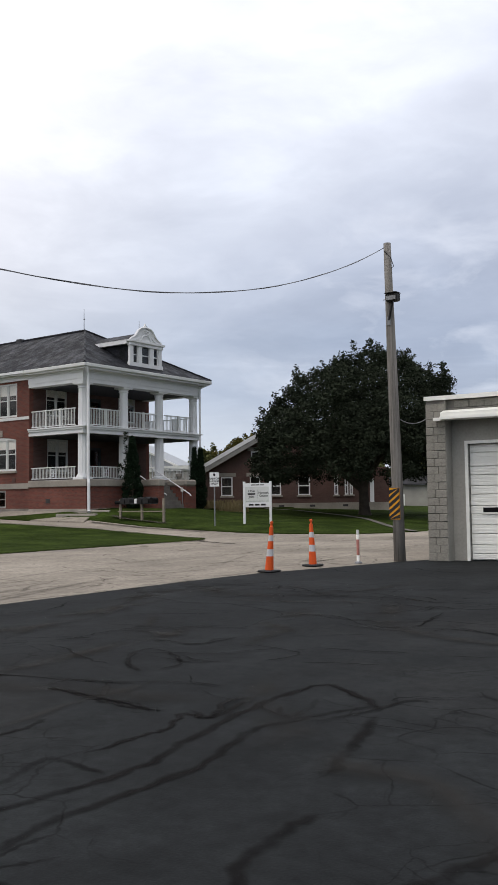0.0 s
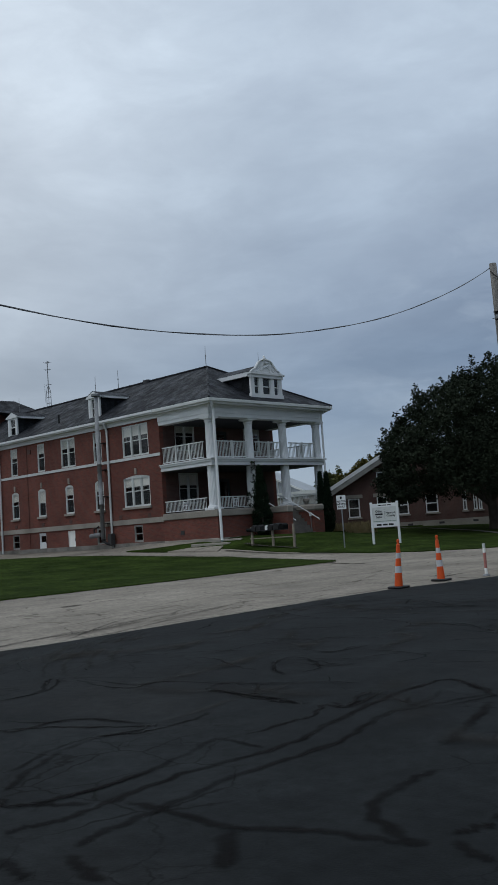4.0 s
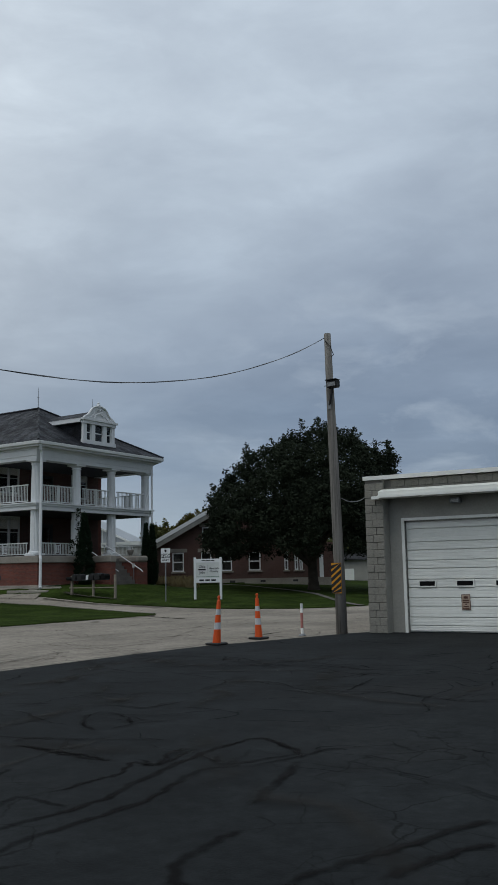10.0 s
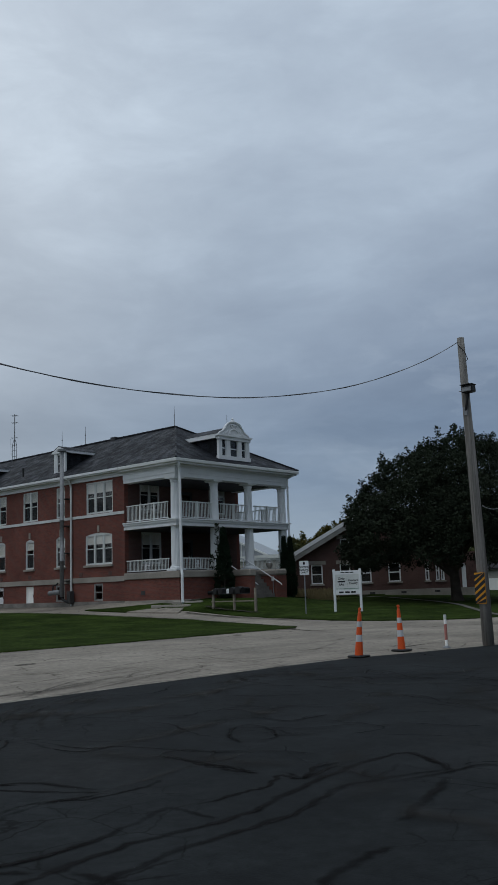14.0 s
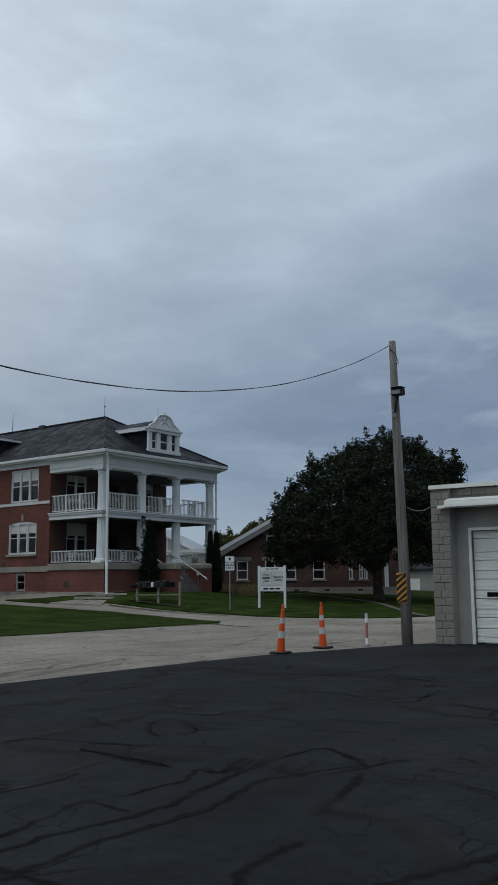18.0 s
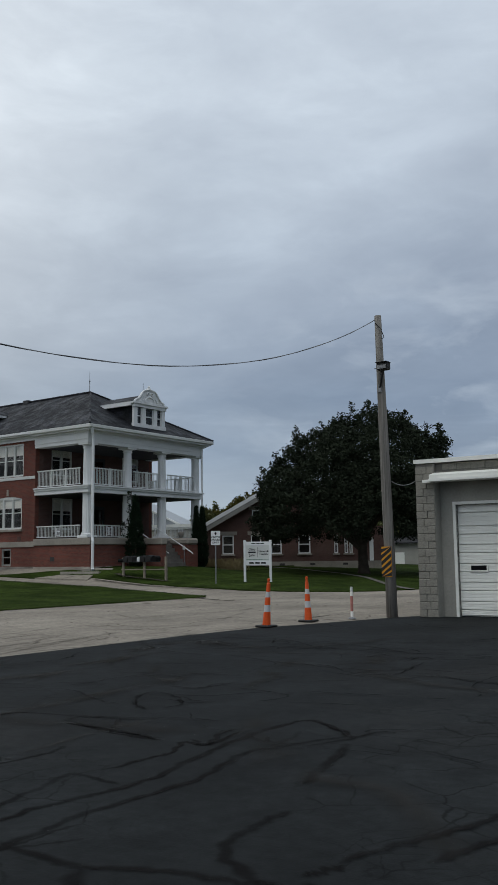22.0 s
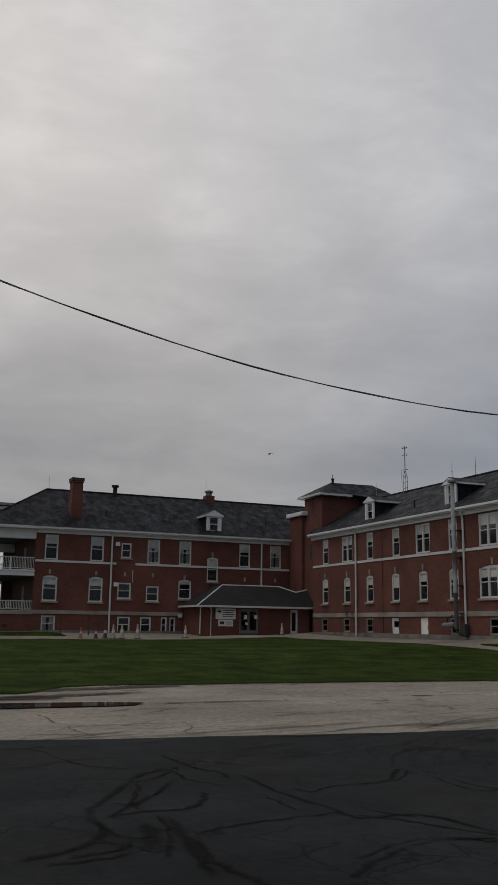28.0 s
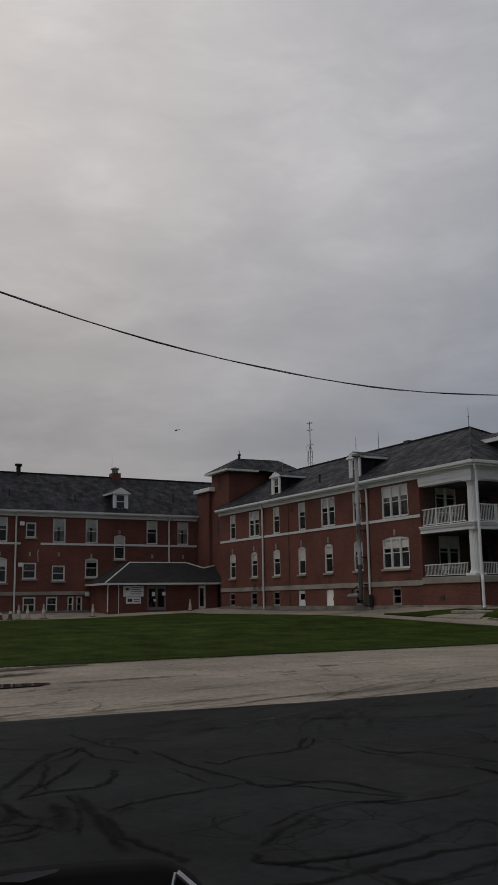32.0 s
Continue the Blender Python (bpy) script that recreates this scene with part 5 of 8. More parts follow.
# the front dormer with a scrolled gable
fm = Matrix.Translation((-38.95, 42.27, 0)) @ Matrix.Rotation(radians(90), 4, "Z")
fz0, fz1 = 10.0, 11.2
bm = nb()
sc = [(-1.45, fz1 + 0.26), (1.45, fz1 + 0.26), (1.3, fz1 + 0.40), (1.02, fz1 + 0.52), (0.82, fz1 + 0.72)]
sc += [(0.75 * math.cos(radians(a)), fz1 + 0.74 + 0.42 * math.sin(radians(a))) for a in range(15, 180, 15)]
sc += [(-0.82, fz1 + 0.72), (-1.02, fz1 + 0.52), (-1.3, fz1 + 0.40)]
poly(bm, [(x, -0.02, z) for x, z in sc], (0, 0.14, 0))
for k in range(len(sc)):
    if k not in (0,):
        (xa, za), (xb, zb) = sc[k], sc[(k + 1) % len(sc)]
        tube(bm, [(xa, -0.05, za), (xb, -0.05, zb)], 0.06, 6)
tube(bm, [(0.42 * math.cos(radians(a)), -0.05, fz1 + 0.32 + 0.36 * math.sin(radians(a))) for a in range(0, 181, 20)], 0.05, 6)
for q in (-1, 1):
    tube(bm, [(q * (0.16 + 0.11 * math.cos(radians(a))), -0.06, fz1 + 0.86 + 0.10 * math.sin(radians(a))) for a in range(-90, 200, 30)], 0.035, 6)
    tube(bm, [(q * 0.9, -0.05, fz1 + 0.34), (q * 0.66, -0.05, fz1 + 0.42), (q * 0.52, -0.05, fz1 + 0.6)], 0.03, 6)
lathe(bm, [(0.02, fz1 + 1.12), (0.12, fz1 + 1.18), (0.13, fz1 + 1.26), (0.05, fz1 + 1.33), (0.08, fz1 + 1.38), (0.01, fz1 + 1.46)], 0, 0.04, 10)
bm.transform(fm)
fd = hpart("front_dormer", bm, M_WHITE, "ornate white dormer with a scrolled gable and three windows")
for n_, q in [("mullion", (a, b, -0.05, 0.12, fz0 + 0.1, fz1 - 0.06)) for a, b in ((-1.44, -1.14), (-0.70, -0.37), (0.37, 0.70), (1.14, 1.44))] + [
        ("sill", (-1.5, 1.5, -0.1, 0.12, fz0 - 0.14, fz0 + 0.1)), ("head", (-1.5, 1.5, -0.12, 0.12, fz1 - 0.06, fz1 + 0.14)), ("shelf", (-1.6, 1.6, -0.2, 0.16, fz1 + 0.14, fz1 + 0.26))]:
    o = bx(*q)
    o.transform(fm)
    hpart(n_, o, M_WHITE, parent=fd)
for s in (-1, 1):
    x = sorted((s * 1.3, s * 1.37))
    ck = bx(x[0], x[1], 0.1, 3.0, fz0 - 0.4, fz1 + 0.1)
    ck.transform(fm)
    hpart("cheek", ck, M_SLATE, parent=fd)
    x = sorted((s * 1.3, s * 1.62))
    ev = bx(x[0], x[1], 0.1, 3.2, fz1 + 0.0, fz1 + 0.26)
    ev.transform(fm)
    hpart("eave", ev, M_WHITE, parent=fd)
rf = nb()
for s in (-1, 1):
    poly(rf, [(s * 1.64, 0.05, fz1 + 0.27), (0, 0.1, fz1 + 0.9), (0, 4.6, fz1 + 0.9), (s * 1.64, 3.2, fz1 + 0.27)])
rf.transform(fm)
hpart("dormer_roof", rf, M_SLATE, parent=fd)
for a, b in ((-1.14, -0.70), (-0.37, 0.37), (0.70, 1.14)):
    g = sheet_y(a, b, 0.055, fz0 + 0.1, fz1 - 0.06)
    g.transform(fm)
    o = hpart("pane", g, M_GLASS, parent=fd)
    o.visible_shadow = False
    s = nb()
    box(s, a, b, 0.02, 0.08, (fz0 + fz1) / 2 - 0.03, (fz0 + fz1) / 2 + 0.03), box(s, a, a + 0.05, 0.02, 0.08, fz0 + 0.1, fz1 - 0.06), box(s, b - 0.05, b, 0.02, 0.08, fz0 + 0.1, fz1 - 0.06)
    s.transform(fm)
    hpart("sash", s, M_WHITE, parent=fd)
# added dark sheet, the unlit loft behind the three panes
bk = bx(-1.28, 1.28, 0.6, 0.65, fz0, fz1 + 0.2)
bk.transform(fm)
hpart("backing", bk, M_DARK, parent=fd)

# chimneys, vents, rods, antenna on the roofs
ch = nb()
box(ch, -77.55, -76.5, 17.0, 17.98, 9.6, 11.9, bevel=0.02), box(ch, -77.5, -76.55, 17.03, 17.95, 11.9, 13.6), box(ch, -77.58, -76.48, 16.97, 18.01, 13.6, 13.7)
c1_ = hpart("chimney", ch, M_BRICK, "tall red brick chimney")
hpart("chimney_cap", bx(-77.62, -76.44, 16.93, 18.05, 13.7, 14.0, bevel=0.04), M_DECK, "sooty dark chimney cap", parent=c1_)
ch = nb()
box(ch, -81.5, -80.6, 30.9, 31.75, 12.6, 13.9)
c2 = hpart("chimney", ch, M_BRICK, "short brick chimney with a metal cap")
hpart("chimney_cap", lathe(nb(), [(0.3, 13.9), (0.3, 14.25), (0.42, 14.27), (0.42, 14.36), (0.1, 14.5)], -81.0, 31.3, 14), M_STEEL, parent=c2)
hpart("roof_vent", lathe(nb(), [(0.2, 12.9), (0.2, 14.0), (0.34, 14.02), (0.34, 14.2)], -80.6, 21.9, 12), M_BLACK, "dark metal roof vent")
for x, y, z, hh in ((-77.0, 20.2, 10.6, 0.8), (-76.6, 25.9, 10.3, 0.8), (-77.1, 35.6, 10.8, 0.9)):
    hpart("vent_pipe", lathe(nb(), [(0.06, z), (0.06, z + hh)], x, y, 8), M_BLACK)
hpart("vent_pipe", lathe(nb(), [(0.07, 9.9), (0.07, 10.95)], -55.9, 37.9, 8), M_BLACK)
hpart("vent_pipe", lathe(nb(), [(0.05, 9.5), (0.05, 10.1)], -63.6, 36.9, 8), M_STEEL)
hpart("roof_hatch", bx(-50.95, -50.45, 42.0, 42.5, 12.7, 12.98), M_DECK)
for x, y, z in ((-68.2, 42.25, 12.8), (-57.1, 42.25, 12.8), (-54.2, 42.25, 12.8), (-44.4, 42.25, 12.8), (-40.5, 43.35, 11.7), (-81.0, 15.9, 13.4), (-81.0, 31.0, 14.4)):
    r = nb()
    tube(r, [(x, y, z), (x, y, z + (1.5 if x > -80 else 1.3))], [0.026, 0.012] if x > -80 else [0.014, 0.008], 6)
    if x > -80:
        lathe(r, [(0.02, z + 0.78), (0.06, z + 0.82), (0.02, z + 0.88)], x, y, 8)
    hpart("lightning_rod", r, M_STEEL, "thin metal lightning rod")

# a short concrete walk with a kerb block by the porch corner
wk = nb()
for k in range(8):
    a, b = k / 8, (k + 1) / 8
    q = [(-40.3 + 3.3 * a, 34.3 + 0.9 * a), (-40.3 + 3.3 * b, 34.3 + 0.9 * b), (-39.9 + 2.3 * b, 35.7 + 0.5 * b), (-39.9 + 2.3 * a, 35.7 + 0.5 * a)]
    poly(wk, [(x, y, rise(x, y) + 0.06) for x, y in q], (0, 0, -0.2))
tagged(part("walkway", wk, M_CONC), "short worn concrete walk before the porch", "path", kind="structure")
for kx, ky, kl, ka in ((-40.05, 36.0, 2.6, 15), (-39.15, 36.85, 1.9, 20)):
    kb = tagged(part("kerb_block", bx(0, kl, -0.12, 0.12, -0.3, 0.13, bevel=0.03), M_STONE), "low concrete kerb before the porch", "kerb", kind="structure")
    kb.matrix_world = pose(kx, ky, rise(kx + 1, ky + 0.3), 0, 0, ka)
# a strip of lawn along the foot of the wing
tagged(part("lawn_strip", lawn_grid(steps(0, 1, 12), steps(0, 1, 40), lambda u, v: (-71.6 - 3.9 * u + 0.1 * noise.noise((v * 30, u, 0)), -14 + 30.5 * v)), M_GRASS), "narrow strip of grass along the brick wing", "lawn", kind="structure")

M_FLUE = material("dull_zinc", (0.25, 0.255, 0.26), 0.65, 0.1, var=0.3, scale=2.2, fine=10, bump=0.05)
M_RUST = material("rusty_brown_steel", (0.10, 0.05, 0.035), 0.8, var=0.3, scale=6)

# ---- roof antenna ----
an = thing("antenna_mast", "thin lattice mast with a television antenna on the roof", "antenna", (-63.6, 42.25, 12.75))
LEGS = [(0.2 * math.cos(2 * math.pi * k / 3 + 0.5), 0.2 * math.sin(2 * math.pi * k / 3 + 0.5)) for k in range(4)]
for k in range(3):
    x, y = LEGS[k]
    part("leg", tube(nb(), [(x, y, -0.1), (x, y, 1.35), (x * 0.2, y * 0.2, 1.85)], 0.024, 5), M_STEEL, an)
for z in (0.35, 0.85, 1.3):
    part("brace", tube(nb(), [(x, y, z + 0.12 * (k % 2)) for k, (x, y) in enumerate(LEGS)], 0.014, 5), M_STEEL, an)
part("whip", tube(nb(), [(-0.3, -0.12, 0.5), (-0.34, -0.14, 1.9)], 0.012, 5), M_STEEL, an)
part("pole", tube(nb(), [(0, 0, 1.2), (0, 0, 4.0)], 0.035, 6), M_STEEL, an)
ar = nb()
for z, n in ((3.85, 5), (3.25, 4), (1.98, 2)):
    tube(ar, [(-0.26, -0.1, z), (0.26, 0.1, z)], 0.018, 5)
    for i in range(n):
        u = -0.24 + 0.48 * i / max(1, n - 1)
        tube(ar, [(u + 0.06, 0.36 * u - 0.16, z + 0.03), (u - 0.06, 0.36 * u + 0.16, z - 0.03)], 0.011, 5)
part("aerial", ar, M_STEEL, an)

# ---- exhaust stack on the long wall ----
st = thing("exhaust_stack", "tall galvanised exhaust pipe bolted to the brick wall", "exhaust pipe", (-49.3, 36.45, 1.0))
part("flue", lathe(nb(), [(0.145, 0.6), (0.145, 2.9), (0.16, 2.9), (0.16, 2.96), (0.145, 2.96), (0.145, 5.6), (0.16, 5.6), (0.16, 5.66), (0.145, 5.66), (0.14, 10.2)], 0, 0, 16), M_FLUE, st, smooth=True)
part("cap", lathe(nb(), [(0.16, 10.2), (0.3, 10.24), (0.3, 10.36), (0.22, 10.4)], 0, 0, 16), M_STEEL, st)
for z in (1.6, 3.4, 5.2, 7.0):
    part("bracket", bx(-0.2, 0.35, 0.1, 0.54, z, z + 0.05), M_BLACK, st)
part("blower", tube(nb(), [(-1.3, -0.05, 0.86), (-1.25, -0.05, 0.86), (-0.1, -0.05, 0.92)], [0.15, 0.16, 0.15], 14), M_STEEL, st, "grey round metal duct")
part("collar", tube(nb(), [(-0.75, -0.05, 0.89), (-0.68, -0.05, 0.89)], 0.18, 14), M_STEEL, st)
part("valve", tube(nb(), [(-0.9, -0.05, 1.0), (-0.9, -0.05, 1.32), (-0.55, -0.05, 1.4), (-0.35, -0.05, 1.5)], 0.05, 8), M_BLACK, st)
part("elbow", tube(nb(), [(0, 0, 0.7), (0.05, 0, 0.45), (0.35, 0.05, 0.3), (0.6, 0.2, 0.25)], 0.09, 10), M_BLACK, st)
part("housing", bx(0.35, 0.72, 0.1, 0.45, 0.15, 0.95, bevel=0.03), M_DARK, st)

# ---- the block garage ----
GA = 3.0
GAR = thing("garage", "low grey concrete-block garage with a white roll-up door", "garage", (-11.04, 22.74, 0), GA)
gw, gh, gd = 14.0, 4.24, 9.0
D0, D1, DZ = 0.97, 5.05, 3.01
recess = 0.42
part("side_wall", bx(0.0, 0.2, 0.5, gd, 0, gh - 0.1), M_BLOCKWALL, GAR)
part("side_wall", bx(gw - 0.2, gw, 0.0, gd, 0, gh - 0.1), M_BLOCKWALL, GAR)
part("back_wall", bx(0.2, gw - 0.2, gd - 0.2, gd, 0, gh - 0.1), M_BLOCKWALL, GAR)
fw_ = nb()
box(fw_, 0.5, D0, recess, recess + 0.2, 0, gh - 0.2), box(fw_, D1, gw - 0.2, recess, recess + 0.2, 0, gh - 0.2), box(fw_, D0, D1, recess, recess + 0.2, DZ, gh - 0.2)
part("front_wall", fw_, M_BLOCKWALL, GAR, "grey painted block wall")
part("mortar_core", bx(0.01, 0.515, 0.012, 0.5, 0, gh - 0.1), M_MORTAR, GAR)
part("pier_return", bx(0.515, 0.538, 0.012, 0.5, 0, gh - 0.1), M_BLOCKWALL, GAR)
part("parapet_core", bx(0.5, gw, 0.14, 0.4, gh - 0.6, gh - 0.1), M_MORTAR, GAR)
part("roof_deck", bx(0.1, gw - 0.1, 0.3, gd, gh - 0.3, gh - 0.12), M_BLACK, GAR)
cop = nb()
box(cop, -0.01, gw, -0.04, 0.4, gh - 0.08, gh - 0.02), box(cop, -0.02, gw, -0.06, -0.04, gh - 0.09, gh + 0.02), box(cop, -0.01, gw, -0.03, gd, gh - 0.02, gh + 0.0)
part("coping", cop, M_METALW, GAR, "white metal roof edge")
hood = nb()
poly(hood, [(0.5, -0.30, 3.63), (gw, -0.30, 3.63), (gw, -0.30, 3.70), (0.5, -0.30, 3.70)], (0, 0.05, 0))
poly(hood, [(0.5, -0.26, 3.70), (gw, -0.26, 3.70), (gw, -0.26, 3.78), (0.5, -0.26, 3.78)], (0, 0.05, 0))
poly(hood, [(0.5, -0.26, 3.78), (gw, -0.26, 3.78), (gw, 0.02, 3.86), (0.5, 0.02, 3.86)], (0, 0, 0.02))
box(hood, 0.5, gw, -0.28, 0.14, 3.62, 3.64)
box(hood, 0.3, 0.52, -0.26, 0.0, 3.60, 3.68)
part("canopy", hood, M_METALW, GAR, "thin white metal canopy over the doors")
trim = nb()
ring(trim, D0 - 0.08, D1 + 0.08, -0.3, DZ + 0.08, 0.08, recess - 0.04, recess + 0.1)
part("door_frame", trim, M_METALW, GAR, "white steel door frame")
door = part("garage_door", bx(D0, D1, recess + 0.14, recess + 0.17, 0.02, DZ), M_METALW, GAR, "white ribbed sectional garage door")
seams = (0.03, 0.40, 0.91, 1.41, 1.92, 2.42, DZ - 0.01)
for z0, z1 in zip(seams, seams[1:]):
    s = nb()
    mid_ = z1 - 0.22
    for c0, c1 in ((z0, mid_), (mid_, z1)):
        # two shallow ribs on each half, with an open groove below it
        c0, c1 = c0 + 0.012, c1 - 0.004
        n_ = 3
        hh = (c1 - c0) / n_
        zs_ = [c0 + hh * k for k in range(n_ + 1)]
        prof = [(recess + 0.112, c0)]
        for k in range(n_):
            prof += [(recess + 0.100, zs_[k] + 0.010), (recess + 0.100, zs_[k + 1] - 0.012), (recess + 0.104, zs_[k + 1] - 0.004)]
        prof += [(recess + 0.112, c1)]
        row = [[s.verts.new((x, y, z)) for y, z in prof] for x in (D0 + 0.01, D1 - 0.01)]
        for k in range(len(prof) - 1):
            s.faces.new((row[0][k], row[1][k], row[1][k + 1], row[0][k + 1]))
    part("section", s, M_METALW, door)
for k in range(4):
    x = 1.27 + k * 1.04
    part("window_rim", ring(nb(), x, x + 0.5, 1.205, 1.40, 0.035, recess + 0.06, recess + 0.1), M_METALW, door)
    part("pane", bx(x + 0.034, x + 0.466, recess + 0.07, recess + 0.09, 1.238, 1.367), M_GLOSSBLACK, door)
sg = part("notice", bx(2.44, 2.68, recess + 0.066, recess + 0.074, 0.61, 1.01, bevel=0.003), M_RUST, GAR, "faded red-brown no-parking notice")
part("notice_face", bx(2.452, 2.668, recess + 0.062, recess + 0.067, 0.622, 0.998), M_TAN, sg)
for w, z, hh in ((0.11, 0.90, 0.06), (0.17, 0.84, 0.03), (0.17, 0.79, 0.03), (0.06, 0.74, 0.03), (0.14, 0.68, 0.03), (0.17, 0.635, 0.025)):
    part("lettering", bx(2.56 - w / 2, 2.56 + w / 2, recess + 0.057, recess + 0.0622, z, z + hh), M_RUST, sg)
lp = nb()
box(lp, 2.33, 2.63, 0.16, recess, 3.42, 3.57, bevel=0.03)
part("wall_lamp", lp, M_STEEL, GAR, "small grey flood lamp under the canopy")
part("lamp_glass", bx(2.38, 2.58, 0.145, 0.16, 3.43, 3.52), M_GLASS, GAR)

# split-face blocks of the pier and the parapet, each its own
BW = 0.40
BLOCKS = {}


def block(w, x, y, z):
    if w not in BLOCKS:
        b = nb()
        box(b, 0.005, w - 0.005, -0.012, 0.02, 0.004, 0.198, bevel=0.011)
        BLOCKS[w] = bpy.data.meshes.new("block")
        b.to_mesh(BLOCKS[w]), b.free()
        BLOCKS[w].materials.append(M_BLOCK)
    o = new("block", BLOCKS[w])
    o.parent = GAR
    o.location = (x, y + rng.uniform(-0.012, 0.008), z)


for c in range(20):
    for w, x in (((0.32, 0.0), (0.22, 0.32)) if c % 2 else ((0.22, 0.0), (0.32, 0.22))):
        block(w, x, 0.0, c * 0.203)
for c in range(2):
    z = gh - 0.1 - (2 - c) * 0.203
    for k in range(28):
        block(BW, 0.54 + k * BW + (0.2 if c else 0), 0.12, z)

# ---- utility pole ----
up = thing("utility_pole", "leaning weathered wooden utility pole", "utility pole", (-11.70, 22.40, 0))
part("shaft", tube(nb(), [(0, 0, -0.2), (-0.03, 0, 2.0), (-0.11, 0, 5.5), (-0.17, 0, 8.42)], [0.155, 0.146, 0.124, 0.096], 16), M_POLE, up, smooth=True)
lm = part("flood_lamp", bx(-0.11, 0.22, -0.30, -0.06, 6.79, 7.0, bevel=0.025), M_BLACK, up, "dark flood lamp on a bracket")
part("lens", bx(-0.08, 0.19, -0.306, -0.299, 6.82, 6.93), M_STEEL, lm)
part("visor", bx(-0.12, 0.23, -0.34, -0.06, 7.0, 7.015), M_BLACK, lm)
part("bracket", tube(nb(), [(-0.10, -0.12, 6.32), (-0.02, -0.17, 6.55), (0.07, -0.2, 6.82)], 0.035, 6), M_BLACK, up)
part("bracket_foot", bx(-0.16, -0.06, -0.14, -0.10, 6.2, 6.42), M_STEEL, up)
part("bolt", tube(nb(), [(-0.3, -0.05, 6.9), (0.1, -0.05, 6.9)], 0.012, 6), M_STEEL, up)
hz = part("hazard_plate", bx(-0.18, 0.12, -0.185, -0.16, 1.08, 1.9), M_YELLOW, up, "amber plate with black diagonal stripes")
for k in range(6):
    z = 0.98 + k * 0.172
    s = nb()
    q = [(-0.182, z - 0.11), (0.122, z + 0.13), (0.122, z + 0.234), (-0.182, z - 0.006)]
    lo, hi = 1.08, 1.9
    poly(s, [(x, -0.19, min(hi, max(lo, zz))) for x, zz in q], (0, 0.004, 0))
    part("stripe", s, M_INK, hz)
part("cable_loop", tube(nb(), [(-0.2, -0.1, 8.2), (-0.02, -0.12, 8.0), (0.06, -0.1, 7.75), (0.0, -0.12, 7.7)], 0.012, 6), M_BLACK, up)

# the overhead cable and the drop to the garage
cb = []
for k in range(61):
    y = 22.42 - k * 0.55
    q = y - 8
    cb.append((-11.95 + 0.05 * (22.4 - y), y, EYE + 3.345 - 0.0098 * q + 0.01672 * q * q))
cable = nb()
tube(cable, cb, 0.0095, 6)
tube(cable, [(x + 0.013 * math.sin(i * 0.9), y, z + 0.013 * math.cos(i * 0.9)) for i, (x, y, z) in enumerate(cb)], 0.0055, 5)
tagged(part("overhead_cable", cable, material("weathered_cable", (0.16, 0.16, 0.163), 0.7)), "sagging black twisted cable strung from the pole", "cable")
tagged(part("service_drop", tube(nb(), [(-11.62 + 0.62 * t, 22.45 + 0.4 * t, 3.55 + 0.14 * (2 * t - 1) ** 2 + 0.06 * t) for t in steps(0, 1, 10)], 0.012, 6), M_STEEL), "grey cable from the pole to the garage", "cable")
# the pole that holds the far end
far_pole = thing("utility_pole", "weathered wooden utility pole", "utility pole", (-10.3, -10.6, 0))
part("shaft", tube(nb(), [(0, 0, -0.2), (0, 0, 11.1)], [0.17, 0.12], 12), M_POLE, far_pole)


# ---- traffic cones, bollard ----
def lean(dx, dy):
    return Matrix(((1, 0, dx, 0), (0, 1, dy, 0), (0, 0, 1, 0), (0, 0, 0, 1)))


def channelizer(x, y, dx, dy, handle):
    t = thing("traffic_cone", "tall orange traffic cone with two grey bands on a black base", "traffic cone", (x, y, 0), 0, "cones at the edge of the drive")
    b = bx(-0.2, 0.2, -0.2, 0.2, 0.0, 0.05, bevel=0.02)
    part("base", b, M_BLACK, t, "black rubber base")

    def seg(name, r0, r1, z0, z1, mat):
        bm = lathe(nb(), [(r0, z0), (r1, z1)], 0, 0, 20)
        bm.transform(lean(dx, dy))
        part(name, bm, mat, t, smooth=False)
    R = lambda z: 0.102 - 0.06 * z / 1.02
    for z0, z1, m in ((0.05, 0.36, M_ORANGE), (0.36, 0.52, M_REFLECT), (0.52, 0.70, M_ORANGE), (0.70, 0.83, M_REFLECT), (0.83, 1.02, M_ORANGE)):
        seg("band" if m is M_REFLECT else "body", R(z0), R(z1), z0, z1, m)
    bm = lathe(nb(), [(0.046, 1.02), (0.028, 1.04), (0.026, 1.07), (0.036, 1.10), (0.036, 1.13), (0.02, 1.15)], 0, 0, 16)
    bm.transform(lean(dx, dy))
    part("handle", bm, M_ORANGE, t)


channelizer(-12.7, 17.89, 0.08, 0.0, True)
channelizer(-12.78, 19.87, -0.03, 0.0, True)
bo = thing("bollard", "slim faded red and white delineator post", "post", (-12.28, 21.23, 0))
part("foot", lathe(nb(), [(0.10, 0), (0.09, 0.03), (0.05, 0.05)], 0, 0, 14), M_STEEL, bo)
for z0, z1, m in ((0.05, 0.2, M_SHADE), (0.2, 0.6, M_PINK), (0.6, 0.72, M_SHADE), (0.72, 0.84, M_TRIM)):
    part("tube", lathe(nb(), [(0.037, z0), (0.037, z1)], 0, 0, 14), m, bo)


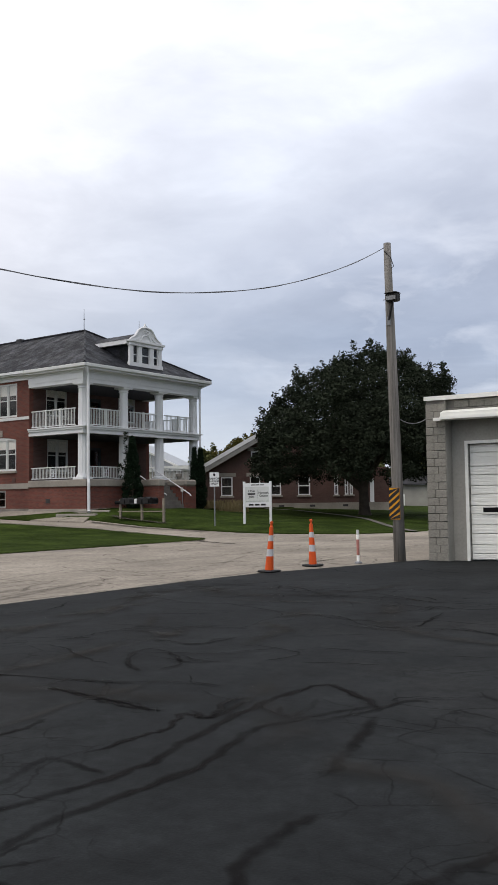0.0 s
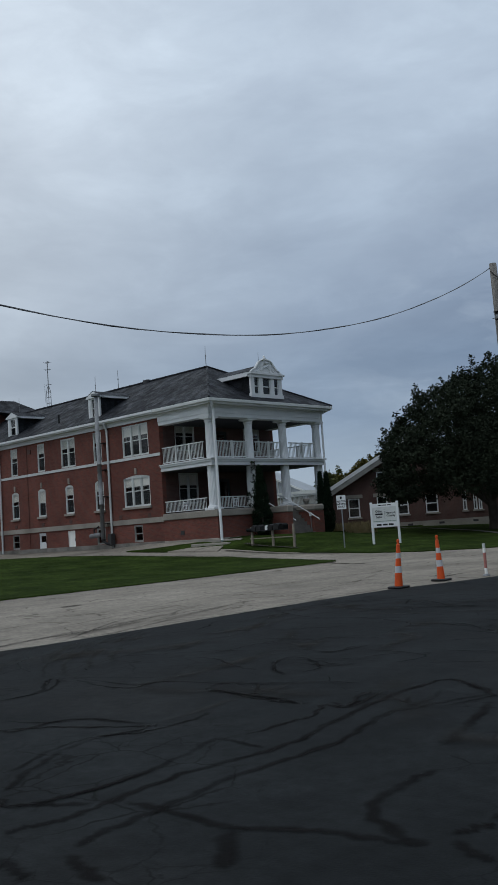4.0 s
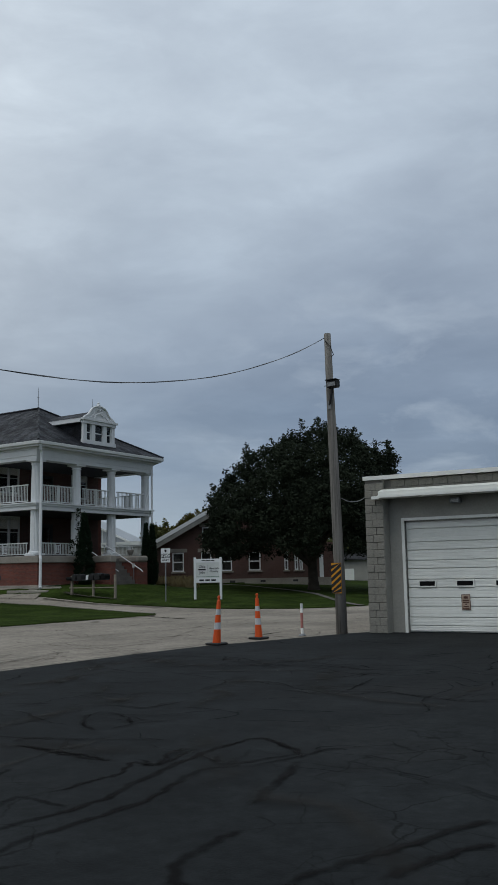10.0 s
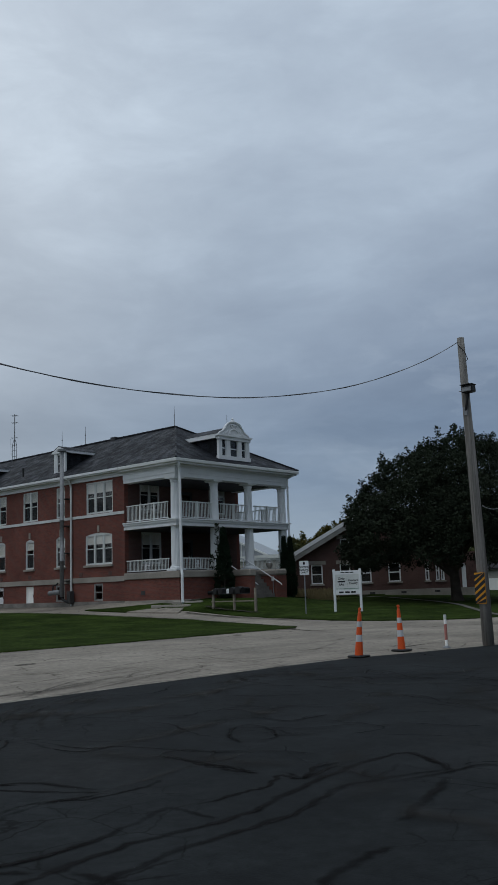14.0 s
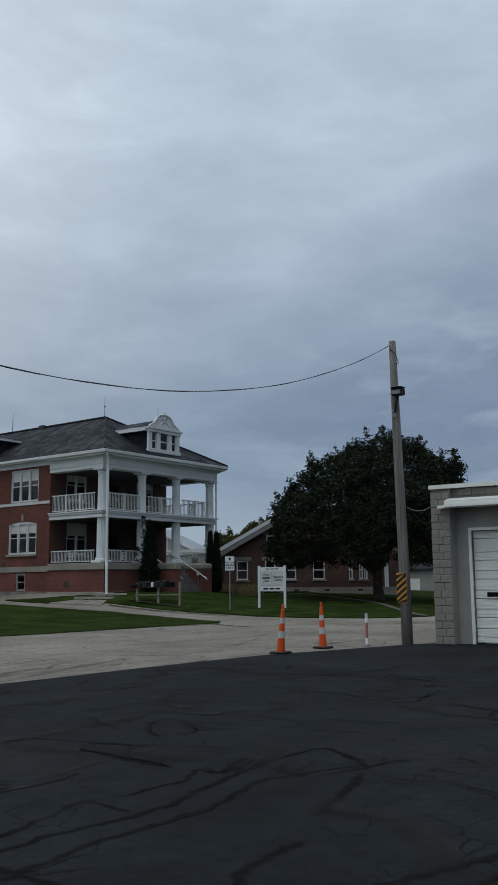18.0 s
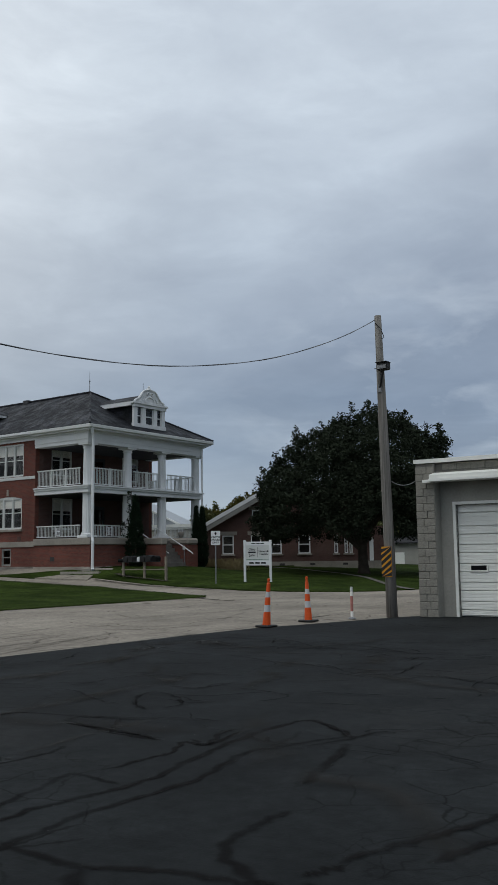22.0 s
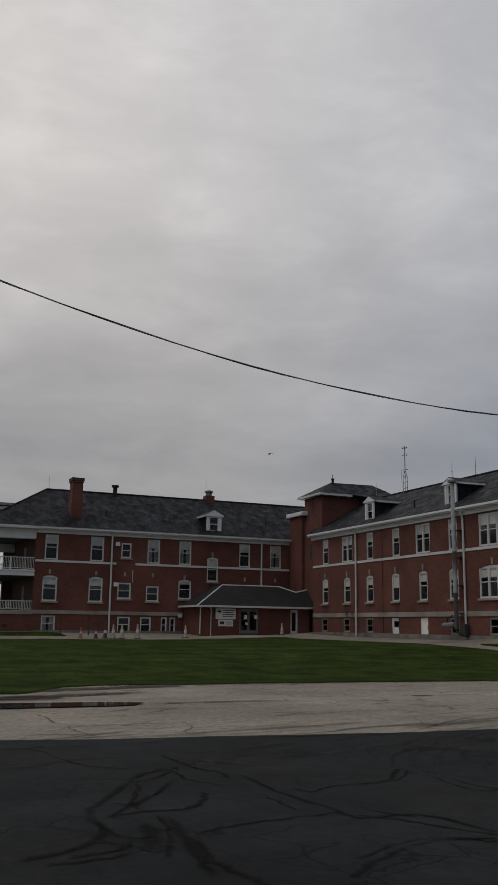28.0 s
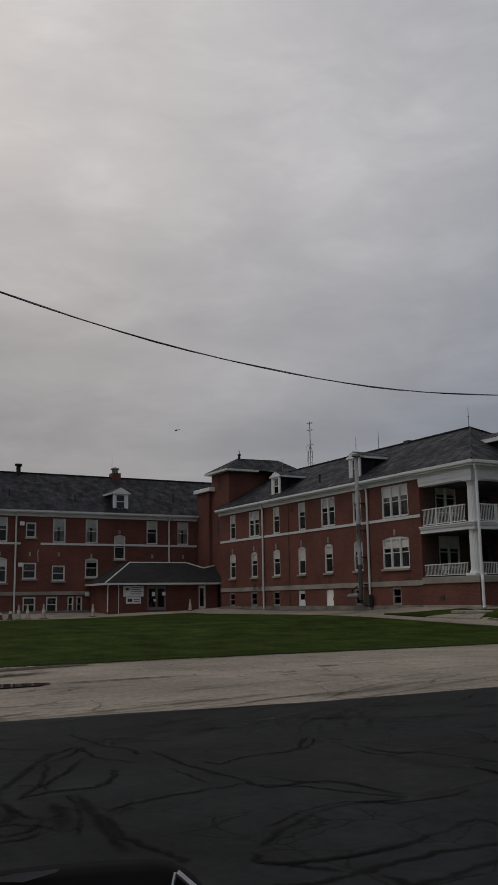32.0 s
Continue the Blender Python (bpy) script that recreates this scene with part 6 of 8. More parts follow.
def small_cone(x, y, h, mat, label):
    t = thing("traffic_cone", label, "traffic cone", (x, y, rise(x, y)), rng.uniform(0, 90), "cones by the wing")
    part("base", bx(-h * 0.22, h * 0.22, -h * 0.22, h * 0.22, 0, 0.04, bevel=0.01), M_BLACK, t)
    part("body", lathe(nb(), [(h * 0.17, 0.04), (h * 0.06, h * 0.85), (h * 0.05, h)], 0, 0, 14), mat, t)
    part("band", lathe(nb(), [(h * 0.125, h * 0.42), (h * 0.1, h * 0.62)], 0, 0, 14), M_REFLECT, t)


M_OLDCONE = material("dirty_cone", (0.34, 0.30, 0.25), 0.8, var=0.35, scale=5)
M_FADED = material("faded_orange", (0.36, 0.12, 0.06), 0.8, var=0.35, scale=5)
M_PALECONE = material("bleached_cone", (0.42, 0.33, 0.22), 0.8, var=0.3, scale=5)
for y, hh, m, l in ((16.8, 0.82, M_FADED, "faded orange traffic cone on the drive"), (17.98, 0.85, M_RUST, "weathered brown traffic cone on the drive"), (18.71, 1.0, M_RUST, "weathered brown traffic cone on the drive"), (19.35, 1.08, M_OLDCONE, "dirty white traffic cone on the drive"),
                    (20.04, 1.12, M_PALECONE, "bleached pale traffic cone on the drive"), (21.3, 1.12, M_OLDCONE, "dirty white traffic cone on the drive"), (25.3, 1.0, M_PALECONE, "bleached pale traffic cone on the drive")):
    small_cone(-70.0, y, hh, m, l)
small_cone(-70.2, 34.0, 0.95, M_PALECONE, "bleached pale traffic cone beside the entrance")

for sy0, sh_ in ((15.78, 1.62), (18.0, 1.5)):
    sp_ = thing("sign_post", "thin brown post with a small plate by the brick wing", "post", (-72.5, sy0, rise(-72.5, sy0)), 90)
    part("post", bx(-0.045, 0.045, -0.03, 0.03, -0.1, sh_), M_RUST, sp_)
    part("plate", bx(-0.14, 0.14, -0.045, -0.032, sh_ - 0.35, sh_), M_RUST, sp_)

# ---- signs ----
def text(name, body, size, mat, parent, at, rz, align="CENTER"):
    cu = bpy.data.curves.new(name, "FONT")
    cu.body, cu.size, cu.align_x, cu.align_y, cu.extrude = body, size, align, "CENTER", 0.002
    cu.offset = 0.022 * size
    cu.materials.append(mat)
    o = new(name, cu)
    o.parent = parent
    o.matrix_basis = pose(*at, 90, 0, rz)
    return o


sx_, sy_ = -28.15, 38.95
sgn = thing("county_sign", "white painted county board sign on two posts", "sign", (sx_, sy_, rise(sx_, sy_) - 0.12), 24)
for s in (-1, 1):
    part("post", bx(s * 0.69 - 0.06, s * 0.69 + 0.06, -0.06, 0.06, 0, 2.32, bevel=0.015), M_WHITE, sgn)
part("board", bx(-0.63, 0.63, -0.03, 0.03, 1.0, 2.24, bevel=0.01), M_TRIM, sgn, "pale sign board")
part("header", bx(-0.63, 0.63, -0.034, -0.0302, 2.05, 2.235), M_WHITE, sgn)
part("footer", bx(-0.63, 0.63, -0.034, -0.0302, 1.005, 1.24), M_WHITE, sgn)
text("lettering", "Hancock\nCounty", 0.15, M_INK, sgn, (0.33, -0.034, 1.66), 0)
text("lettering", "Ohio", 0.17, M_INK, sgn, (-0.3, -0.034, 1.83), 0)
part("bar", bx(-0.5, -0.1, -0.038, -0.0305, 1.64, 1.72), M_INK, sgn)
text("lettering", "Jobs", 0.17, M_INK, sgn, (-0.3, -0.034, 1.53), 0)
part("rule", bx(0.0, 0.01, -0.036, -0.0305, 1.42, 1.95), M_INK, sgn)
part("rule", bx(-0.6, 0.6, -0.036, -0.0305, 1.30, 1.32), M_GREEN, sgn)
for k in range(3):
    part("bar", bx(-0.45 + k * 0.32, -0.2 + k * 0.32, -0.038, -0.0345, 1.08, 1.17), M_INK, sgn)
for k in range(3):
    part("bar", bx(-0.32 + k * 0.24, -0.12 + k * 0.24, -0.038, -0.0345, 2.12, 2.17), M_INK, sgn)

vx_, vy_ = -29.45, 37.04
vs = thing("parking_sign", "small white visitor parking sign on a steel post", "sign", (vx_, vy_, rise(vx_, vy_)), 30)
part("post", bx(-0.03, 0.03, -0.02, 0.02, -0.1, 2.72), M_STEEL, vs)
part("plate", bx(-0.24, 0.24, -0.035, -0.022, 2.02, 2.74, bevel=0.004), M_WHITE, vs)
text("lettering", "VISITOR\nPARKING\nONLY", 0.135, M_INK, vs, (0, -0.038, 2.28), 0)
part("emblem", lathe(nb(), [(0.01, 2.53), (0.06, 2.6), (0.05, 2.68)], 0, -0.03, 8), M_INK, vs)

eb = thing("entrance_board", "white information boards beside the entrance", "sign", (-71.36, 29.2, 1.5), 90)
part("board", bx(-0.78, 1.02, -0.03, 0.03, 0.68, 1.56), M_WHITE, eb)
part("board", bx(-0.53, 0.79, -0.03, 0.03, 0.1, 0.64), M_WHITE, eb)
part("emblem", lathe(nb(), [(0.02, 1.2), (0.2, 1.3), (0.02, 1.4)], -0.45, -0.04, 14), M_INK, eb)
for k in range(4):
    part("bar", bx(-0.15, 0.92 - 0.12 * (k % 2), -0.036, -0.031, 1.38 - k * 0.17, 1.44 - k * 0.17), M_DECK, eb)
part("bar", bx(-0.4, 0.0, -0.036, -0.031, 0.25, 0.5), M_DECK, eb)
for k in range(2):
    part("bar", bx(0.15, 0.65, -0.036, -0.031, 0.42 - k * 0.16, 0.48 - k * 0.16), M_DECK, eb)
# notices taped inside the entrance doors
for y, z, w, h in ((31.05, 2.2, 0.28, 0.36), (31.2, 1.75, 0.2, 0.2), (32.0, 2.25, 0.3, 0.3)):
    nt = tagged(part("notice", bx(0, 0.006, y, y + w, z, z + h), M_SHADE), "white paper notice taped to the entrance door", "notice")
    nt.location = (VX - 0.085, 0, 0)

# ---- mailboxes ----
mb = thing("mailbox_stand", "row of dark mailboxes on a board with wooden posts", "mailbox", (-34.22, 36.75, rise(-34.22, 36.75)), 8)
for x, h in ((-1.38, 1.12), (0.03, 0.86), (1.43, 1.15)):
    part("post", bx(x - 0.06, x + 0.06, -0.06, 0.06, -0.1, h, bevel=0.01), M_WOOD, mb)
part("board", bx(-1.5, 1.5, -0.08, 0.08, 0.44, 0.5), M_WOOD, mb, "grey wooden cross rail")
part("board", bx(-1.42, 0.95, -0.15, 0.15, 0.86, 0.9), M_DECK, mb)
part("newspaper_tube", tube(nb(), [(-1.62, -0.12, 0.96), (-1.25, -0.12, 0.96), (-1.2, -0.12, 0.96)], [0.1, 0.1, 0.1], 12), M_GLOSSBLACK, mb)


def mailbox(x, mat, w=0.17):
    bm = nb()
    n = 8
    pr = [(-w / 2, 0.9), (w / 2, 0.9)] + [(w / 2 * math.cos(math.pi * i / n), 1.08 + w / 2 * math.sin(math.pi * i / n)) for i in range(n + 1)]
    poly(bm, [(x + a, -0.26, z) for a, z in pr], (0, 0.5, 0))
    m = part("mailbox", bm, mat, mb)
    part("flag", bx(x + w / 2, x + w / 2 + 0.015, -0.1, 0.1, 1.1, 1.15), M_BLACK, m)


for x, m, w in ((-1.1, M_BLACK, 0.24), (-0.75, M_BLACK, 0.26), (-0.22, M_WHITE, 0.15), (0.02, M_BLACK, 0.28), (0.42, M_BLACK, 0.34), (0.8, M_GLOSSBLACK, 0.26)):
    mailbox(x, m, w)


# ---- trees ----
def leaf_mesh(name, clouds, leaf, mat, parent, seed, label=""):
    """Small leaf blades. clouds: rows of centre, size and number of blades."""
    r = np.random.default_rng(seed)
    c = np.repeat(np.array([q[:3] for q in clouds]), [int(q[6]) for q in clouds], axis=0)
    s = np.repeat(np.array([q[3:6] for q in clouds]), [int(q[6]) for q in clouds], axis=0)
    n = len(c)
    d = r.normal(size=(n, 3))
    d *= (r.random(n) ** 0.45 / np.linalg.norm(d, axis=1))[:, None]
    p = c + d * s
    a = r.normal(size=(n, 3)) * (1, 1, 0.7)
    a /= np.linalg.norm(a, axis=1)[:, None]
    b = np.cross(a, r.normal(size=(n, 3)))
    b /= np.linalg.norm(b, axis=1)[:, None]
    k = (leaf * r.uniform(0.6, 1.3, n))[:, None]
    v = np.stack([p + a * k, p + b * k * 0.62, p - a * k, p - b * k * 0.62], 1).reshape(-1, 3)
    me = bpy.data.meshes.new(name)
    me.from_pydata(v.tolist(), [], np.arange(4 * n).reshape(-1, 4).tolist())
    me.materials.append(mat)
    ob = new(name, me)
    ob.parent = parent
    return tagged(ob, label)


def leaf_cloud(out, centre, size, count, *_):
    out.append((*centre, *size, count))


def maple(x, y):
    r = random.Random(11)
    base = rise(x, y)
    t = thing("maple_tree", "broad dark-green maple with a dense low crown on the lawn", "tree", (x, y, base))
    tr = nb()
    tube(tr, [(0, 0, -0.3), (0.02, 0, 0.15), (0.0, 0, 0.6), (-0.05, 0, 1.5), (-0.1, 0.05, 2.6)], [0.62, 0.42, 0.34, 0.31, 0.3], 14)
    part("trunk", tr, M_BARK, t, smooth=True)
    for k in range(26):
        a = 2 * math.pi * k / 26 * 2.4
        reach = r.uniform(2.2, 5.6)
        up_ = r.uniform(2.5, 8.5) * (1.15 - reach / 9)
        p0 = Vector((-0.1, 0.05, r.uniform(1.5, 2.6)))
        p3 = Vector((-0.7 + reach * math.cos(a), -0.4 + reach * math.sin(a), 2.4 + up_))
        p1 = p0.lerp(p3, 0.35) + Vector((0, 0, 0.5))
        p2 = p0.lerp(p3, 0.7) + Vector((0, 0, 0.35))
        part("limb", tube(nb(), [p0, p1, p2, p3], [0.2, 0.12, 0.07, 0.03], 7), M_BARK, t)
    # the crown: a wide dome, fuller on one side, with ragged shoots at the rim
    cr = []
    ox, oy, rx, zc, rz = 0.14, 0.1, 6.95, 4.3, 6.4
    lean = lambda h: Vector((0.872, 0.489, 0)) * max(-0.3, min(0.5, -0.3 + 0.24 * (h - 6)))
    for k in range(1450):
        th, u = r.uniform(0, 2 * math.pi), r.random()
        el = math.asin(u) if r.random() < 0.78 else -r.uniform(0, 0.42)
        rad = 0.97 if r.random() < 0.55 else r.uniform(0.25, 0.95)
        w = 1 + 0.16 * noise.noise((math.cos(th) * 2.3, math.sin(th) * 2.3, el * 3))
        w *= 1 - 0.075 * max(0.0, math.sin(2 * el))
        c = Vector((ox + rx * w * rad * math.cos(th) * math.cos(el), oy + rx * w * rad * math.sin(th) * math.cos(el), zc + rz * w * rad * (math.sin(el) ** 1.1 if el > 0 else el * 0.75)))
        s = r.uniform(0.45, 0.85)
        leaf_cloud(cr, c + lean(c.z), (s, s, s * 0.65), 100)
    for k in range(290):
        th, el = r.uniform(0, 2 * math.pi), math.asin(r.random())
        w = 1 + 0.16 * noise.noise((math.cos(th) * 2.3, math.sin(th) * 2.3, el * 3))
        w *= 1.0 - 0.075 * max(0.0, math.sin(2 * el))
        d = Vector((math.cos(th) * math.cos(el), math.sin(th) * math.cos(el), math.sin(el)))
        c = Vector((ox + rx * w * d.x, oy + rx * w * d.y, zc + rz * w * d.z ** 1.1))
        shoot = (d * 0.8 + Vector((0, 0, 0.8))).normalized()
        c += lean(c.z)
        for q in range(r.randint(2, 6)):
            leaf_cloud(cr, c + shoot * (0.13 * q + 0.05) + Vector((r.gauss(0, 0.08), r.gauss(0, 0.08), 0)), (0.2 - 0.015 * q, 0.2 - 0.015 * q, 0.17), 9)
    leaf_mesh("crown", cr, 0.088, M_LEAF, t, 5, "dense dark green leaves")


maple(-29.87, 53.32)


def arborvitae(x, y, h, w, label, seed):
    r = random.Random(seed)
    t = thing("arborvitae", label, "shrub", (x, y, rise(x, y)))
    part("trunk", lathe(nb(), [(0.06, -0.1), (0.04, h * 0.5)], 0, 0, 8), M_BARK, t)
    cr = []
    for k in range(int(h * 75)):
        z = h * (k + 0.5) / (h * 75)
        rad = w * (1 - (z / h) ** 1.35) * (0.75 + 0.35 * r.random()) * smooth01(0.45 + 2.2 * z / h)
        a = r.uniform(0, 6.283)
        leaf_cloud(cr, Vector((rad * 0.8 * math.cos(a), rad * 0.8 * math.sin(a), z + 0.05)), (0.13 + 0.05 * w, 0.13 + 0.05 * w, 0.2), 34)
    leaf_mesh("foliage", cr, 0.055, M_CYPRESS, t, seed)


arborvitae(-37.9, 39.95, 4.1, 0.78, "dark green conical arborvitae against the porch", 3)
arborvitae(-37.95, 45.7, 3.85, 0.42, "narrow dark green arborvitae beside the porch steps", 4)
arborvitae(-37.75, 46.08, 3.8, 0.48, "narrow dark green arborvitae beside the porch steps", 6)

# vine on the second column
vr_ = random.Random(9)
vn = thing("vine", "leafy climbing vine round a porch column", "vine", (-38.9, 40.6, DECK))
part("stem", tube(nb(), [(0.1 + 0.05 * math.sin(z * 3), 0.1 * math.cos(z * 2.2), z - 1.5) for z in steps(0, 4.4, 20)], 0.02, 5), M_BARK, vn)
vl = []
for k in range(62):
    z = vr_.uniform(-1.6, 2.9)
    w = 0.4 if z < 1.0 else 0.16
    leaf_cloud(vl, Vector((0.05 + vr_.uniform(-0.1, 0.15), vr_.uniform(-w, w) - (0.45 if z < 1.0 else 0.2), z)), (0.13, 0.13, 0.15), 12 if z < 1.0 else 7)
leaf_mesh("foliage", vl, 0.06, M_LEAF, vn, 8)

# dry ornamental grass by the low house
og = thing("ornamental_grass", "clump of dry straw-coloured ornamental grass", "plant", (-38.9, 49.9, 0.95))
gb = nb()
for k in range(500):
    x, y = vr_.uniform(-1.8, 1.8), vr_.uniform(-0.6, 0.6)
    dx, dy, hh = vr_.uniform(-0.3, 0.3), vr_.uniform(-0.3, 0.3), vr_.uniform(0.35, 0.75)
    poly(gb, [(x - 0.015, y, -0.2), (x + 0.015, y, -0.2), (x + dx * 0.6, y + dy * 0.6, hh * 0.8), (x + dx, y + dy, hh)])
part("blades", gb, M_STRAW, og)

# ---- the low brick house behind the maple ----
BH = thing("brick_bungalow", "low brown brick house with a white-edged gable roof", "house", (-44.15, 54.49, 1.0), 43)
bw, bz = 12.4, 3.0
BF = Matrix.Identity(4)
H2 = [(1.17, 2.06), (3.38, 4.2), (4.95, 5.8), (7.1, 8.06), (9.94, 10.26), (10.76, 11.06), (11.15, 11.42)]
bholes = [(a, b, 0.9, 2.35, 0) for a, b in H2] + [(3.49, 4.2, 3.35, 4.3, 0)]
wl = wall(BF, 0, bw, -0.4, bz, [h for h in bholes if h[3] < 3], 0.3)
part("front_wall", wl, M_BRICK2, BH)
gx, apex = bw / 2, bz + 3.51
gbm = nb()
poly(gbm, [(0, 0.001, bz), (3.49, 0.001, bz), (3.49, 0.001, bz + 3.51 * 3.49 / gx)])
poly(gbm, [(3.49, 0.001, bz), (4.2, 0.001, bz), (4.2, 0.001, 3.35), (3.49, 0.001, 3.35)])
poly(gbm, [(3.49, 0.001, 4.3), (4.2, 0.001, 4.3), (4.2, 0.001, bz + 3.51 * 4.2 / gx), (3.49, 0.001, bz + 3.51 * 3.49 / gx)])
poly(gbm, [(4.2, 0.001, bz), (bw, 0.001, bz), (gx, 0.001, apex), (4.2, 0.001, bz + 3.51 * 4.2 / gx)])
part("gable", gbm, M_BRICK2, BH)
# added dark sheet for the unlit attic behind its window
part("gable_back", poly(nb(), [(0.2, 0.32, bz), (bw - 0.2, 0.32, bz), (gx, 0.32, apex - 0.2)]), M_DARK, BH)
part("side_wall", bx(0, 0.3, 0.3, 12, -0.4, bz), M_BRICK2, BH)
part("side_wall", bx(bw - 0.3, bw, 0.3, 12, -0.4, bz), M_BRICK2, BH)
part("side_bay", bx(bw + 0.003, bw + 1.9, 0.02, 5, -0.4, bz), M_BRICK2, BH)
part("side_door", bx(bw + 0.36, bw + 0.68, -0.02, 0.017, 0.1, 2.1, bevel=0.01), M_WHITE, BH, "narrow white side door")
part("foundation", bx(-0.05, bw + 1.95, -0.06, -0.003, -0.5, 0.3), M_STONE, BH, "pale stone foundation")
for x in (2.3, 5.6, 8.0, 10.6, 12.0):
    part("vent_opening", bx(x, x + 0.4, -0.065, -0.05, 0.0, 0.16), M_DARK, BH)
for s in (-1, 1):
    e = (gx + s * (gx + 0.3), bz - 3.51 * 0.3 / gx)
    r_ = nb()
    poly(r_, [(e[0], -0.6, e[1] + 0.36), (gx, -0.6, apex + 0.36), (gx, 12, apex + 0.36), (e[0], 12, e[1] + 0.36)], (0, 0, 0.06))
    part("roof", r_, M_SHINGLE, BH)
    v_ = nb()
    poly(v_, [(e[0], -0.66, e[1] + 0.12), (gx, -0.66, apex + 0.12), (gx, -0.66, apex + 0.43), (e[0], -0.66, e[1] + 0.43)], (0, 0.06, 0))
    part("bargeboard", v_, M_WHITE, BH, "white bargeboard")
    w_ = nb()
    poly(w_, [(e[0], -0.62, e[1] - 0.28), (gx, -0.62, apex - 0.28), (gx, -0.62, apex + 0.12), (e[0], -0.62, e[1] + 0.12)], (0, 0.05, 0))
    part("under_board", w_, M_OLDFRAME, BH, "weathered grey-brown board")
    f_ = nb()
    poly(f_, [(e[0] + 0.1, -0.55, e[1] - 0.1), (gx, -0.55, apex - 0.1), (gx, -0.02, apex - 0.1), (e[0] + 0.1, -0.02, e[1] - 0.1)], (0, 0, 0.04))
    part("soffit", f_, M_DECK, BH)
for i, (a, b, z0, z1, _) in enumerate(bholes):
    fr = nb()
    w = b - a
    for q in ((a, a + 0.09, z0, z1), (b - 0.09, b, z0, z1), (a + 0.09, b - 0.09, z0, z0 + 0.09), (a + 0.09, b - 0.09, z1 - 0.09, z1), (a + 0.09, b - 0.09, (z0 + z1) / 2 - 0.04, (z0 + z1) / 2 + 0.04)):
        box(fr, q[0], q[1], 0.04, 0.14, q[2], q[3])
    wo = part("window", fr, M_WHITE, BH)
    p = part("pane", sheet_y(a + 0.09, b - 0.09, 0.093, z0 + 0.09, z1 - 0.09), M_GLASS, wo)
    p.visible_shadow = False
    # dark sheet added behind the glass in place of an unlit room
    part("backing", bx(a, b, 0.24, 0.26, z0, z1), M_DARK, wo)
    part("sill", bx(a - 0.1, b + 0.1, -0.08, 0.04, z0 - 0.12, z0), M_STONE, wo)
    if i in (0, 1, 7):
        part("lintel", bx(a - 0.25, b + 0.25, -0.02, 0.03, z1 + 0.02, z1 + 0.3), M_STONE, wo)

# ---- far garage, far trees, the neighbour's white roofs ----
fg = thing("far_garage", "small far grey garage with a white door", "garage", (-40.2, 75.2, 0.75), 25)
part("wall", bx(0, 5.0, 0, 4, 0, 2.0), M_BLOCKWALL, fg)
part("roof", poly(nb(), [(-0.2, -0.3, 2.0), (5.2, -0.3, 2.0), (5.2, 2, 2.7), (-0.2, 2, 2.7)], (0, 0, 0.1)), M_SHINGLE, fg)
part("garage_door", bx(1.05, 2.1, -0.03, -0.003, 0.05, 1.2), M_METALW, fg)


def far_tree(x, y, h, w, seed, mat, label):
    r = random.Random(seed)
    t = thing("tree", label, "tree", (x, y, rise(x, y)), group="far trees")
    part("trunk", lathe(nb(), [(w * 0.07, -0.3), (w * 0.04, h * 0.6)], 0, 0, 8), M_BARK, t)
    cl = []
    for k in range(130):
        a, el, q = r.uniform(0, 6.283), r.uniform(-0.5, 1.5), r.uniform(0.4, 1.0)
        wq = 1 + 0.35 * noise.noise((math.cos(a) + seed, math.sin(a), el))
        s = w * r.uniform(0.10, 0.2)
        leaf_cloud(cl, (w * wq * q * math.cos(a) * math.cos(el), w * wq * q * math.sin(a) * math.cos(el), h * 0.6 + h * 0.38 * wq * q * math.sin(el)), (s, s, s), 40)
    leaf_mesh("crown", cl, w * 0.055, mat, t, seed)


M_AUTUMN = material("yellowing_foliage", (0.085, 0.075, 0.02), 0.9, var=0.4, scale=0.5, fine=2, spec=0.08)
far_tree(-82.6, 103, 7.9, 3.4, 31, M_FARTREE, "far green tree behind the houses")
far_tree(-90.5, 101, 5.2, 3.0, 37, M_FARTREE, "far green tree behind the houses")
far_tree(-77.6, 103, 8.6, 3.4, 32, M_AUTUMN, "far yellowing tree behind the low house")
far_tree(-74.4, 104, 9.6, 3.6, 33, M_AUTUMN, "far yellowing tree behind the low house")
far_tree(-60.0, 120, 12.0, 5.0, 34, M_FARTREE, "far green tree behind the houses")
far_tree(-46.0, 125, 9.0, 5.0, 35, M_FARTREE, "far green tree behind the houses")
far_tree(-160.0, 60, 10.0, 6.0, 36, M_FARTREE, "far green tree behind the wing")
far_tree(-48.5, 86, 5.2, 2.6, 38, M_FARTREE, "far green tree behind the houses")
far_tree(-44.5, 89, 5.0, 2.6, 39, M_FARTREE, "far green tree behind the houses")
far_tree(-42.6, 87.5, 5.4, 2.6, 41, M_FARTREE, "far green tree behind the houses")
far_tree(-46.4, 85.5, 4.0, 3.0, 40, M_FARTREE, "low far green tree behind the houses")
M_HAZE = material("cloudy_greenhouse_glass", (0.30, 0.32, 0.34), 0.4, var=0.12, scale=0.6, fine=3)
gr = thing("greenhouse", "white-roofed greenhouse with a low lean-to behind the porch", "greenhouse", (-76.4, 80, 1.0))
part("wall", bx(-7.4, 7.4, 0.1, 3, 0, 4.6), M_HAZE, gr)
for q in (-1, 1):
    part("roof", poly(nb(), [(q * 7.6, -0.1, 4.55), (0, -0.1, 7.5), (0, 3, 7.5), (q * 7.6, 3, 4.55)], (0, 0, 0.08)), M_HAZE, gr)
part("gable", poly(nb(), [(-7.4, 0.1, 4.6), (7.4, 0.1, 4.6), (0, 0.1, 7.45)], (0, 0.1, 0)), M_HAZE, gr)
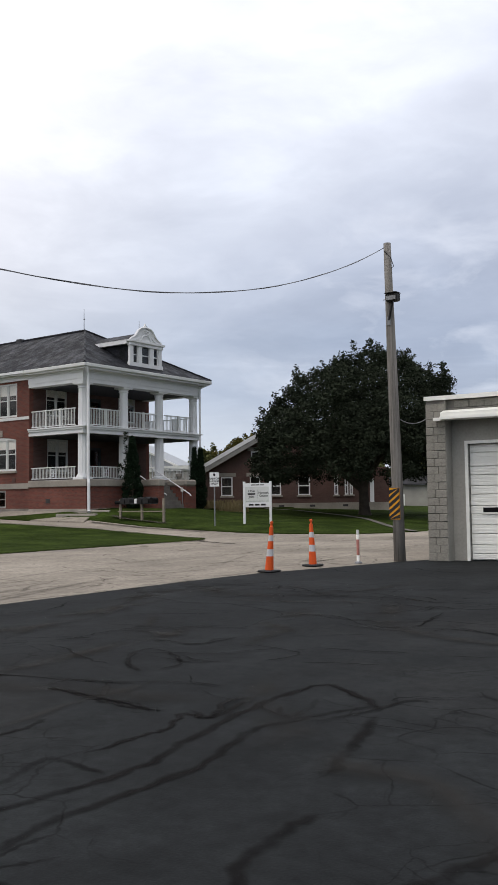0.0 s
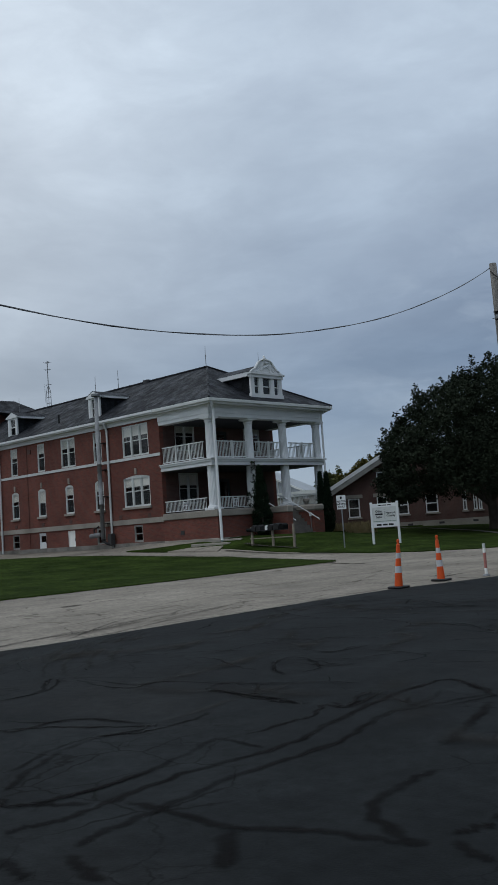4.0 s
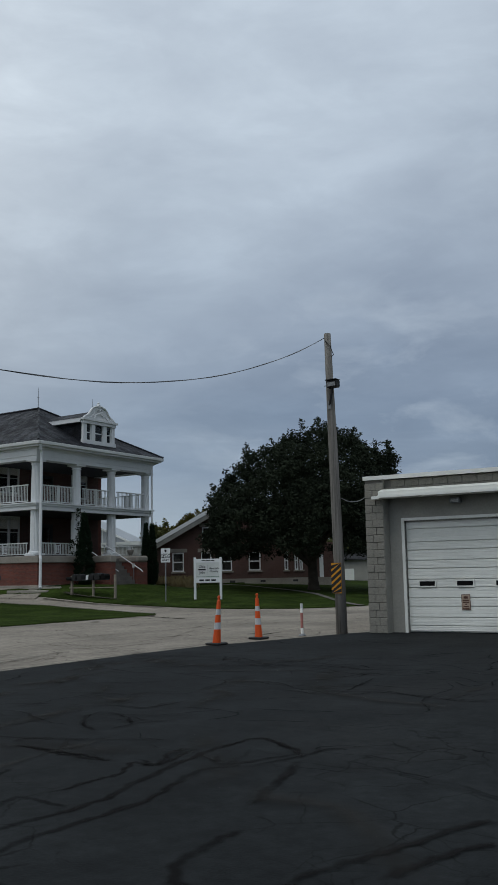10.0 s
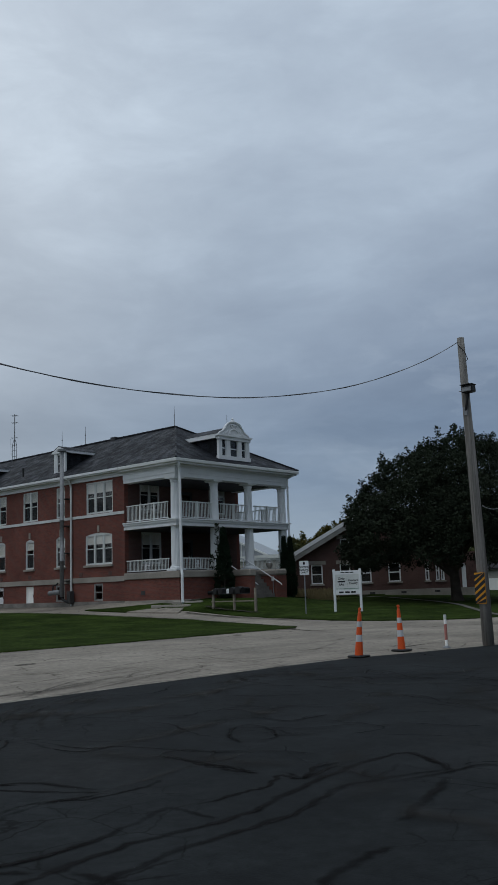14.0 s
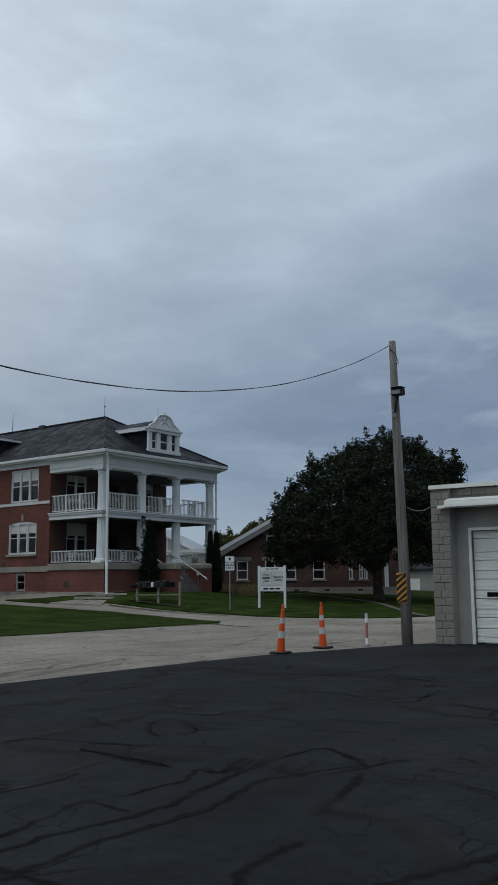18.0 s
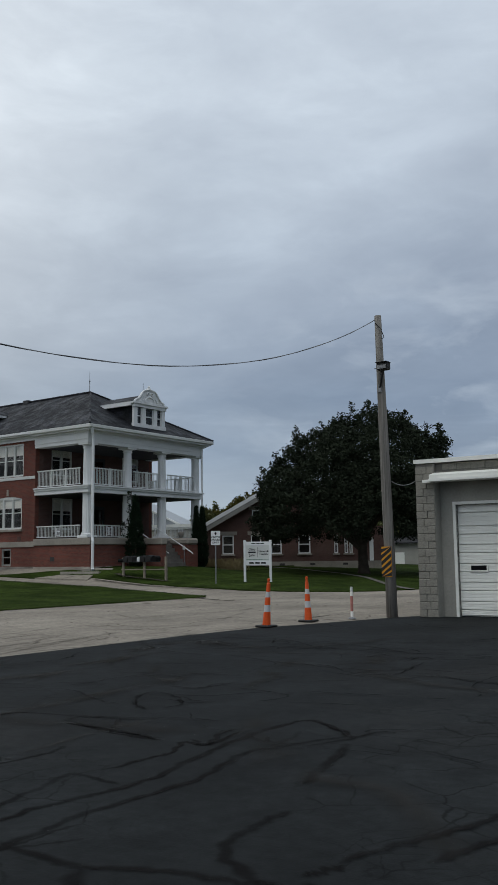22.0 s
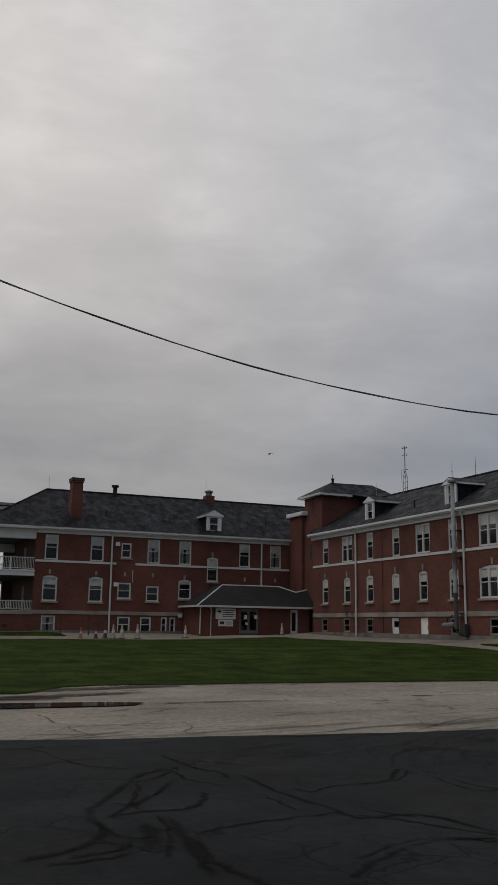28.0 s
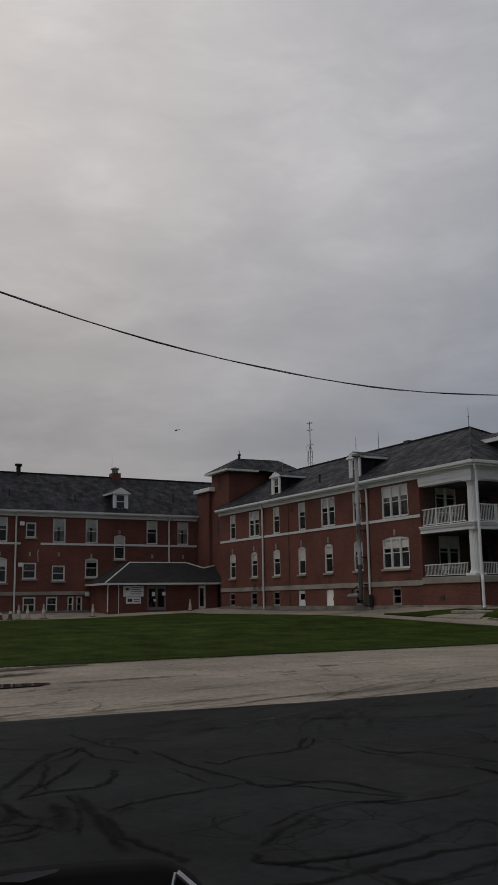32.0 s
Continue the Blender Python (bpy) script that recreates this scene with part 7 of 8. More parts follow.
part("eave", poly(nb(), [(0, -0.2, 7.38), (7.7, -0.2, 4.4), (7.7, -0.2, 4.62), (0, -0.2, 7.62)], (0, 0.08, 0)), M_TRIM, gr)
for k in range(9):
    part("glazing_bar", bx(-7.2 + k * 1.75, -7.1 + k * 1.75, 0.02, 0.09, 0, 4.6 + 2.85 * (1 - abs(-7.15 + k * 1.75) / 7.4)), M_TRIM, gr)
part("lean_to", bx(5.2, 13.0, -3.0, -0.2, 0, 3.82), M_BLOCKWALL, gr)
part("lean_to_roof", bx(5.0, 13.2, -3.2, -0.2, 3.85, 4.42), M_TRIM, gr)
pf = thing("porch_furniture", "white rail and urn at the head of the porch steps", "railing", (-39.0, 44.4, DECK))
part("urn", lathe(nb(), [(0.12, 0), (0.1, 0.1), (0.2, 0.3), (0.22, 0.42), (0.17, 0.45)], 0, 1.0, 12), M_STONE, pf)


# ---- tar-filled cracks in the lot ----
def smooth_line(pts, n=6):
    v = [Vector((*p, 0)) for p in pts]
    v = [v[0] * 2 - v[1]] + v + [v[-1] * 2 - v[-2]]
    out = []
    for i in range(1, len(v) - 2):
        for k in range(n):
            t = k / n
            out.append(0.5 * ((2 * v[i]) + (v[i + 1] - v[i - 1]) * t + (2 * v[i - 1] - 5 * v[i] + 4 * v[i + 1] - v[i + 2]) * t * t + (3 * v[i] - v[i - 1] - 3 * v[i + 1] + v[i + 2]) * t ** 3))
    return out + [v[-2]]


def film(name, pts, width, seed, mat, z, parent, end=0.35):
    """A thin uneven strip on the paving; its UV runs from 0 at the rim to 1 at the middle."""
    line = smooth_line(pts, 8)
    bm = nb()
    uv = bm.loops.layers.uv.new("film")
    prev = None
    for i, p in enumerate(line):
        d = (line[min(i + 1, len(line) - 1)] - line[max(i - 1, 0)]).normalized()
        s = Vector((-d.y, d.x, 0))
        w = width * (0.62 + 0.28 * noise.noise((seed, i * 0.31, 0)) + 0.2 * noise.noise((seed, i * 0.9, 5)))
        fade = min(1.0, end * min(i, len(line) - 1 - i))
        off = s * min(0.04, width) * (noise.noise((seed + 9, i * 0.45, 0)) + 0.7 * noise.noise((seed + 4, i * 1.3, 2)))
        a = [(bm.verts.new((*(p + off + s * w * k).xy, rise(p.x, p.y) + z)), u * fade) for k, u in ((-1, 0.0), (0, 1.0), (1, 0.0))]
        if prev:
            for k in range(2):
                f = bm.faces.new((prev[k][0], a[k][0], a[k + 1][0], prev[k + 1][0]))
                for lp_, u in zip(f.loops, (prev[k][1], a[k][1], a[k + 1][1], prev[k + 1][1])):
                    lp_[uv].uv = (u, 0.5)
        prev = a
    part(name, bm, mat, parent)


def tar(pts, width, seed, mat=None):
    film("tar_strip", pts, width * 0.9, seed, mat or M_TAR, 0.002 + 0.00015 * (seed if seed < 100 else 86 + (seed - 100) % 14), LOT)


tar([(-4.87, 2.76), (-4.86, 2.93), (-4.79, 3.16), (-4.84, 3.56), (-4.91, 4.18), (-4.83, 4.75), (-4.84, 5.34), (-5.06, 6.29), (-5.20, 7.19), (-5.13, 7.97), (-4.43, 7.52)], 0.120, 1)
tar([(-5.26, 3.12), (-5.17, 3.52), (-5.16, 4.03), (-5.32, 4.63), (-5.45, 5.02), (-5.26, 5.04), (-4.85, 4.98)], 0.100, 2)
tar([(-4.30, 2.83), (-4.39, 3.18), (-4.43, 3.65), (-4.53, 4.27), (-4.52, 4.78), (-4.53, 5.50), (-4.76, 6.33), (-4.60, 6.97), (-4.36, 7.55)], 0.120, 3)
tar([(-5.32, 5.17), (-5.32, 5.78), (-5.30, 6.02), (-5.50, 6.44), (-5.24, 6.47), (-5.41, 7.22)], 0.090, 4)
tar([(-6.06, 3.46), (-6.37, 4.06), (-6.49, 4.54), (-6.22, 4.88), (-6.19, 5.46), (-6.30, 5.77)], 0.090, 5)
tar([(-7.53, 4.32), (-7.17, 4.63), (-6.73, 4.85), (-6.28, 5.13)], 0.090, 6)
tar([(-7.90, 4.53), (-7.55, 4.64), (-7.14, 4.90)], 0.070, 7)
tar([(-4.78, 3.56), (-4.32, 3.59), (-3.82, 3.58), (-3.41, 3.78), (-3.03, 3.87), (-2.70, 3.92)], 0.120, 8)
tar([(-3.37, 3.11), (-3.56, 3.31), (-3.82, 3.58)], 0.170, 9)
tar([(-4.27, 2.81), (-4.04, 2.74), (-3.74, 2.67)], 0.130, 10)
tar([(-2.70, 3.92), (-3.01, 4.00), (-3.37, 4.31), (-3.46, 4.83), (-3.45, 5.16)], 0.130, 11)
tar([(-2.74, 4.13), (-2.68, 4.25), (-2.63, 4.42)], 0.120, 12)
tar([(-2.69, 4.09), (-2.47, 3.94), (-2.36, 3.94)], 0.120, 13)
tar([(-7.19, 6.55), (-6.64, 6.46), (-6.09, 6.39), (-5.71, 6.40)], 0.080, 14)
tar([(-9.32, 6.33), (-8.55, 6.19), (-8.12, 6.28), (-8.00, 6.70), (-6.96, 6.92)], 0.060, 15)
tar([(-4.56, 2.58), (-4.32, 2.52), (-4.09, 2.45)], 0.130, 16)
tar([(-8.94, 5.13), (-8.95, 5.61), (-9.52, 6.10), (-9.65, 6.27)], 0.100, 17)
tar([(-5.40, 3.07), (-5.15, 3.24), (-4.86, 3.43)], 0.100, 18)
tar([(-6.90, 1.23), (-7.06, 1.65), (-7.53, 2.07), (-8.39, 2.17), (-9.09, 2.55), (-10.17, 3.18), (-10.64, 3.74)], 0.130, 19)
tar([(-8.09, 2.19), (-8.27, 2.63), (-8.27, 3.07), (-8.70, 3.38), (-9.02, 3.49)], 0.110, 20)
tar([(-8.10, 2.79), (-6.83, 2.57), (-5.92, 2.41)], 0.150, 21)
tar([(-7.23, 2.71), (-7.45, 3.14), (-7.57, 3.80), (-7.63, 4.42)], 0.100, 22)
tar([(-7.23, 2.71), (-6.42, 2.58), (-5.83, 2.67), (-5.57, 2.67)], 0.110, 23)
tar([(-11.86, 3.91), (-10.53, 3.96), (-10.11, 4.11), (-9.61, 4.03)], 0.090, 24)
tar([(-10.58, 3.72), (-9.82, 3.60), (-9.10, 3.88)], 0.080, 25)
tar([(-10.03, 4.28), (-8.80, 4.22), (-7.79, 4.30), (-7.35, 4.35), (-7.28, 4.92), (-6.32, 5.15)], 0.100, 26)
tar([(-5.60, 3.17), (-6.10, 3.81), (-6.39, 4.47), (-6.26, 5.10)], 0.100, 27)
tar([(-5.60, 3.17), (-5.31, 3.10), (-5.16, 3.53), (-5.17, 4.19)], 0.100, 28)
tar([(-7.85, 2.50), (-7.36, 2.43), (-6.85, 2.24)], 0.200, 29)
tar([(-8.98, 4.43), (-8.65, 4.53), (-8.87, 4.94), (-8.94, 5.72), (-9.65, 6.39)], 0.070, 31)
tar([(-12.82, 2.22), (-12.55, 2.50), (-11.23, 2.74), (-10.49, 3.33)], 0.060, 32)
tar([(-6.74, 1.42), (-6.73, 1.66), (-6.86, 2.22)], 0.100, 33)
tar([(-8.78, 3.98), (-8.29, 3.98), (-7.71, 3.95)], 0.060, 34)
tar([(-9.28, 6.40), (-8.32, 6.38), (-8.07, 6.61)], 0.060, 35)
tar([(-2.70, 4.37), (-2.55, 4.88), (-2.41, 5.26), (-2.26, 5.82), (-2.12, 6.18)], 0.120, 36)
tar([(-2.29, 4.64), (-2.18, 5.06), (-2.05, 5.45), (-1.93, 5.65)], 0.120, 37)
tar([(-3.74, 5.71), (-3.87, 6.09), (-3.98, 6.47), (-4.25, 7.29)], 0.130, 38)
tar([(-4.51, 6.81), (-4.35, 7.24), (-4.24, 7.78), (-4.04, 7.82)], 0.070, 39)
tar([(-4.98, 7.95), (-4.51, 7.61), (-4.25, 7.29)], 0.100, 40)
tar([(-9.91, 15.04), (-8.53, 15.00), (-7.18, 14.31), (-6.70, 14.42), (-5.74, 14.73)], 0.045, 41)
tar([(-9.44, 14.33), (-7.89, 14.16), (-7.20, 13.71), (-6.29, 13.43)], 0.045, 42)
tar([(-6.61, 12.86), (-6.73, 13.92)], 0.050, 43)
tar([(-7.95, 12.05), (-7.17, 11.81), (-6.24, 12.05), (-6.18, 12.77)], 0.040, 44)
tar([(-7.10, 11.29), (-5.85, 11.27), (-5.53, 11.68), (-4.40, 11.34), (-3.80, 11.40)], 0.045, 45)
tar([(-6.79, 10.29), (-6.07, 10.94)], 0.035, 46)
tar([(-5.84, 13.41), (-4.43, 13.33)], 0.040, 47)
tar([(-5.01, 9.80), (-4.26, 10.05)], 0.030, 48)
tar([(-7.67, 6.83), (-6.80, 7.00), (-6.64, 7.14)], 0.045, 49)
tar([(-7.20, 6.53), (-6.36, 6.48), (-5.71, 6.40)], 0.070, 50)
tar([(-7.73, 8.98), (-7.51, 9.22), (-7.46, 9.82)], 0.060, 51)
tar([(-7.89, 8.37), (-7.39, 7.80), (-6.94, 7.50)], 0.100, 52)
tar([(-7.25, 8.32), (-6.89, 8.16), (-6.60, 8.42)], 0.060, 53)
tar([(-8.03, 2.12), (-7.50, 2.15), (-7.28, 2.26), (-7.36, 2.43)], 0.075, 54)
tar([(-7.30, 1.89), (-7.11, 2.14), (-6.86, 2.22)], 0.075, 55)
tar([(-8.14, 2.29), (-8.60, 2.62), (-9.01, 2.97), (-9.99, 3.56)], 0.075, 56)
tar([(-10.17, 3.18), (-9.09, 2.81), (-8.60, 2.62), (-8.27, 2.63)], 0.075, 57)
tar([(-9.74, 2.84), (-9.97, 3.29), (-10.58, 3.72)], 0.075, 58)
tar([(-8.14, 2.71), (-7.60, 2.63), (-7.03, 2.46), (-6.56, 2.27)], 0.075, 59)
tar([(-8.71, 2.39), (-8.60, 2.62), (-8.63, 2.79)], 0.075, 60)
tar([(-6.88, 1.61), (-6.91, 1.83), (-7.00, 2.06), (-7.28, 2.26)], 0.075, 61)
tar([(-10.96, 15.28), (-10.13, 15.14), (-9.07, 14.41), (-8.01, 14.46), (-7.43, 14.32), (-6.97, 14.22), (-6.36, 14.28), (-5.65, 14.39)], 0.050, 62)
tar([(-7.98, 14.31), (-7.98, 14.72), (-7.42, 14.80), (-6.96, 14.38)], 0.045, 63)
tar([(-10.05, 12.60), (-9.16, 12.28), (-8.29, 12.02), (-7.41, 12.01), (-6.84, 11.55), (-6.49, 11.45), (-6.06, 11.66), (-6.16, 12.26), (-6.35, 13.26)], 0.055, 64)
tar([(-7.12, 11.41), (-6.49, 11.19), (-6.17, 11.10)], 0.045, 65)
tar([(-7.37, 12.46), (-6.94, 12.79), (-6.79, 13.38), (-6.74, 13.75), (-6.29, 13.61), (-5.92, 13.78), (-5.72, 14.57)], 0.050, 66)
tar([(-5.68, 11.84), (-4.99, 11.59), (-4.39, 11.43), (-3.83, 11.44)], 0.050, 67)
tar([(-5.18, 11.59), (-4.59, 11.50), (-4.31, 12.01)], 0.045, 68)
tar([(-6.29, 8.60), (-6.17, 8.94), (-6.23, 9.20), (-6.64, 9.33), (-7.13, 9.37)], 0.050, 69)
tar([(-5.95, 8.71), (-5.52, 8.93), (-5.13, 9.03)], 0.040, 70)
tar([(-7.13, 7.51), (-7.72, 8.21), (-7.77, 8.56), (-7.31, 8.42), (-6.89, 8.02), (-6.88, 7.65)], 0.055, 71)
tar([(-7.26, 8.45), (-6.87, 8.30), (-6.60, 8.44)], 0.050, 72)
tar([(-7.26, 6.59), (-7.24, 6.87), (-6.84, 7.02), (-6.53, 7.19), (-6.17, 7.38), (-5.84, 7.39)], 0.060, 73)
tar([(-7.22, 6.55), (-6.69, 6.51), (-6.19, 6.47), (-5.73, 6.41)], 0.060, 74)
tar([(-6.49, 6.54), (-6.66, 6.77), (-6.88, 7.00)], 0.060, 75)
tar([(-5.53, 6.56), (-5.25, 6.46), (-5.46, 6.93), (-5.42, 7.19)], 0.080, 76)
tar([(-5.02, 7.06), (-4.79, 6.79), (-4.76, 7.09), (-4.91, 7.47)], 0.080, 77)
tar([(-4.36, 7.65), (-4.29, 7.87), (-3.97, 8.04), (-3.72, 8.28)], 0.045, 78)
tar([(-5.07, 13.24), (-4.69, 12.74), (-4.52, 13.05)], 0.060, 79)
tar([(-12.17, 13.03), (-10.68, 12.31), (-9.90, 12.29)], 0.050, 80)
tar([(-9.08, 8.09), (-8.69, 8.09), (-7.95, 7.74), (-7.42, 7.61)], 0.050, 81)
tar([(-8.39, 9.16), (-7.57, 9.06), (-7.57, 9.49), (-7.46, 9.62)], 0.050, 82)
tar([(-3.10, 8.33), (-2.78, 8.23)], 0.060, 83)
tr_ = random.Random(21)
# thin wandering cracks over the far half of the lot
for k in range(90):
    x, y = tr_.uniform(-12.3, -1.0), tr_.uniform(6.8, 16.5) if k % 4 else tr_.uniform(14, 20.5)
    a = radians(tr_.gauss(25, 22)) + (math.pi if tr_.random() < 0.5 else 0)
    pts = [(x, y)]
    for _ in range(tr_.randint(4, 9)):
        a += tr_.gauss(0, 0.32)
        q = tr_.uniform(0.25, 0.6)
        pts.append((pts[-1][0] + q * math.cos(a), pts[-1][1] + q * math.sin(a)))
    pts = [q for q in pts if -12.4 < q[0] < 4 and q[1] < 21.6]
    if len(pts) > 3:
        tar(pts, 0.016 + 0.05 * tr_.random() ** 2, 100 + k, M_TAR_WORN)
# dust swept in bands over the lot, tyre smears on the drive, dirt along the lawns
for k in range(20):
    x, y = tr_.uniform(-11.5, -2.0), 5.5 + 0.55 * k
    a = radians(tr_.gauss(95, 40))
    film("dust_streak", [(max(-12.3, x + q * math.cos(a) + tr_.gauss(0, 0.12)), min(21, y + q * math.sin(a) + tr_.gauss(0, 0.12))) for q in (-1.6, -0.8, 0, 0.8, 1.6)], tr_.uniform(0.15, 0.7), 300 + k, M_DUST, 0.0162 + 0.00006 * k, LOT, 0.12)
for k in range(9):
    y = 2.5 + 1.6 * k
    x = -11.3 + tr_.gauss(0, 0.4)
    film("dust_patch", [(x + tr_.gauss(0, 0.25), y + q) for q in (-0.9, -0.4, 0.1, 0.5, 0.9)], tr_.uniform(0.3, 0.6), 340 + k, M_DUST, 0.0094 + 0.0001 * k, LOT, 0.12)
DRIVE = bpy.data.objects["driveway"]
for k in range(34):
    y = tr_.uniform(2.0, 24.0)
    x = -13.3 - abs(tr_.gauss(0, 1.5))
    a = radians(tr_.gauss(97, 12))
    n_ = tr_.uniform(1.0, 3.2)
    film("tyre_smear", [(min(-13.0, x + q * n_ * math.cos(a) + tr_.gauss(0, 0.06)), y + q * n_ * math.sin(a)) for q in (-1, -0.5, 0, 0.5, 1)], tr_.uniform(0.06, 0.22), 400 + k, M_SMEAR, -0.008 + 0.00015 * k, DRIVE, 0.12)
for k in range(22):
    y = tr_.uniform(0.0, 30.0)
    x = tr_.uniform(-24.0, -15.0)
    a = radians(tr_.gauss(92, 10))
    n_ = tr_.uniform(0.5, 1.6)
    film("tyre_smear", [(x + q * n_ * math.cos(a), y + q * n_ * math.sin(a)) for q in (-1, -0.4, 0.3, 1)], tr_.uniform(0.05, 0.16), 440 + k, M_SMEAR, -0.008 + 0.00015 * k, DRIVE, 0.15)
# brown dust dragged over the lot's rim by turning wheels, and the same dirt on the drive
for k in range(12):
    y = tr_.uniform(4.5, 13.5)
    x = -11.2 + tr_.gauss(0, 0.7)
    a = radians(tr_.gauss(118, 14))
    film("dust_streak", [(max(-12.7, x + q * math.cos(a)), y + q * math.sin(a)) for q in (-1.3, -0.6, 0, 0.6, 1.3)], tr_.uniform(0.12, 0.42), 520 + k, M_DUST, 0.0120 + 0.00012 * k, LOT, 0.15)
for k, d in enumerate((0.0, 0.32, 0.75, 1.15)):
    film("tyre_smear", [(-9.3 - 0.2 * d, 6.0 + d), (-9.9 - 0.1 * d, 6.3 + d), (-10.8, 6.95 + d), (-11.7, 8.0 + d), (-12.3, 8.8 + d), (-12.75, 9.8 + d)], 0.07 + 0.03 * k, 540 + k, M_DUST, 0.0136 + 0.00012 * k, LOT, 0.2)
for k in range(9):
    y = 3.5 + 1.3 * k
    x = -13.7 - abs(tr_.gauss(0, 0.35))
    film("tyre_smear", [(min(-13.05, x - 0.25 * q), y + q) for q in (-1.4, -0.6, 0.2, 0.9, 1.5)], tr_.uniform(0.2, 0.5), 550 + k, M_SMEAR, -0.0025 + 0.00015 * k, DRIVE, 0.15)
for k in range(15):
    y = 1.0 + 1.25 * k
    film("worn_edge", [(-12.95 + tr_.gauss(0, 0.08), y + q) for q in (-0.9, -0.3, 0.3, 0.9)], tr_.uniform(0.1, 0.3), 470 + k, M_DUST if k % 2 else M_SMEAR, 0.0098 + 0.00012 * k, LOT, 0.2)
film("dirt_edge", [(-37.0, 35.55), (-35.6, 35.35), (-34.4, 35.2), (-32.4, 35.0), (-31.0, 35.0), (-29.4, 34.95), (-27.5, 34.8)], 0.38, 500, M_DIRT, 0.03, DRIVE, 0.3)
film("dirt_edge", [(-24.4, 29.6), (-24.0, 29.2), (-23.4, 28.9), (-22.4, 28.4), (-21.0, 27.9)], 0.28, 501, M_DIRT, 0.002, DRIVE, 0.2)
film("dirt_edge", [(-25.3, 29.9), (-24.8, 30.0), (-24.3, 29.7), (-24.1, 29.0), (-24.3, 28.0), (-24.5, 26.5)], 0.3, 502, M_DIRT, 0.006, DRIVE, 0.3)
film("dirt_edge", [(-23.2, -6.0), (-23.0, 0.0), (-23.3, 3.0), (-23.8, 5.5), (-24.4, 7.6), (-24.8, 9.0)], 1.1, 503, M_DIRT, 0.004, DRIVE, 0.3)
film("dirt_edge", [(-20.6, -2.0), (-21.2, 2.0), (-21.8, 5.0), (-22.6, 7.5)], 0.8, 504, M_DIRT, 0.0075, DRIVE, 0.2)
film("dirt_edge", [(-24.6 + 0.12 * math.sin(y * 1.7), y) for y in steps(9, 28, 24)], 0.14, 505, M_DIRT, 0.006, DRIVE, 0.3)

film("dirt_edge", [(x, 36.5 + 0.1 * math.sin(x * 1.3)) for x in steps(-70, -49, 18)], 0.42, 512, M_DIRT, 0.03, DRIVE, 0.4)
film("dirt_edge", [(-75.0 + 0.1 * math.sin(y * 1.3), y) for y in steps(15, 26.6, 12)], 0.5, 513, M_DIRT, 0.06, DRIVE, 0.4)
film("dirt_edge", [(-36.4, 36.75), (-35.2, 36.5), (-34.2, 36.5), (-33.2, 36.6), (-32.2, 36.6)], 0.65, 514, M_DIRT, 0.07, DRIVE, 0.4)
film("dirt_edge", [(-38.4, 37.3), (-38.3, 38.6), (-38.2, 40.0), (-38.0, 41.2)], 0.5, 515, M_DIRT, 0.09, DRIVE, 0.4)
M_MUD = worn_film("damp_mud", (0.034, 0.029, 0.023), 0.8, 0.92, 0.5, 1.6, 0.4)
film("mud_edge", [(-20.9, -3.0), (-21.2, 0.0), (-21.3, 2.0), (-21.2, 3.6), (-21.5, 5.0)], 1.5, 506, M_MUD, 0.0095, DRIVE, 0.3)
film("mud_edge", [(-19.1, 5.9), (-19.2, 7.0), (-19.25, 8.2), (-19.2, 9.6)], 0.16, 507, M_MUD, 0.005, DRIVE, 0.2)
film("wide_crack", [(-17.44, 3.41), (-16.8, 3.5), (-16.06, 3.44), (-15.4, 3.56), (-14.86, 3.5), (-13.75, 3.66)], 0.035, 508, M_MUD, 0.004, DRIVE, 1)
film("iron_cover_rust", [(-19.72, 13.15), (-19.66, 13.4), (-19.6, 13.72)], 0.3, 509, M_MUD, 0.004, DRIVE, 1)
film("worn_line", [(-10.6, 1.4), (-10.38, 1.81), (-10.09, 2.42), (-9.85, 3.09)], 0.05, 510, M_DUST, 0.017, LOT, 1)

# ---- puddle on the drive ----
pd = nb()
n = 40
vs_ = []
for k in range(n):
    a = 2 * math.pi * k / n
    q = 1 + 0.25 * noise.noise((math.cos(a) * 1.5, math.sin(a) * 1.5, 8))
    vs_.append((-19.35 + 0.6 * q * math.sin(a) + 0.2 * math.cos(a), 3.0 + 3.2 * q * math.cos(a), 0.012))
poly(pd, vs_)
m_water = material("still_water", (0.02, 0.018, 0.015), 0.07, var=0.1, bump=0.0, spec=0.5)
tagged(part("puddle", pd, m_water), "shallow rain puddle on the concrete drive", "puddle", kind="structure")


# ---- grass blades along and over the lawns ----
def blades(name, places, hgt, seed):
    r = np.random.default_rng(seed)
    p = np.array(places)
    n = len(p)
    a = r.uniform(0, 2 * np.pi, n)
    h = hgt * r.uniform(0.5, 1.35, n)
    w = 0.012
    side = np.stack([np.cos(a) * w, np.sin(a) * w, np.zeros(n)], 1)
    tip = p + np.stack([r.normal(0, 0.03, n), r.normal(0, 0.03, n), h], 1)
    v = np.stack([p - side, p + side, tip], 1).reshape(-1, 3)
    me = bpy.data.meshes.new(name)
    me.from_pydata(v.tolist(), [], np.arange(3 * n).reshape(-1, 3).tolist())
    me.materials.append(M_BLADE)
    return tagged(new(name, me), "short mown grass blades on the lawn", "grass", kind="stuff")


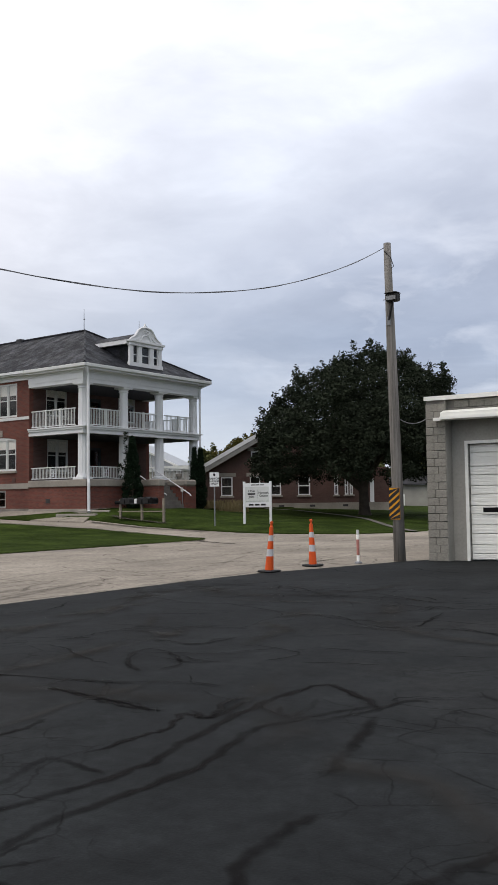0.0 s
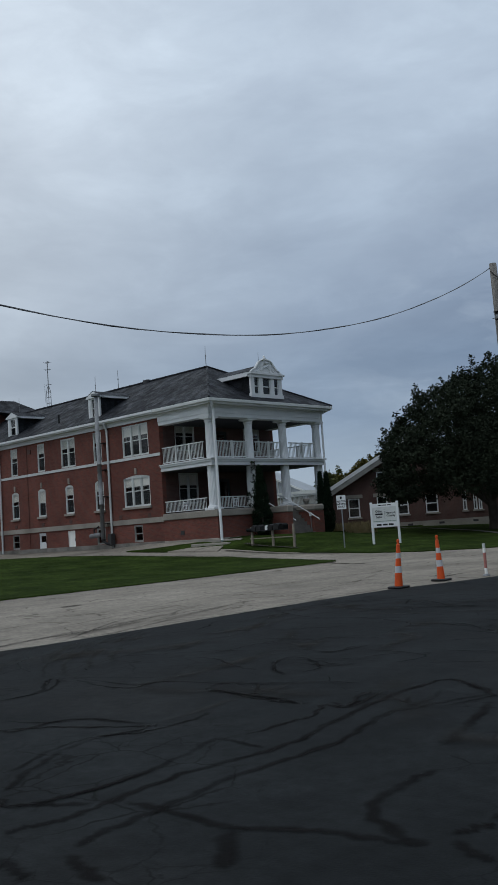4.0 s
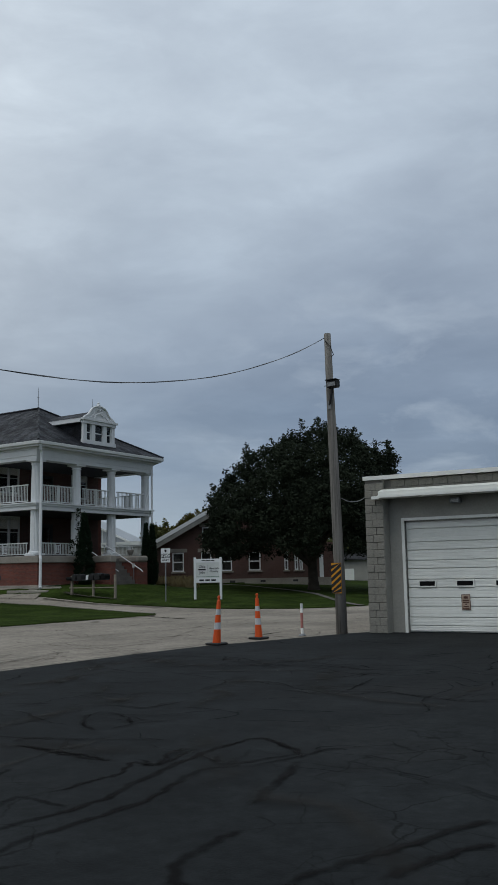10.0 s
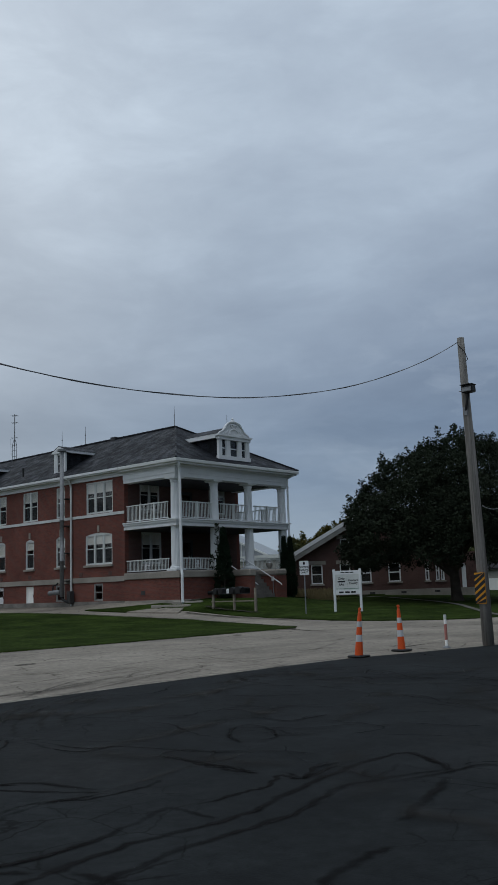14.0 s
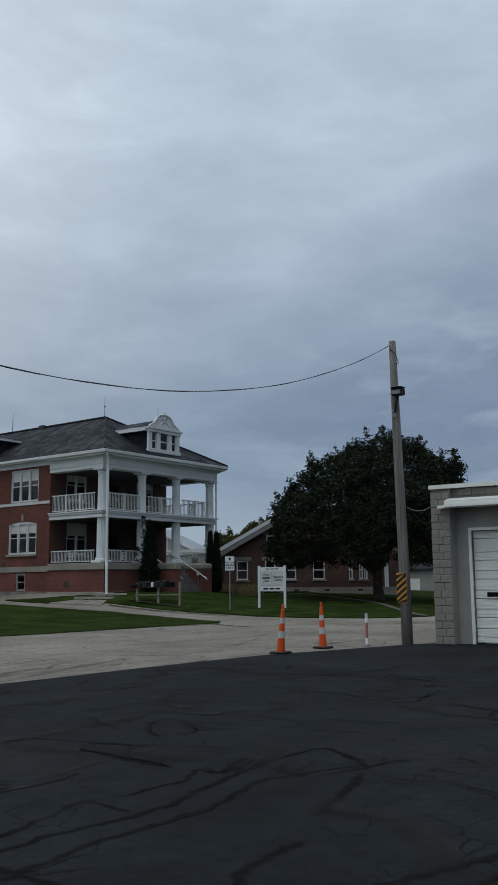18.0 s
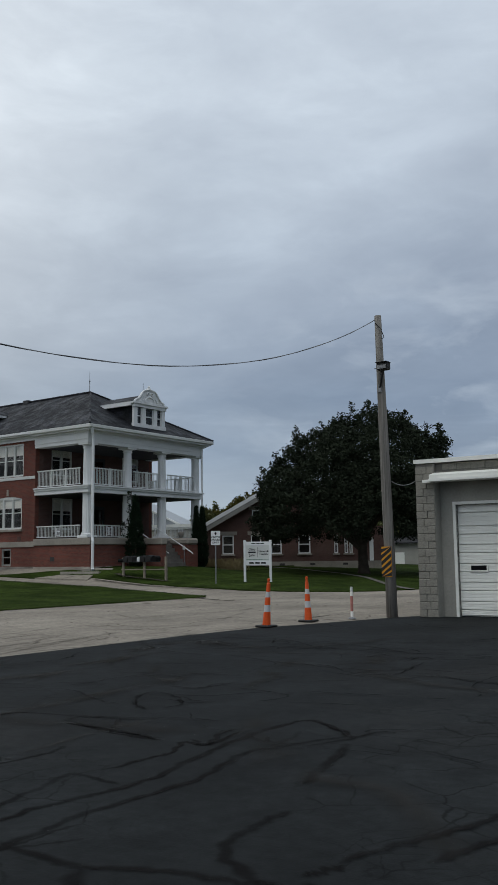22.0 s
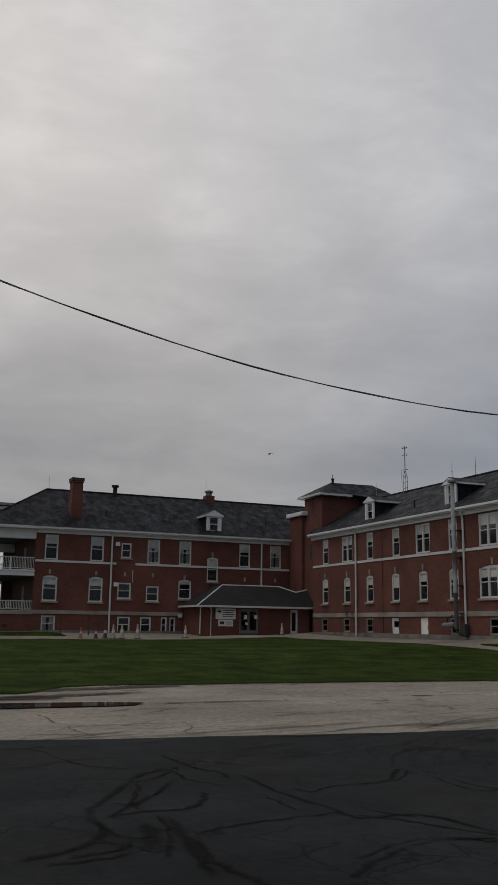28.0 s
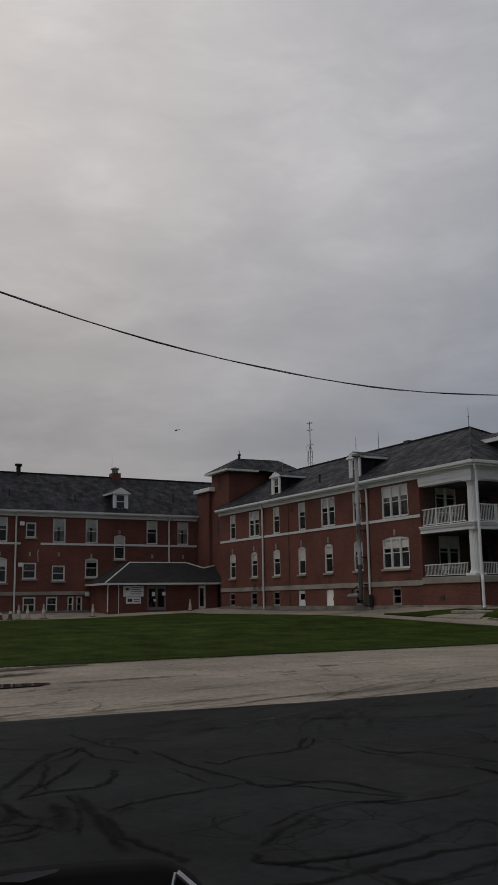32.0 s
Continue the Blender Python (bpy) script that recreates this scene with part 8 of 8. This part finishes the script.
M_BLADE = material("grass_blades", (0.021, 0.038, 0.008), 0.9, var=0.3, scale=0.5, fine=4, bump=0.0, tint=(0.030, 0.048, 0.010), spec=0.05)
gr_ = random.Random(3)
spots = []
for k in range(6000):
    v = gr_.uniform(0.5, 0.999)
    x, y = isle_at(0.0, v)
    x += gr_.gauss(0, 0.06)
    spots.append((x, y, rise(x, y) - 0.02))
for k in range(9000):
    x = gr_.uniform(-44.5, -20.2)
    y = lawn_near(x) + abs(gr_.gauss(0, 0.12))
    spots.append((x, y, rise(x, y) - 0.01))
for k in range(9000):
    x = gr_.uniform(-60, -24.9)
    y = isle_top(x) - abs(gr_.gauss(0, 0.1))
    spots.append((x, y, rise(x, y) - 0.01))
blades("grass", spots, 0.05, 4)

# ---- the vehicle that the camera sits in: the top of its door mirror ----
vm = thing("door_mirror", "black car door mirror with a scuffed broken corner", "car mirror", (0, 0, 0))
def aim(az, el, d):
    a, e = radians(az), radians(el)
    return Vector((d * math.sin(a) * math.cos(e), d * math.cos(a) * math.cos(e), EYE + d * math.sin(e)))
MD = 0.85
hs = nb()
rows_ = []
for az, el in ((-86.0, -14.75), (-80.0, -14.71), (-76.3, -14.72), (-72.7, -14.60), (-69.1, -14.55), (-66.4, -14.58), (-65.4, -14.75), (-64.4, -15.22), (-63.9, -15.62), (-62.8, -16.8), (-61.8, -18.2)):
    top_ = aim(az, el, MD)
    o = Vector((top_.x, top_.y, 0)).normalized()
    rows_.append([top_ + o * a + Vector((0, 0, b)) for a, b in ((0.16, -0.24), (0.15, -0.10), (0.11, -0.045), (0.05, -0.018), (0.0, 0.0), (-0.012, -0.008), (-0.014, -0.22))])
vv = [[hs.verts.new(p) for p in q] for q in rows_]
for a, b in zip(vv, vv[1:]):
    for k in range(len(a) - 1):
        hs.faces.new((a[k], a[k + 1], b[k + 1], b[k]))
part("housing", hs, M_GLOSSBLACK, vm, "glossy black mirror housing", smooth=True)
cr_ = nb()
tube(cr_, [aim(-65.0, -15.35, MD - 0.02), aim(-63.9, -16.2, MD - 0.02), aim(-62.6, -17.3, MD - 0.02)], 0.0025, 6)
tube(cr_, [aim(-65.1, -15.35, MD - 0.02), aim(-65.3, -16.2, MD - 0.02), aim(-65.0, -17.2, MD - 0.02)], 0.0016, 6)
part("broken_edge", cr_, M_CHROME, vm, "scuffed bright broken edge")
# flat sliver of lighter grey, a glint painted onto the mirror
sh = nb()
poly(sh, [aim(-76.4, -15.13, MD - 0.018), aim(-74.4, -14.9, MD - 0.018), aim(-71.8, -14.82, MD - 0.018), aim(-72.0, -14.98, MD - 0.018), aim(-73.9, -15.37, MD - 0.018)])
part("painted_glint", sh, material("glint_grey", (0.06, 0.06, 0.063), 0.4, var=0.3, scale=9), vm, "grey sliver with the glint put into its colour")


# ---- fittings on the wing's wall ----
def wall_lamp(y, z):
    t = thing("wall_lamp", "small white flood lamp on the brick wall", "lamp", (-75.6, y, z), 90, "lamps on the wing")
    part("arm", bx(-0.03, 0.03, -0.12, 0.0, -0.03, 0.03), M_STEEL, t)
    part("head", bx(-0.19, 0.19, -0.2, -0.1, -0.17, 0.17, bevel=0.02), M_WHITE, t)


wall_lamp(20.95, 8.38)
wall_lamp(20.9, 4.95)
wall_lamp(26.75, 2.45)
for y, z in ((21.7, 5.85), (24.2, 5.85), (27.1, 5.75), (32.85, 5.75), (35.9, 5.75), (15.3, 5.85), (19.2, 5.85), (29.7, 7.85)):
    hpart("keystone", bx(-75.6 + 0.003, -75.55, y - 0.09, y + 0.09, z - 0.18, z + 0.18), M_STONE)
for a, b, n in A_LO:
    c = (a + b) / 2
    hpart("keystone", bx(c - 0.09, c + 0.09, 36.95, 36.997, LO1 + 0.06, LO1 + 0.46), M_STONE)
for x in (-68.0, -64.4, -60.9, -57.2, -53.7, -48.0, -45.0):
    hpart("vent_brick", bx(x - 0.16, x + 0.16, 36.97, 36.997, 2.84, 3.1), M_BRICK2)
hpart("conduit", tube(nb(), [(-75.52, 22.4, 5.2), (-75.52, 22.35, 6.0), (-75.52, 22.4, 6.2)], 0.03, 6), M_TRIM)
hpart("conduit", tube(nb(), [(-59.0, 36.96, 1.2), (-59.0, 36.96, 8.9)], 0.025, 6), M_BRICK)
hpart("wall_vent", bx(-58.9, -58.45, 36.95, 37.0, 8.3, 8.65, bevel=0.01), M_BRICK2, "small brown wall vent")
for x in (-64.5, -63.6):
    hpart("wall_box", bx(x, x + 0.3, 36.8, 37.0, 2.62, 2.76), M_STEEL)

# ---- helicopter, far off in the sky ----
he = thing("helicopter", "tiny dark helicopter flying far off under the cloud", "helicopter")
he.matrix_world = Matrix.Translation(aim(-65.0, 10.75, 1500)) @ Matrix.Rotation(radians(35), 4, "Z")
hb = nb()
tube(hb, [(-2.8, 0, 0), (-2.2, 0, 0.05), (-1, 0, 0.1), (0.8, 0, 0.1), (1.8, 0, 0.3)], [0.3, 0.9, 1.15, 1.05, 0.4], 10)
part("fuselage", hb, M_BLACK, he)
part("tail_boom", tube(nb(), [(1.6, 0, 0.3), (6.0, 0, 0.6)], [0.35, 0.15], 8), M_BLACK, he)
part("tail_fin", bx(5.7, 6.4, -0.06, 0.06, 0.3, 1.8), M_BLACK, he)
part("rotor", bx(-4.6, 4.6, -0.13, 0.13, 1.5, 1.58), M_BLACK, he)
part("mast", lathe(nb(), [(0.16, 0.9), (0.12, 1.52)], 0, 0, 8), M_BLACK, he)
